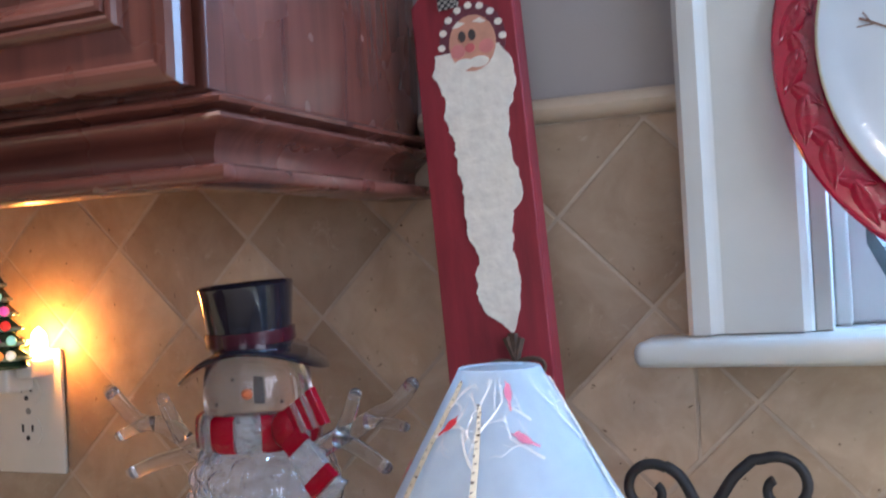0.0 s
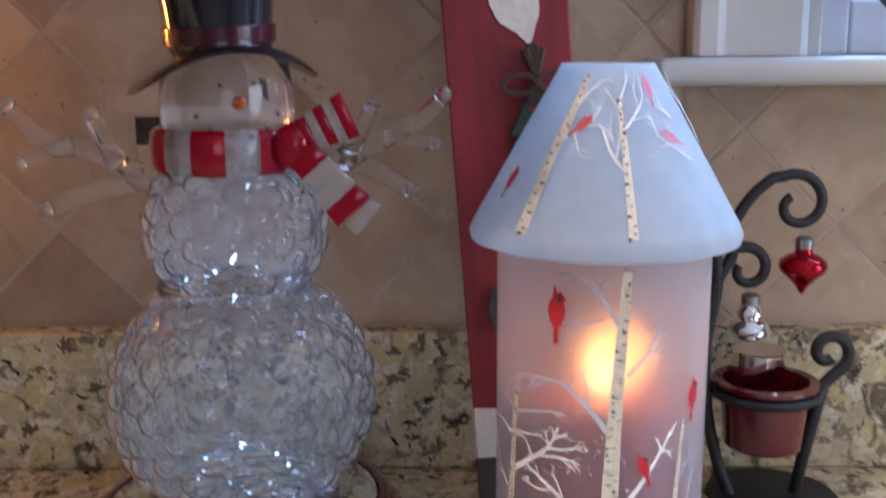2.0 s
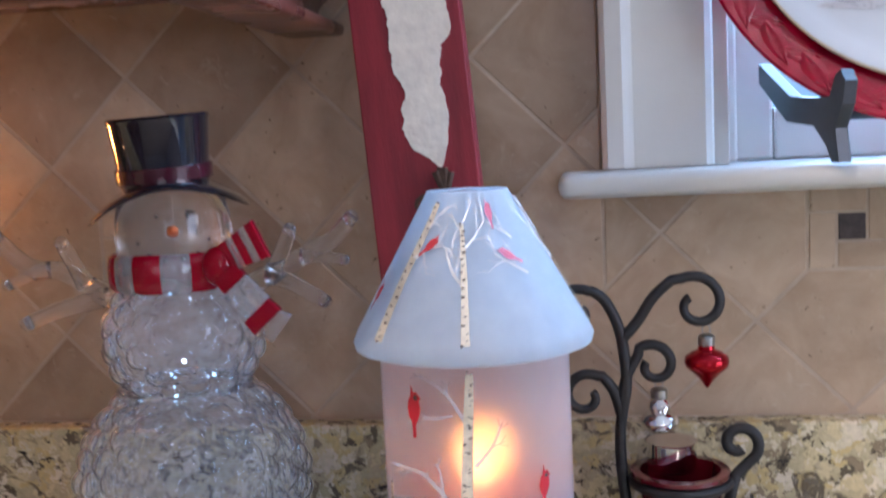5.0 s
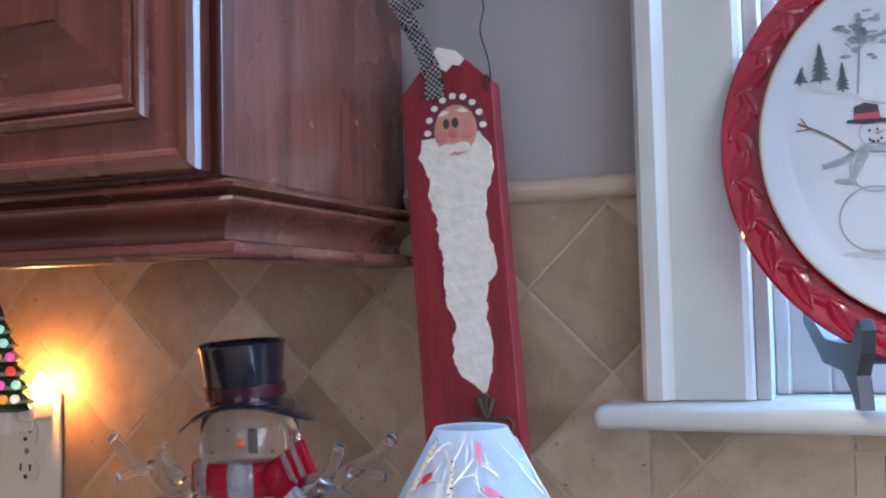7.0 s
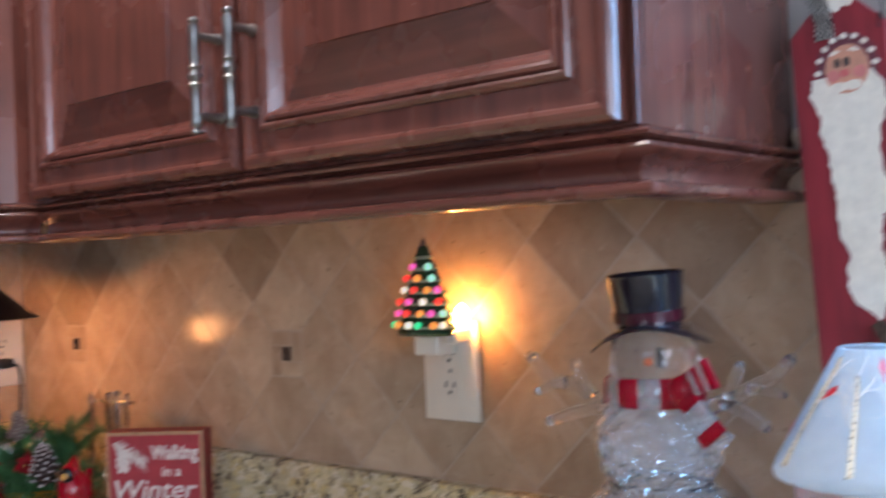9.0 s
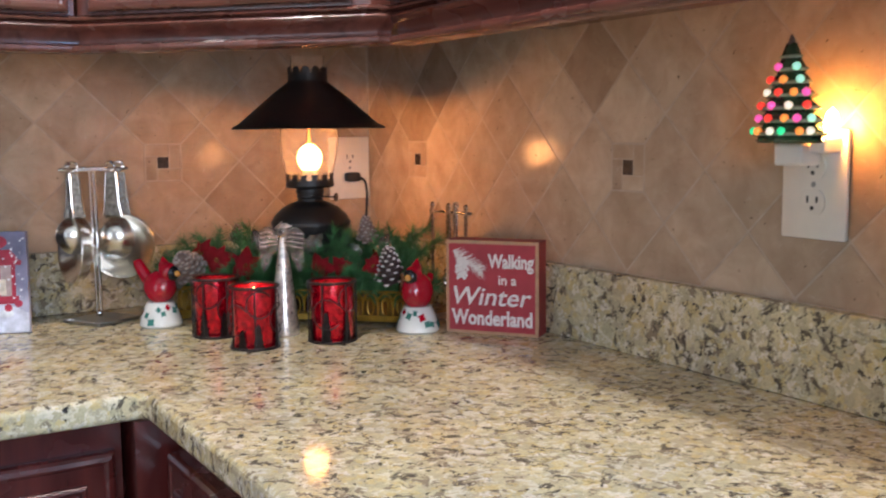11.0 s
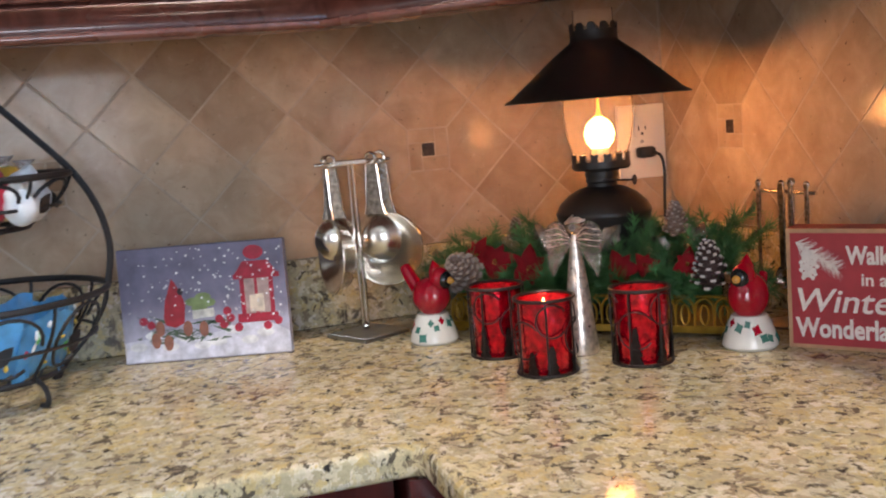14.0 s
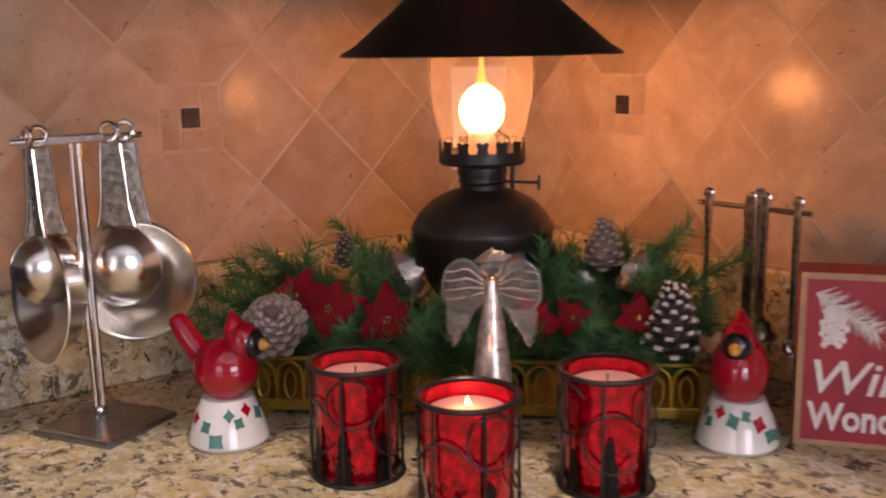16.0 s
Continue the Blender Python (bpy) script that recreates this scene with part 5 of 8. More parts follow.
def charger_plate():
    m = Matrix.Translation((1.969, -0.050, 1.2410)) @ Matrix.Rotation(radians(-9), 4, "X")
    t = thing("charger_plate", "red embossed charger with a white snowman plate, standing on an easel", "decorative plate", m)
    R, r1 = 0.1765, 0.1465
    turn = Matrix.Translation((0, 0, R)) @ Matrix.Rotation(radians(90), 4, "X")
    red = plain("red_glaze", (0.35, 0.002, 0.022), 0.13, vary=0.3, scale=50, bumps=0.15, coat=0.6)
    part("rim", moved(lathe([(0.100, -0.006), (0.134, -0.004), (0.154, -0.001), (0.1735, 0.001), (0.1757, 0.0025), (0.1765, 0.005), (0.1748, 0.0068), (0.172, 0.0066), (0.164, 0.0052), (0.150, 0.0042), (0.138, 0.003), (0.100, 0.0)], 128, True), turn), red, t, "glossy red rim", smooth=True)
    def embossed_leaf():
        """A veined leaf in low relief, along x."""
        bm = bmesh.new()
        rows = []
        for i in range(13):
            q = i / 12
            w = 0.0088 * math.sin(math.pi * min(1, q * 0.98 + 0.02)) ** 0.75 * (1 - 0.16 * (i % 2))
            rows.append([bm.verts.new((q * 0.034 - 0.017 - 0.004 * abs(u), u * w, 0.0008 + 0.0016 * (1 - u * u) + (0.0007 if i % 2 else 0.0) - (0.0009 if u == 0 else 0.0))) for u in (-1, -0.6, -0.25, 0, 0.25, 0.6, 1)])
        for p, q in zip(rows, rows[1:]):
            for i in range(6):
                bm.faces.new((p[i], q[i], q[i + 1], p[i + 1]))
        return mesh_of("embossed_leaf", bm, red, True)
    leaf_mesh = embossed_leaf()
    for k in range(58):
        a = 2 * math.pi * k / 58
        o = new("embossed_leaf", leaf_mesh)
        o.parent = t
        o.matrix_basis = turn @ Matrix.Rotation(a, 4, "Z") @ Matrix.Translation((0.1575 if k % 2 else 0.1645, 0, 0.0046)) @ Matrix.Rotation(radians((70, 112, 64, 128)[k % 4]), 4, "Z") @ Matrix.Scale((1.0, 0.8)[k % 2], 4)
    cream = plain("white_glaze", (0.50, 0.55, 0.58), 0.12, vary=0.04, scale=20, bumps=0.0, coat=0.5)
    dish = part("dish", moved(lathe([(0, 0.0055), (0.124, 0.0055), (0.134, 0.0072), (0.142, 0.0095), (r1, 0.0102), (r1, 0.0120), (0.1415, 0.0118), (0.133, 0.0096), (0.124, 0.0082), (0, 0.0082)], 96), turn), cream, t, "white glazed plate", smooth=True)
    part("dish_edge", moved(lathe([(r1 - 0.001, 0.0103), (r1 + 0.0006, 0.0103), (r1 + 0.0006, 0.0124), (r1 - 0.001, 0.0124)], 96, True), turn), plain("tan_edge", (0.42, 0.33, 0.22), 0.3), dish)
    grey, soft, darkp, rose = plain("grey_glaze", (0.16, 0.17, 0.18), 0.3), plain("pale_grey_glaze", (0.50, 0.52, 0.54), 0.3, scale=60, vary=0.15), plain("charcoal_glaze", (0.04, 0.04, 0.05), 0.3), plain("rose_glaze", (0.42, 0.06, 0.08), 0.3)
    flat = lambda a, z, lift=0.0: Vector((a, -0.0084 - 0.0003 - lift, z + R))

    def paint(name, material, shapes=(), lines=(), lift=0.0):
        bm = bmesh.new()
        for s in shapes:
            bm.faces.new([bm.verts.new(flat(x, h, lift)) for x, h in s])
        for pts, w in lines:
            line = curve([(x, h, 0) for x, h in pts], 6)
            rows = []
            for i, p in enumerate(line):
                d = (line[min(i + 1, len(line) - 1)] - line[max(i - 1, 0)]).normalized()
                rows.append((bm.verts.new(flat(p.x - d.y * w / 2, p.y + d.x * w / 2, lift)), bm.verts.new(flat(p.x + d.y * w / 2, p.y - d.x * w / 2, lift))))
            for (a, b), (c, d) in zip(rows, rows[1:]):
                bm.faces.new((a, b, d, c))
        bmesh.ops.recalc_face_normals(bm, faces=bm.faces[:])
        part(name, bm, material, dish)
    oval = lambda x, h, a, b, n=28: [(x + a * math.cos(2 * math.pi * k / n), h + b * math.sin(2 * math.pi * k / n)) for k in range(n)]
    shut = lambda pts: pts + [pts[0]]
    paint("snow_ground_painting", soft, [[(-0.118, 0.046), (-0.095, 0.043), (-0.075, 0.034), (-0.045, 0.026), (-0.01, 0.022), (0.05, 0.028), (0.11, 0.022), (0.11, 0.018), (0.04, 0.024), (-0.01, 0.018), (-0.05, 0.023), (-0.08, 0.032), (-0.118, 0.044)]], (), 0.0)
    paint("snow_shadow_painting", soft, [[(-0.100, -0.088), (-0.068, -0.084), (-0.030, -0.088), (-0.055, -0.0925)]], (), 0.0)
    pencil = plain("pencil_glaze", (0.30, 0.32, 0.34), 0.3, scale=90, vary=0.2)
    paint("snowman_painting", pencil, [], [(shut(oval(-0.0675, -0.0615, 0.0245, 0.0245)), 0.0011), (shut(oval(-0.0660, -0.0225, 0.0175, 0.0185)), 0.0010), (shut(oval(-0.0655, 0.0035, 0.0105, 0.0105)), 0.0009)], 0.0003)
    paint("hat_painting", darkp, [[(-0.0845, 0.0125), (-0.0700, 0.0105), (-0.0545, 0.0115), (-0.0545, 0.0135), (-0.0610, 0.0150), (-0.0625, 0.0250), (-0.0715, 0.0275), (-0.0790, 0.0245), (-0.0785, 0.0150), (-0.0845, 0.0145)]], (), 0.0006)
    paint("hat_band_painting", rose, [[(-0.0785, 0.0145), (-0.0612, 0.0145), (-0.0618, 0.0195), (-0.0788, 0.0190)]], (), 0.0009)
    brown = plain("brown_glaze", (0.18, 0.10, 0.07), 0.4)
    for line, w in (([(-0.0805, -0.0095), (-0.0980, 0.0040), (-0.1190, 0.0150)], 0.0017), ([(-0.1090, 0.0100), (-0.1205, 0.0090)], 0.0011), ([(-0.1120, 0.0115), (-0.1165, 0.0190)], 0.0011), ([(-0.0500, -0.0090), (-0.0400, 0.0020), (-0.0310, 0.0140)], 0.0017)):
        paint("twig_painting", brown, [], [(line, w)], 0.0006)
    for shape in ([(-0.0765, -0.0055), (-0.0560, -0.0070), (-0.0560, -0.0115), (-0.0770, -0.0105)], [(-0.0760, -0.0085), (-0.0700, -0.0120), (-0.0820, -0.0350), (-0.0945, -0.0330), (-0.0930, -0.0300), (-0.0850, -0.0305)], [(-0.0765, -0.0075), (-0.0900, -0.0195), (-0.1020, -0.0225), (-0.1025, -0.0185), (-0.0900, -0.0145)]):
        paint("scarf_painting", pencil, [shape], (), 0.0005)
    paint("face_dot_painting", darkp, [oval(x, h, 0.0010, 0.0012, 10) for x, h in ((-0.0690, 0.0055), (-0.0635, 0.0060), (-0.0690, -0.0015), (-0.0665, -0.0030), (-0.0635, -0.0030), (-0.0610, -0.0010))] + [oval(-0.0575, h, 0.0012, 0.0016, 10) for h in (-0.0150, -0.0215, -0.0285)], (), 0.0007)
    paint("carrot_painting", plain("orange_glaze", (0.5, 0.2, 0.06), 0.4), [[(-0.0655, 0.0035), (-0.0640, 0.0015), (-0.0560, 0.0060)]], (), 0.0009)
    paint("mitten_painting", rose, [oval(-0.0385, -0.0465, 0.0050, 0.0042, 12)], (), 0.0006)
    fir = plain("fir_glaze", (0.10, 0.13, 0.13), 0.4)
    rng = random.Random(6)
    for x, h, size in ((-0.1165, 0.0470, 0.0255), (-0.1015, 0.0475, 0.0320), (-0.0860, 0.0390, 0.0230)):
        tiers = []
        for k in range(7):
            w, zz = size * (0.24 - 0.030 * k) * rng.uniform(0.85, 1.15), h + size * 0.125 * k
            tiers.append([(x - w, zz), (x + w, zz + 0.0004), (x + rng.uniform(-0.0006, 0.0006), zz + size * 0.25)])
        paint("fir_painting", fir, tiers, [([(x, h - 0.002), (x, h + 0.004)], 0.0012)], 0.0004)
    clumps = [oval(-0.071 + rng.gauss(0, 0.0085), 0.0840 + rng.gauss(0, 0.0085), rng.uniform(0.0022, 0.0046), rng.uniform(0.0012, 0.0024), 9) for _ in range(42)]
    paint("tree_painting", plain("slate_glaze", (0.24, 0.27, 0.31), 0.4, scale=150, vary=0.3), clumps, [([(-0.0757, 0.0345), (-0.0740, 0.0600), (-0.0715, 0.0960)], 0.0013), ([(-0.0740, 0.0660), (-0.0830, 0.0760)], 0.0008), ([(-0.0735, 0.0700), (-0.0640, 0.0790)], 0.0008)], 0.0004)
    # easel
    e = thing("plate_easel", "dark painted wooden plate easel on the window sill", "plate easel", pose(1.969, -0.050, 1.2200))
    dark = plain("blue_black_paint", (0.018, 0.022, 0.028), 0.3, vary=0.2, scale=60)
    for s in (-1, 1):
        side = [(-0.010, 0.0), (-0.002, 0.0), (0.004, 0.012), (0.018, 0.026), (0.050, 0.030), (0.085, 0.060), (0.085, 0.075), (0.045, 0.048), (0.018, 0.046), (0.000, 0.046), (-0.006, 0.060), (-0.012, 0.064), (-0.017, 0.056), (-0.014, 0.040), (-0.006, 0.024), (-0.008, 0.012)]
        bm = plate_of(side, -0.0055, 0.0055, 0.0015)
        part("easel_foot", moved(bm, Matrix.Translation((s * 0.083, -0.012, 0.0002)) @ Matrix.Rotation(radians(90 - s * 24), 4, "Z")), dark, e, smooth=False)
    part("easel_bar", rod((-0.078, 0.028, 0.034), (0.078, 0.028, 0.034), 0.005), dark, e, smooth=True)


glass_lantern()
snowman()
scroll_stand()
wooden_board()
charger_plate()

# ---- things in the corner of the worktop ----


def outlet(name_label, m, w=0.087, h=0.122):
    """A cover plate with a double socket, its back on the plane y = 0, centred."""
    t = thing("wall_outlet", name_label, "wall outlet", m, group="wall outlets")
    plate = part("cover_plate", box(-w / 2, w / 2, -0.006, -0.0003, -h / 2, h / 2, 0.003, 2), PLASTIC_WHITE, t, smooth=True)
    for s in (-1, 1):
        bm = moved(lathe([(0, 0), (0.0165, 0), (0.0165, 0.0012), (0.0158, 0.0018), (0, 0.0018)], 28), pose(0, -0.0058, s * 0.0195, 90))
        for v in bm.verts:
            v.co.z = s * 0.0195 + max(-0.0135, min(0.0135, v.co.z - s * 0.0195))
        part("socket_face", bm, PLASTIC_WHITE, plate)
        for x, hh in ((-0.0062, 0.0078), (0.0062, 0.0066)):
            part("slot", box(x - 0.0011, x + 0.0011, -0.0082, -0.0074, s * 0.0195 - hh / 2 + 0.003, s * 0.0195 + hh / 2 + 0.003), DARK_SLOT, plate)
        part("slot", moved(lathe([(0, 0), (0.0024, 0), (0.0024, 0.0007), (0, 0.0007)], 12), pose(0, -0.0075, s * 0.0195 - 0.0065, 90)), DARK_SLOT, plate)
    part("screw", moved(lathe([(0, 0), (0.0032, 0), (0.0028, 0.0008), (0, 0.001)], 12), pose(0, -0.006, 0, 90)), PEWTER, plate)
    return t


def night_light():
    bx, bz = 1.078, 1.206
    t = thing("night_light", "lit green ceramic tree night light plugged into the wall outlet", "night light", pose(bx, -0.050, bz))
    part("plug_body", box(-0.026, 0.012, 0.006, 0.040, -0.026, -0.002, 0.003), PLASTIC_WHITE, t, "white plug body")
    part("bulb_holder", box(0.016, 0.036, 0.012, 0.0435, -0.012, 0.006, 0.003), PLASTIC_WHITE, t)
    green = plain("green_ceramic", (0.030, 0.060, 0.030), 0.22, vary=0.35, scale=60, coat=0.5, bumps=0.2)
    frosted = plain("pale_green_glaze", (0.26, 0.33, 0.22), 0.25, vary=0.4, scale=90, coat=0.4, bumps=0.2)
    bm = bmesh.new()
    tiers = 7
    for k in range(tiers):
        q = k / tiers
        r = 0.039 * (1 - q ** 1.25) + 0.005
        z0 = 0.004 + 0.096 * q
        ring = lathe([(0, z0), (r * 0.8, z0), (r, z0 + 0.003), (r * 0.97, z0 + 0.007), (r * 0.55, z0 + 0.019), (0, z0 + 0.022)], 36)
        for v in ring.verts:
            a = math.atan2(v.co.y, v.co.x)
            s = 1 + 0.05 * math.sin(9 * a + k)
            v.co.x, v.co.y = v.co.x * s, v.co.y * s * 0.5
        join(bm, ring)
        edge = tube([(r * (1 + 0.05 * math.sin(9 * a + k)) * math.cos(a), 0.5 * r * (1 + 0.05 * math.sin(9 * a + k)) * math.sin(a), z0 + 0.005) for a in np.linspace(0, 2 * math.pi, 37)[:-1]], 0.0021, 6, True)
        part("frosted_edge", edge, frosted, t, smooth=True)
    part("tree", bm, green, t, "glazed green ceramic tree", smooth=True)
    part("foot", moved(lathe([(0, -0.001), (0.040, -0.001), (0.043, 0.002), (0.038, 0.006), (0, 0.006)], 36), Matrix.Diagonal((1, 0.5, 1, 1))), green, t, smooth=True)
    part("finial", lathe([(0, 0.104), (0.004, 0.104), (0.003, 0.110), (0, 0.116)], 12), PAINT_MARK, t, smooth=True)
    hues = {"red": (1.0, 0.05, 0.03), "green": (0.05, 0.8, 0.28), "amber": (1.0, 0.33, 0.05), "pink": (1.0, 0.12, 0.42), "white": (0.95, 0.85, 0.62), "mint": (0.4, 0.85, 0.6)}
    mats = {k: make_glow("bulb_" + k, c, 0.75) for k, c in hues.items()}
    rng = random.Random(9)
    keys = list(hues)
    for k in range(6):
        q = (k + 0.25) / tiers
        n = [6, 5, 4, 4, 3, 2][k]
        for j in range(n):
            a = -math.pi / 2 + (j - (n - 1) / 2) * (2.5 / n) + rng.uniform(-0.08, 0.08) + (0.18 if k % 2 else 0)
            r = 0.039 * (1 - (k / tiers) ** 1.25) + 0.0055
            c = keys[(j * 2 + k * 3 + rng.randrange(2)) % 6]
            part("coloured_bulb", ball(0.0046, 2, pose(r * math.cos(a), 0.5 * r * math.sin(a) - 0.001, 0.012 + 0.096 * k / tiers)), mats[c], t, "small glowing %s bulb" % c, smooth=True)
    part("bulb", lathe([(0, 0.006), (0.005, 0.007), (0.008, 0.016), (0.006, 0.03), (0, 0.036)], 16), make_glow("warm_bulb", (1.0, 0.36, 0.055), 330.0), t, "small warm bulb behind the tree", smooth=True, m=pose(0.034, 0.026, 0.0))


def oil_lamp():
    cx, cy = 0.2466, -0.2422
    t = thing("table_lamp", "lit black metal oil-style lamp with cone shade and chimney", "table lamp", pose(cx, cy, COUNTER + 0.0085))
    z = lambda h: h - COUNTER - 0.0085
    font = [(0, 0.0005), (0.044, 0.0005), (0.046, 0.004), (0.040, 0.010), (0.030, 0.022), (0.024, 0.040), (0.026, 0.060), (0.040, 0.076), (0.054, z(1.022)), (0.062, z(1.048)), (0.0655, z(1.066)), (0.0668, z(1.0695)),
            (0.0655, z(1.073)), (0.060, z(1.083)), (0.047, z(1.095)), (0.034, z(1.102)), (0.0215, z(1.106)), (0.0205, z(1.110)), (0.0225, z(1.113)), (0.0215, z(1.117)), (0.0235, z(1.121)), (0.0225, z(1.126)), (0.0245, z(1.129)), (0.0, z(1.129))]
    part("font", lathe(font, 56), BLACK_METAL, t, "black metal lamp font and foot", smooth=True)
    part("gallery", lathe([(0.0, z(1.129)), (0.038, z(1.129)), (0.0405, z(1.132)), (0.0395, z(1.141)), (0.0385, z(1.141)), (0.038, z(1.133)), (0.0, z(1.133))], 48), BLACK_METAL, t, smooth=True)
    for k in range(14):
        a = 2 * math.pi * k / 14
        prong = plate_of([(-0.0058, 0), (0.0058, 0), (0.0042, 0.006), (0.0062, 0.010), (0.0025, 0.012), (0, 0.0095), (-0.0025, 0.012), (-0.0062, 0.010), (-0.0042, 0.006)], -0.0006, 0.0006)
        part("prong", moved(prong, Matrix.Rotation(a, 4, "Z") @ Matrix.Translation((0.0, -0.0393, z(1.140)))), BLACK_METAL, t)
    prof = [(0.0375, z(1.142)), (0.0385, z(1.152)), (0.0430, z(1.168)), (0.0470, z(1.188)), (0.0485, z(1.210)), (0.047, z(1.235)), (0.038, z(1.262)), (0.031, z(1.285)), (0.0275, z(1.315)), (0.0275, z(1.347))]
    part("chimney", lathe(prof + [(r - 0.0012, h) for r, h in prof[::-1]], 48, True), AMBER_GLASS, t, "clear glass chimney", smooth=True).visible_shadow = False
    rim, top = 1.2275, 1.303
    shade = [(0.128, z(rim)), (0.1255, z(rim) + 0.0025), (0.115, z(rim) + 0.008), (0.060, z(rim) + 0.056), (0.034, z(top)), (0.0325, z(top) + 0.004), (0.0325, z(top) + 0.016), (0.0315, z(top) + 0.016), (0.0312, z(top) + 0.004),
             (0.0325, z(top) - 0.001), (0.059, z(rim) + 0.0545), (0.114, z(rim) + 0.0065), (0.1275, z(rim) - 0.0008)]
    sh = part("shade", lathe(shade, 72, True), BLACK_METAL, t, "black metal cone shade", smooth=True)
    for k in range(12):
        a = 2 * math.pi * k / 12
        part("crown_tab", moved(plate_of([(-0.0062, 0), (0.0062, 0), (0.0058, 0.007), (0.003, 0.010), (-0.003, 0.010), (-0.0058, 0.007)], -0.0005, 0.0005), Matrix.Rotation(a, 4, "Z") @ Matrix.Translation((0, -0.032, z(top) + 0.0155))), BLACK_METAL, sh)
    part("wick_knob", rod((0.02, -0.008, z(1.115)), (0.052, 0.022, z(1.114)), 0.0014), BLACK_METAL, t)
    part("wick_knob", moved(lathe([(0, -0.001), (0.0068, -0.001), (0.0068, 0.001), (0, 0.001)], 18), Matrix.Translation((0.0525, 0.0225, z(1.114))) @ Vector((0.73, 0.68, 0)).to_track_quat("Z", "Y").to_matrix().to_4x4()), BLACK_METAL, t)
    part("socket", lathe([(0, z(1.1335)), (0.013, z(1.1335)), (0.013, z(1.150)), (0.011, z(1.158)), (0, z(1.158))], 24), plain("ivory_socket", (0.62, 0.50, 0.34), 0.5), t, smooth=True)
    glow = make_glow("lamp_bulb_glow", (1.0, 0.40, 0.11), 150.0)
    part("bulb", lathe([(0, z(1.158)), (0.012, z(1.158)), (0.0185, z(1.166)), (0.0212, z(1.178)), (0.0180, z(1.190)), (0.0125, z(1.1965)), (0.005, z(1.2015)), (0, z(1.203))], 28), glow, t, "round glowing bulb with flame tip", smooth=True)
    part("flame_tip", lathe([(0.005, z(1.2012)), (0.0028, z(1.210)), (0.0012, z(1.228)), (0, z(1.234))], 12), make_glow("flame_tip_glow", (1.0, 0.33, 0.05), 2.0), t, smooth=True)
    # plug and cord
    c = thing("power_cord", "black lamp cord plugged into the corner outlet", "power cord", pose(0.0, 0.0, COUNTER))
    part("plug", box(0.0095, 0.030, -0.064, -0.034, 1.123 - COUNTER, 1.141 - COUNTER, 0.005), RUBBER, c, smooth=True)
    cord = curve([(0.026, -0.044, 1.132), (0.040, -0.034, 1.126), (0.045, -0.031, 1.104), (0.048, -0.034, 1.07), (0.060, -0.042, 1.035), (0.085, -0.055, 1.01), (0.12, -0.08, 0.96), (0.17, -0.14, 0.926), (0.205, -0.19, 0.926)], 8)
    part("cord", tube([(p.x, p.y, p.z - COUNTER) for p in cord], 0.0026, 8), RUBBER, c, smooth=True)


ALONG = Vector((0.262, 0.274, 0)).normalized()
INWARD = Vector((-ALONG.y, ALONG.x, 0))
TRAY = Matrix.Translation((0.312, -0.312, COUNTER)) @ Matrix.Rotation(math.atan2(ALONG.y, ALONG.x), 4, "Z")


def gold_tray():
    """Local x along the front, y into the corner."""
    t = thing("pierced_tray", "antique gold pierced metal tray with small feet", "tray", TRAY)
    gold = plain("antique_gold", (0.36, 0.22, 0.025), 0.38, 0.55, vary=0.3, scale=60, bumps=0.2)
    w, d, h0, h1 = 0.196, 0.175, 0.010, 0.056
    part("tray_floor", box(-w + 0.001, w - 0.001, 0.001, d - 0.001, 0.0055, 0.008), gold, t)
    for x in (-w + 0.012, w - 0.012):
        for y in (0.006, d - 0.006):
            part("foot", box(x - 0.007, x + 0.007, y - 0.005, y + 0.005, 0.0003, 0.0105, 0.002), gold, t)

    def gallery(x0, x1, n, m):
        side = part("tray_side", box(x0, x1, -0.0018, 0.0018, 0.006, h0 + 0.006, 0.0012), gold, t, m=m)
        join_me = box(x0, x1, -0.0020, 0.0020, h1 - 0.004, h1, 0.0014)
        part("top_rail", join_me, gold, side)
        step = (x1 - x0) / n
        for k in range(n):
            a = x0 + step * k
            arch = [(a + step * (0.5 - 0.5 * math.cos(q)), 0, h0 + 0.004 + (h1 - h0 - 0.009) * (0.55 * min(1, 2.2 * math.sin(q)) + 0.45 * math.sin(q))) for q in np.linspace(0, math.pi, 13)]
            part("arch", tube(arch, 0.0016, 6), gold, side)
            inner = [(a + step / 2 + step * 0.22 * math.sin(q), 0, h0 + 0.020 - 0.013 * math.cos(q)) for q in np.linspace(0, 2 * math.pi, 13)[:-1]]
            part("oval_piercing", tube(inner, 0.0014, 6, True), gold, side)
    gallery(-w, w, 16, Matrix.Identity(4))
    gallery(0.002, d - 0.002, 7, Matrix.Translation((-w, 0, 0)) @ Matrix.Rotation(radians(90), 4, "Z"))
    gallery(0.002, d - 0.002, 7, Matrix.Translation((w, 0, 0)) @ Matrix.Rotation(radians(90), 4, "Z"))
    gallery(-w, w, 16, Matrix.Translation((0, d, 0)))


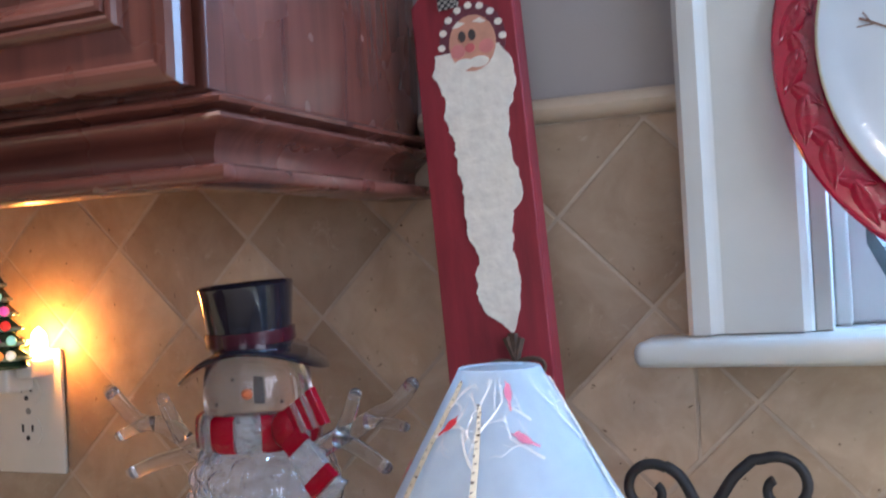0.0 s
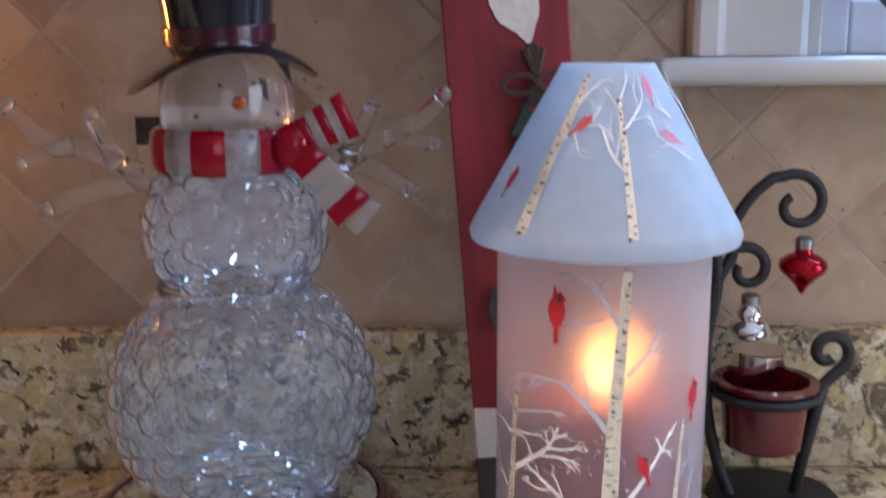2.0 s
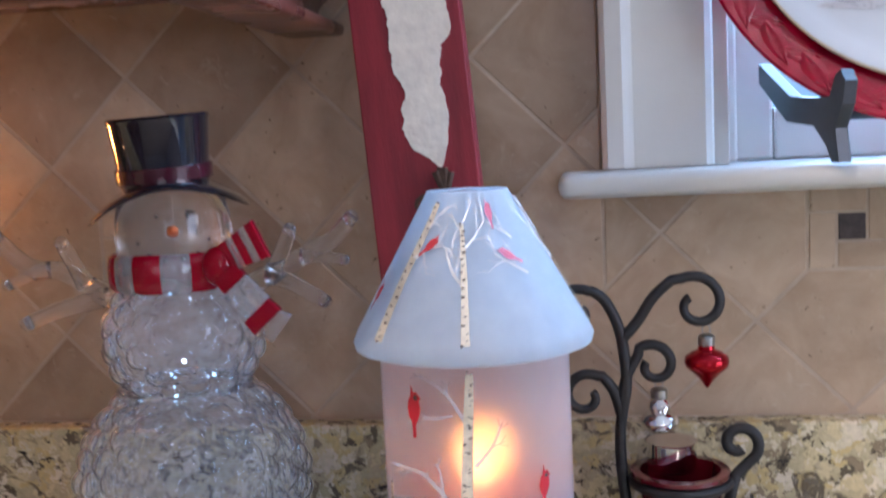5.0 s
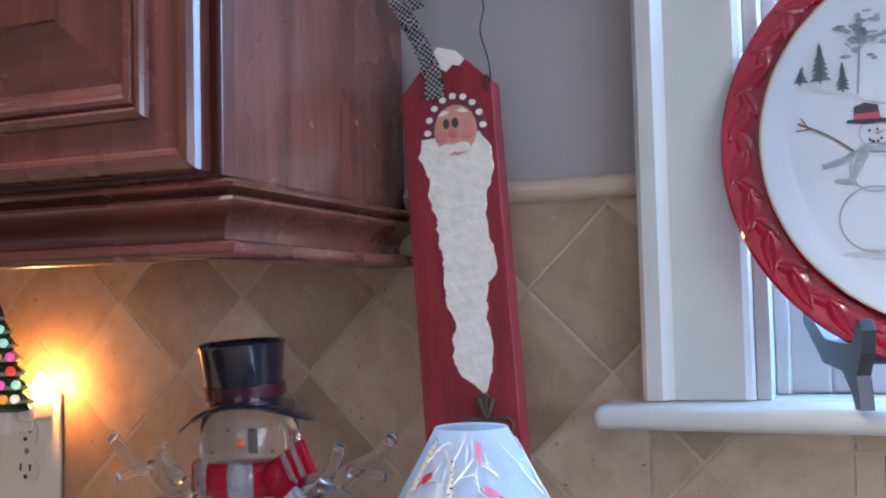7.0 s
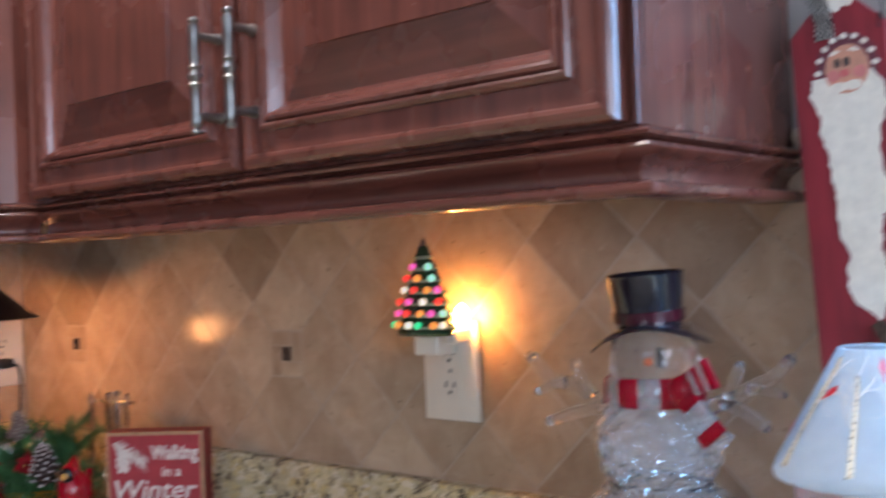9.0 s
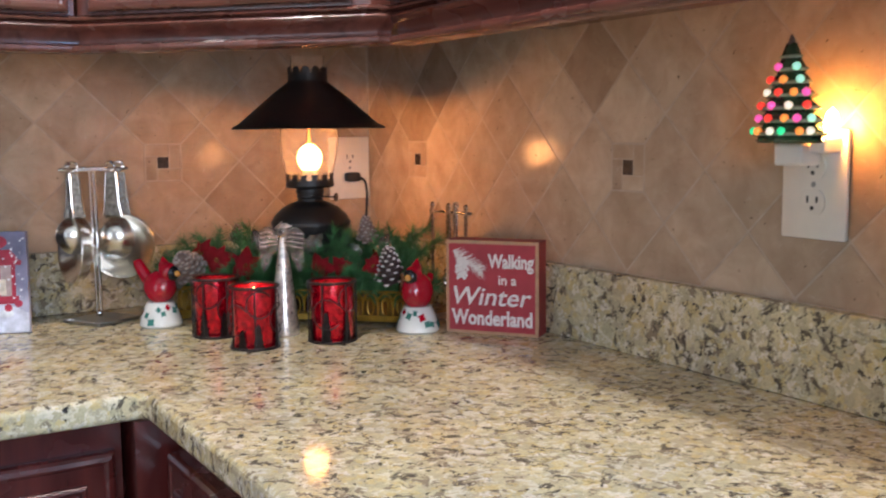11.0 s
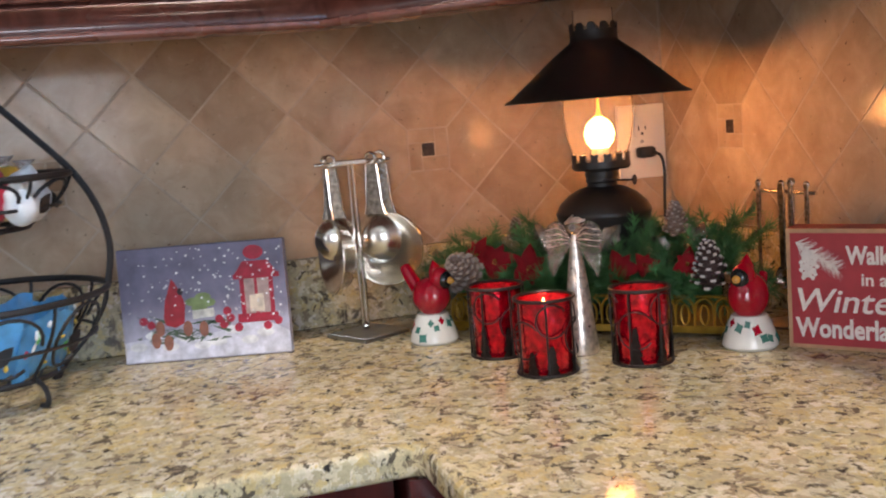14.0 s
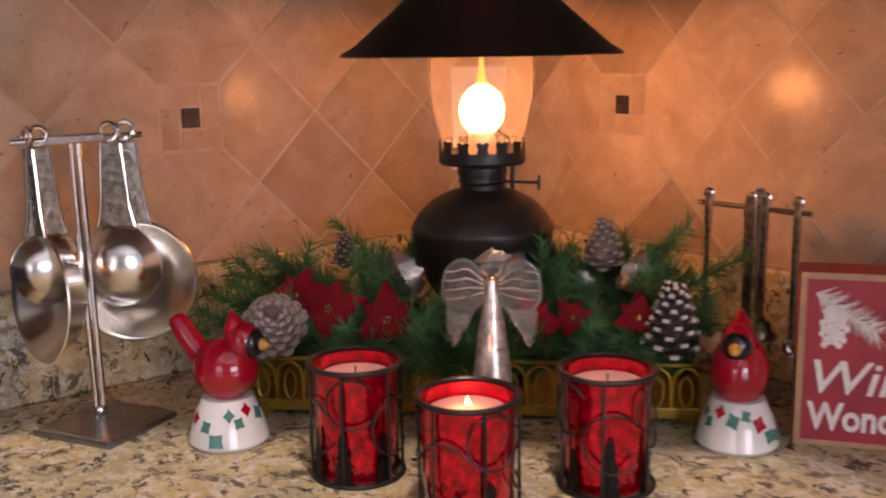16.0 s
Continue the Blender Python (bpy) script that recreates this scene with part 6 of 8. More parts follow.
def pine_sprig(bm, a, b, rng, needles=90, length=0.026):
    """One needled twig from a to b: many thin crossed needles."""
    a, b = Vector(a), Vector(b)
    way = (b - a).normalized()
    side = way.orthogonal().normalized()
    for k in range(needles):
        q = k / needles
        p = a.lerp(b, q)
        ang = rng.uniform(0, 2 * math.pi)
        out = (Matrix.Rotation(ang, 3, way) @ side)
        tip = p + (out * rng.uniform(0.7, 1.0) + way * rng.uniform(0.5, 1.0)).normalized() * length * rng.uniform(0.7, 1.1)
        w = way.cross(out) * 0.0009
        v = [bm.verts.new(p - w), bm.verts.new(p + w), bm.verts.new(tip)]
        bm.faces.new(v)
        w2 = out.cross(w).normalized() * 0.0008
        v = [bm.verts.new(p - w2), bm.verts.new(p + w2), bm.verts.new(tip)]
        bm.faces.new(v)


def pine_cone(name, label, m, s, tip_mat, scale_mat):
    t = thing(name, label, "pine cone", m, group="pine cones")
    core = part("core", lathe([(0, 0), (0.008 * s, 0.003 * s), (0.010 * s, 0.014 * s), (0.006 * s, 0.030 * s), (0, 0.036 * s)], 12), scale_mat, t)
    shape = mesh_of("scale", plate_of([(0, 0), (0.0035 * s, 0.004 * s), (0.0048 * s, 0.010 * s), (0.002 * s, 0.0125 * s), (-0.002 * s, 0.0125 * s), (-0.0048 * s, 0.010 * s), (-0.0035 * s, 0.004 * s)], -0.0007 * s, 0.0007 * s), scale_mat)
    tip = mesh_of("scale_tip", plate_of([(0.0030 * s, 0.0108 * s), (0.002 * s, 0.0128 * s), (-0.002 * s, 0.0128 * s), (-0.0030 * s, 0.0108 * s), (0, 0.0102 * s)], -0.0009 * s, 0.0009 * s), tip_mat)
    n = 56
    for k in range(n):
        q = k / n
        a = k * 2.39996
        open_up = radians(84 - 62 * q)
        r = 0.0085 * s * (1 - 0.72 * q)
        mm = Matrix.Translation((0, 0, 0.004 * s + 0.030 * s * q)) @ Matrix.Rotation(a, 4, "Z") @ Matrix.Translation((0, -r * 0.5, 0)) @ Matrix.Rotation(open_up, 4, "X") @ Matrix.Diagonal((1 - 0.45 * q, 1, 1 - 0.35 * q, 1))
        o = new("scale", shape)
        o.parent, o.matrix_basis = t, mm
        o2 = new("scale_tip", tip)
        o2.parent, o2.matrix_basis = o, Matrix.Identity(4)
    return t


def poinsettia(m, s, label="red felt poinsettia with gold centre"):
    t = thing("poinsettia", label, "artificial flower", m, group="poinsettias")
    felt = bpy.data.materials.get("red_felt") or plain("red_felt", (0.36, 0.006, 0.016), 0.85, vary=0.25, scale=90, bumps=0.4)
    for k in range(6):
        bm = bmesh.new()
        rows = []
        for i in range(7):
            q = i / 6
            w = 0.011 * math.sin(math.pi * q ** 0.75) + 0.0006
            rows.append([bm.verts.new((u * w, -0.004 * math.sin(q * 2.4) + 0.004 * u * u * q + 0.012 * q * q, q * 0.034)) for u in (-1, 0, 1)])
        for p, q in zip(rows, rows[1:]):
            bm.faces.new((p[0], p[1], q[1], q[0]))
            bm.faces.new((p[1], p[2], q[2], q[1]))
        bmesh.ops.solidify(bm, geom=bm.faces[:], thickness=0.0009)
        part("petal", moved(bm, Matrix.Scale(s * (0.85 + 0.25 * (k % 2)), 4) @ Matrix.Rotation(2 * math.pi * k / 6 + 0.3, 4, "Y")), felt, t, smooth=True)
    gold = bpy.data.materials.get("gold_bead") or plain("gold_bead", (0.55, 0.38, 0.12), 0.25, 0.9)
    for k in range(5):
        part("bead", ball(0.0018 * s, 1, pose(0.0026 * s * math.cos(k * 1.26), -0.003 * s, 0.0035 * s * math.sin(k * 1.26))), gold, t)


def winter_arrangement():
    rng = random.Random(21)
    green = plain("pine_green", (0.060, 0.175, 0.055), 0.6, vary=0.45, scale=40, bumps=0.0)
    t = thing("pine_arrangement", "artificial green pine sprigs filling the gold tray", "greenery", TRAY)
    # each sprig is a part: stretches of x along the tray, front row low, back row higher
    for k in range(110):
        q = rng.random()
        x = -0.19 + 0.38 * (k % 22 + rng.uniform(0.0, 1.0)) / 22
        y = rng.choice((0.012, 0.025, 0.05, 0.10, 0.145))
        if abs(x) < 0.075 and 0.03 < y < 0.14:
            y = 0.012
        base_z = 0.052 + 0.30 * y * rng.uniform(0.6, 1.2)
        way = Vector((rng.uniform(-0.9, 0.9) + 2.5 * x, rng.uniform(-0.55, 0.25), rng.uniform(0.05, 0.55))).normalized()
        ln = rng.uniform(0.055, 0.095)
        bm = bmesh.new()
        pine_sprig(bm, Vector((x, y, base_z)) - way * 0.02, Vector((x, y, base_z)) + way * ln, rng, 150, 0.025)
        join(bm, tube([Vector((x, y, base_z)) - way * 0.03, Vector((x, y, base_z)) + way * ln], 0.0011, 5))
        part("pine_sprig", bm, green, t)
    for x, y, h, wx, wz in ((-0.115, 0.08, 0.085, -0.8, 0.4), (0.10, 0.11, 0.080, 0.35, 0.75), (0.07, 0.03, 0.06, 0.6, 0.7), (0.16, 0.06, 0.05, 0.8, 0.45), (-0.15, 0.03, 0.05, -0.8, 0.35), (0.13, 0.12, 0.075, 0.7, 0.6), (-0.03, 0.022, 0.085, -0.6, 0.35), (0.02, 0.02, 0.085, 0.5, 0.4), (0.06, 0.03, 0.095, 0.3, 0.6), (-0.07, 0.03, 0.09, -0.2, 0.6)):
        for j in range(3):
            bm = bmesh.new()
            way = Vector((wx + rng.uniform(-0.3, 0.3), rng.uniform(-0.3, 0.3), wz + rng.uniform(-0.2, 0.2))).normalized()
            a = Vector((x, y, h))
            pine_sprig(bm, a - way * 0.02, a + way * 0.06, rng, 110, 0.020)
            join(bm, tube([a - way * 0.04, a + way * 0.06], 0.0011, 5))
            part("pine_sprig", bm, green, t)
    for k in range(46):
        x = -0.178 + 0.356 * (k + rng.uniform(0.0, 1.0)) / 46
        way = Vector((rng.uniform(-0.8, 0.8), rng.uniform(-0.7, -0.2), rng.uniform(-0.25, 0.35))).normalized()
        a = Vector((x, 0.012, 0.066 + rng.uniform(-0.004, 0.016)))
        bm = bmesh.new()
        pine_sprig(bm, a - way * 0.012, a + way * 0.030, rng, 120, 0.020)
        join(bm, tube([a - way * 0.015, a + way * 0.030], 0.0010, 5))
        part("pine_sprig", bm, green, t)
    put = lambda x, y, h, rx=0, ry=0, rz=0: TRAY @ pose(x, y, h, rx, ry, rz)
    for x, y, h, s, rx, ry in ((-0.120, -0.004, 0.105, 1.05, -12, 0), (-0.068, -0.010, 0.098, 1.0, -8, 40), (0.056, -0.006, 0.096, 0.85, -10, 15), (-0.150, 0.004, 0.115, 0.8, 8, 70), (0.088, -0.004, 0.100, 0.6, -5, 0), (0.142, 0.0, 0.100, 0.7, -5, 50)):
        poinsettia(put(x, y - 0.004, h - 0.004, rx, ry), s * 0.86)
    brown, frost, dark = plain("cone_brown", (0.11, 0.065, 0.045), 0.7, vary=0.35, scale=120), plain("frosted_tip", (0.36, 0.31, 0.28), 0.6, vary=0.2, scale=150), plain("cone_dark", (0.05, 0.026, 0.022), 0.65, vary=0.3, scale=120)
    pale = plain("cone_pale", (0.22, 0.16, 0.13), 0.7, vary=0.3, scale=120)
    pine_cone("pine_cone", "small dark pine cone with frosted tips", put(-0.122, 0.075, 0.118, -8, 0, 0), 0.85, frost, brown)
    pine_cone("pine_cone", "pale frosted pine cone lying in the greenery", put(-0.168, -0.006, 0.082, 60, 25, 0), 1.75, frost, pale)
    pine_cone("pine_cone", "dark pine cone with snowy white tips", put(0.170, -0.002, 0.066, 12, 0, 0), 1.55, plain("snow_tip", (0.62, 0.58, 0.56), 0.6), dark)
    pine_cone("pine_cone", "pale frosted open pine cone on top of the greenery", put(0.115, 0.06, 0.125, 14, 0, 0), 1.15, frost, pale)
    foil = plain("silver_leaf_foil", (0.62, 0.58, 0.53), 0.25, 0.8, vary=0.25, scale=60, bumps=0.3)
    copper = plain("copper_leaf_foil", (0.62, 0.36, 0.20), 0.28, 0.8, vary=0.3, scale=60, bumps=0.3)

    def leaf(m, s, material, label):
        bm = bmesh.new()
        rows = []
        for i in range(9):
            q = i / 8
            w = (0.014 * math.sin(math.pi * (0.06 + 0.92 * q) ** 0.8) + 0.0005) * (1 + (0.22 if i % 2 else -0.12)) * s
            rows.append([bm.verts.new((u * w, 0.006 * s * abs(u) - 0.006 * s * math.sin(q * 3), q * 0.045 * s)) for u in (-1, -0.5, 0, 0.5, 1)])
        for p, q in zip(rows, rows[1:]):
            for k in range(4):
                bm.faces.new((p[k], p[k + 1], q[k + 1], q[k]))
        bmesh.ops.solidify(bm, geom=bm.faces[:], thickness=0.0007)
        one("foil_leaf", bm, material, label, "foil leaf", smooth=True, m=m, group="foil leaves")
    leaf(put(0.185, -0.014, 0.058, 20, 58, 0), 1.25, copper, "crinkled copper-silver foil leaf in the greenery")
    leaf(put(-0.048, 0.012, 0.108, -10, -28, 0), 1.05, foil, "frosted silver foil leaf in the greenery")
    leaf(put(0.020, 0.02, 0.112, -15, 40, 0), 0.95, foil, "frosted silver foil leaf in the greenery")
    for k, (x, h, ry) in enumerate(((0.128, 0.108, 60), (0.140, 0.112, 20), (0.105, 0.106, -60))):
        leaf(put(x, 0.045, h, -20, ry), 0.75, copper if k == 0 else foil, "small foil leaf under the pale cone")
    leaf(put(-0.185, -0.012, 0.052, 10, -50), 1.1, plain("grey_leaf", (0.20, 0.22, 0.19), 0.5, vary=0.3, scale=50), "dusty grey-green leaf in the greenery")


def candle_holder(x, y, turn, lit, label):
    t = thing("candle_holder", label, "candle holder", pose(x, y, COUNTER, 0, 0, turn), group="red candle holders")
    R, H = 0.0352, 0.092
    part("glass", lathe([(0, 0.003), (0.030, 0.003), (0.0315, 0.005), (0.0325, H - 0.004), (0.0305, H - 0.004), (0.0295, 0.008), (0, 0.007)], 48), RED_GLASS, t, "red mercury glass cup", smooth=True)
    wax = plain("pale_pink_wax", (0.62, 0.36, 0.33), 0.45, vary=0.1) if "pale_pink_wax" not in bpy.data.materials else bpy.data.materials["pale_pink_wax"]
    part("candle", lathe([(0, 0.0075), (0.026, 0.0075), (0.0285, H - 0.014), (0.026, H - 0.0125), (0, H - 0.0125)], 36), wax, t, "pale candle", smooth=True)
    wire = bpy.data.materials.get("holder_wire") or plain("holder_wire", (0.045, 0.036, 0.032), 0.4, 0.7, vary=0.3, scale=120)
    ring = lambda z, r, w: tube([(r * math.cos(a), r * math.sin(a), z) for a in np.linspace(0, 2 * math.pi, 41)[:-1]], w, 6, True)
    part("rim_ring", ring(H - 0.003, R - 0.0005, 0.0021), wire, t, smooth=True)
    part("foot_ring", ring(0.0022, R, 0.0018), wire, t, smooth=True)
    for k in range(6):
        a = 2 * math.pi * k / 6
        c, s = math.cos(a), math.sin(a)
        part("upright", rod((R * c, R * s, 0.002), ((R - 0.0005) * c, (R - 0.0005) * s, H - 0.003), 0.0012, 6), wire, t)
        cz, cr = (0.066, 0.019) if k % 2 else (0.044, 0.022)
        pts = [((R + 0.0006) * math.cos(a + 0.2 + cr / R * math.cos(q)), (R + 0.0006) * math.sin(a + 0.2 + cr / R * math.cos(q)), cz + cr * math.sin(q)) for q in np.linspace(0.6, 5.6, 16)]
        part("curl", tube(pts, 0.0009, 6), wire, t)
    # cut metal fir and deer silhouettes round the foot
    rng = random.Random(int(x * 1000))
    for k in range(7):
        a0 = 2 * math.pi * (k + rng.uniform(-0.2, 0.2)) / 7
        bm = bmesh.new()
        hh = rng.uniform(0.026, 0.046)
        pr = []
        for j in range(4):
            q0, q1 = j / 4, (j + 1) / 4
            w = 0.010 * (1 - q0 * 0.75)
            pr += [(w, hh * q0 + 0.002), (w * 0.45, hh * q1 + 0.002)]
        for sgn in (1, -1):
            col = [bm.verts.new(((R - 0.0012) * math.cos(a0 + sgn * px / R), (R - 0.0012) * math.sin(a0 + sgn * px / R), pz)) for px, pz in pr]
            mid = [bm.verts.new(((R - 0.0012) * math.cos(a0), (R - 0.0012) * math.sin(a0), pz)) for px, pz in pr]
            for i in range(len(pr) - 1):
                bm.faces.new((mid[i], col[i], col[i + 1], mid[i + 1]) if sgn > 0 else (col[i], mid[i], mid[i + 1], col[i + 1]))
        bmesh.ops.solidify(bm, geom=bm.faces[:], thickness=0.0007)
        part("fir_cutout", bm, wire, t)
    part("wick", rod((0, 0, H - 0.0125), (0.0005, 0, H - 0.007), 0.0007, 6), PAINT_MARK, t)
    if lit:
        part("flame", lathe([(0, H - 0.0115), (0.0016, H - 0.010), (0.0018, H - 0.008), (0, H - 0.004)], 10), FLAME, t, smooth=True)
        lamp("holder_flame", "POINT", pose(x, y, COUNTER + H - 0.003), 0.045, (1.0, 0.52, 0.2), radius=0.004)


def bird_figure(x, y, yaw, tall):
    """A red ceramic bird on a white painted dome; its front looks along +x before the turn."""
    t = thing("bird_figurine", "red ceramic bird on a white dome painted with holly", "bird figurine", pose(x, y, COUNTER, 0, 0, yaw), group="bird figurines")
    glaze = bpy.data.materials.get("white_ceramic") or plain("white_ceramic", (0.68, 0.68, 0.64), 0.12, vary=0.05, scale=60, coat=0.5, bumps=0.02)
    red = bpy.data.materials.get("red_ceramic") or plain("red_ceramic", (0.36, 0.003, 0.016), 0.12, vary=0.15, scale=60, coat=0.6, bumps=0.03)
    dome = part("dome", lathe([(0, 0.0005), (0.031, 0.0005), (0.0335, 0.004), (0.032, 0.012), (0.027, 0.028), (0.021, 0.040), (0, 0.042)], 40), glaze, t, "white glazed dome base", smooth=True)
    leafm = bpy.data.materials.get("holly_glaze") or plain("holly_glaze", (0.05, 0.17, 0.14), 0.2, vary=0.2)
    on = on_round(None, lambda h: 0.0335 - 0.0125 * max(0, (h - 0.008) / 0.032), (1, 0, 0))
    rng = random.Random(5)
    leaves = bmesh.new()
    for k in range(18):
        a, h, w = 2 * math.pi * k / 18 + rng.uniform(-0.1, 0.1), rng.uniform(0.010, 0.034), rng.uniform(0.0056, 0.0076)
        tw = rng.uniform(0, 3)
        into = bmesh.new() if k % 5 == 2 else leaves
        patch(into, on, [(a + w * 33 * math.cos(q + tw) * (1 if i % 2 else 0.62), h + w * math.sin(q + tw) * (1 if i % 2 else 0.62)) for i, q in enumerate(np.linspace(0, 2 * math.pi, 9)[:-1])], 0.0016)
        if into is not leaves:
            part("berry_painting", into, red, dome)
    part("holly_painting", leaves, leafm, dome)
    bm = bmesh.new()
    bmesh.ops.create_icosphere(bm, subdivisions=4, radius=1.0)
    for v in bm.verts:
        p = v.co.copy()
        v.co = Vector((p.x * 0.0285, p.y * 0.0235, 0.0625 + p.z * (0.030 if tall else 0.0275)))
        if p.z < -0.2:
            v.co.x *= 1 - 0.25 * (-p.z - 0.2)
    hx = 0.018 if not tall else 0.010
    join(bm, ball(1.0, 3, pose(hx, 0, 0.088) @ Matrix.Diagonal((0.0155, 0.0140, 0.0165, 1))))
    crest = lathe([(0.0115, -0.004), (0.009, 0.006), (0.004, 0.014), (0, 0.019)], 16)
    join(bm, moved(crest, Matrix.Translation((hx - 0.006, 0, 0.0955)) @ Matrix.Rotation(radians(-14), 4, "Y")))
    if not tall:
        tailc = curve([(-0.016, 0, 0.066), (-0.030, 0, 0.082), (-0.040, 0, 0.096), (-0.046, 0, 0.105)], 5)
        join(bm, tube(tailc, [0.012, 0.0115, 0.011, 0.0105, 0.0102, 0.010, 0.0098, 0.0096, 0.0094, 0.0092, 0.009, 0.0086, 0.0082, 0.0076, 0.006, 0.003][:len(tailc)], 14))
    else:
        tailc = curve([(-0.014, 0, 0.060), (-0.030, 0, 0.072), (-0.040, 0, 0.084)], 5)
        join(bm, tube(tailc, [0.011 - 0.0006 * i for i in range(len(tailc))], 14))
    part("bird", bm, red, t, "glossy red bird body with crest", smooth=True)
    part("mask", ball(1.0, 3, pose(hx + 0.0085, 0, 0.087) @ Matrix.Diagonal((0.0095, 0.0115, 0.0125, 1))), bpy.data.materials.get("black_glaze") or plain("black_glaze", (0.012, 0.011, 0.011), 0.15), t, "black face mask", smooth=True)
    part("beak", moved(lathe([(0.0052, 0), (0.0042, 0.004), (0, 0.0095)], 14), pose(hx + 0.0165, 0, 0.0865, 0, 95, 0)), bpy.data.materials.get("beak_glaze") or plain("beak_glaze", (0.62, 0.30, 0.06), 0.25), t, "orange beak", smooth=True)


def glass_angel():
    x, y = 0.397, -0.357
    t = thing("glass_angel", "mercury glass angel with clear glass wings", "angel figurine", pose(x, y, COUNTER, 0, 0, 47))
    pale = plain("pale_mercury_glass", (0.66, 0.58, 0.51), 0.30, 0.75, vary=0.45, scale=110, bumps=0.5, fine=160)
    glass = make_glass("ribbed_glass", (1.0, 0.94, 0.91), 0.06, 1.36, 0.94)
    part("gown", lathe([(0, 0.0005), (0.0215, 0.0005), (0.0222, 0.003), (0.0190, 0.030), (0.0150, 0.070), (0.0108, 0.106), (0.0078, 0.126), (0.0060, 0.138), (0.0042, 0.148), (0.0, 0.150)], 40), pale, t, "pale mercury glass gown", smooth=True)
    head = part("head", ball(0.0088, 3, pose(0, -0.001, 0.1575)), glass, t, "clear glass head", smooth=True)
    for s, tilt in ((-1, 28), (1, -14), (0, 8)):
        leafy = bmesh.new()
        rows = []
        for i in range(8):
            q = i / 7
            w = 0.0052 * math.sin(math.pi * (0.08 + 0.9 * q)) + 0.0003
            rows.append([leafy.verts.new((q * 0.019 - 0.009, u * w, 0.0025 * (1 - u * u) + 0.003 * q)) for u in (-1, 0, 1)])
        for p, q in zip(rows, rows[1:]):
            leafy.faces.new((p[0], p[1], q[1], q[0]))
            leafy.faces.new((p[1], p[2], q[2], q[1]))
        bmesh.ops.solidify(leafy, geom=leafy.faces[:], thickness=0.0008)
        part("hair_leaf", moved(leafy, pose(0.004 * s, -0.002, 0.1655, 35, -tilt, 20 * s)), pale, head, smooth=True)

    def pane(outline, s, bulge, thick=0.0016):
        """A thin glass lobe that bulges towards the front; outline in x and z round its own middle."""
        mx, mz = sum(p[0] for p in outline) / len(outline), sum(p[1] for p in outline) / len(outline)
        edge = curve([(px, 0, pz) for px, pz in outline + outline[:1]], 6)[:-1]
        bm = bmesh.new()
        rings = []
        for r in (1.0, 0.85, 0.65, 0.4, 0.18):
            rings.append([bm.verts.new((s * (mx + (p.x - mx) * r), -0.006 - bulge * (1 - r ** 2) - 0.0006 * math.cos(9 * k * 2 * math.pi / len(edge)), mz + (p.z - mz) * r)) for k, p in enumerate(edge)])
        k = len(edge)
        for a, b in zip(rings, rings[1:]):
            for i in range(k):
                bm.faces.new((a[i], a[(i + 1) % k], b[(i + 1) % k], b[i]))
        bm.faces.new(rings[-1])
        bmesh.ops.recalc_face_normals(bm, faces=bm.faces[:])
        bmesh.ops.solidify(bm, geom=bm.faces[:], thickness=thick)
        return bm, [(s * p.x, -0.006, p.z) for p in edge]
    for s in (-1, 1):
        upper = [(0.004, 0.1420), (0.0120, 0.1600), (0.0230, 0.1640), (0.0330, 0.1570), (0.0365, 0.1430), (0.0330, 0.1290), (0.0210, 0.1245), (0.0100, 0.1285)]
        bm, edge = pane(upper, s, 0.007)
        wing = part("wing", bm, glass, t, "clear ribbed glass wing", smooth=True)
        part("wing_edge", tube(edge, 0.0014, 8, True), glass, wing, smooth=True)
        for k in range(4):
            z0 = 0.1345 + 0.007 * k
            rib = curve([(s * 0.006, -0.0085, 0.1400 + 0.003 * k), (s * 0.017, -0.0125, z0 + 0.003), (s * 0.027, -0.0115, z0 + 0.001), (s * 0.034, -0.0075, z0)], 4)
            part("wing_rib", tube(rib, 0.0007, 6), pale, wing, smooth=True)
        lower = [(0.0120, 0.1270), (0.0240, 0.1240), (0.0335, 0.1260), (0.0340, 0.1120), (0.0285, 0.0965), (0.0235, 0.1060), (0.0165, 0.1160)]
        bm, edge = pane(lower, s, 0.003)
        part("wing_feather", bm, glass, wing, smooth=True)


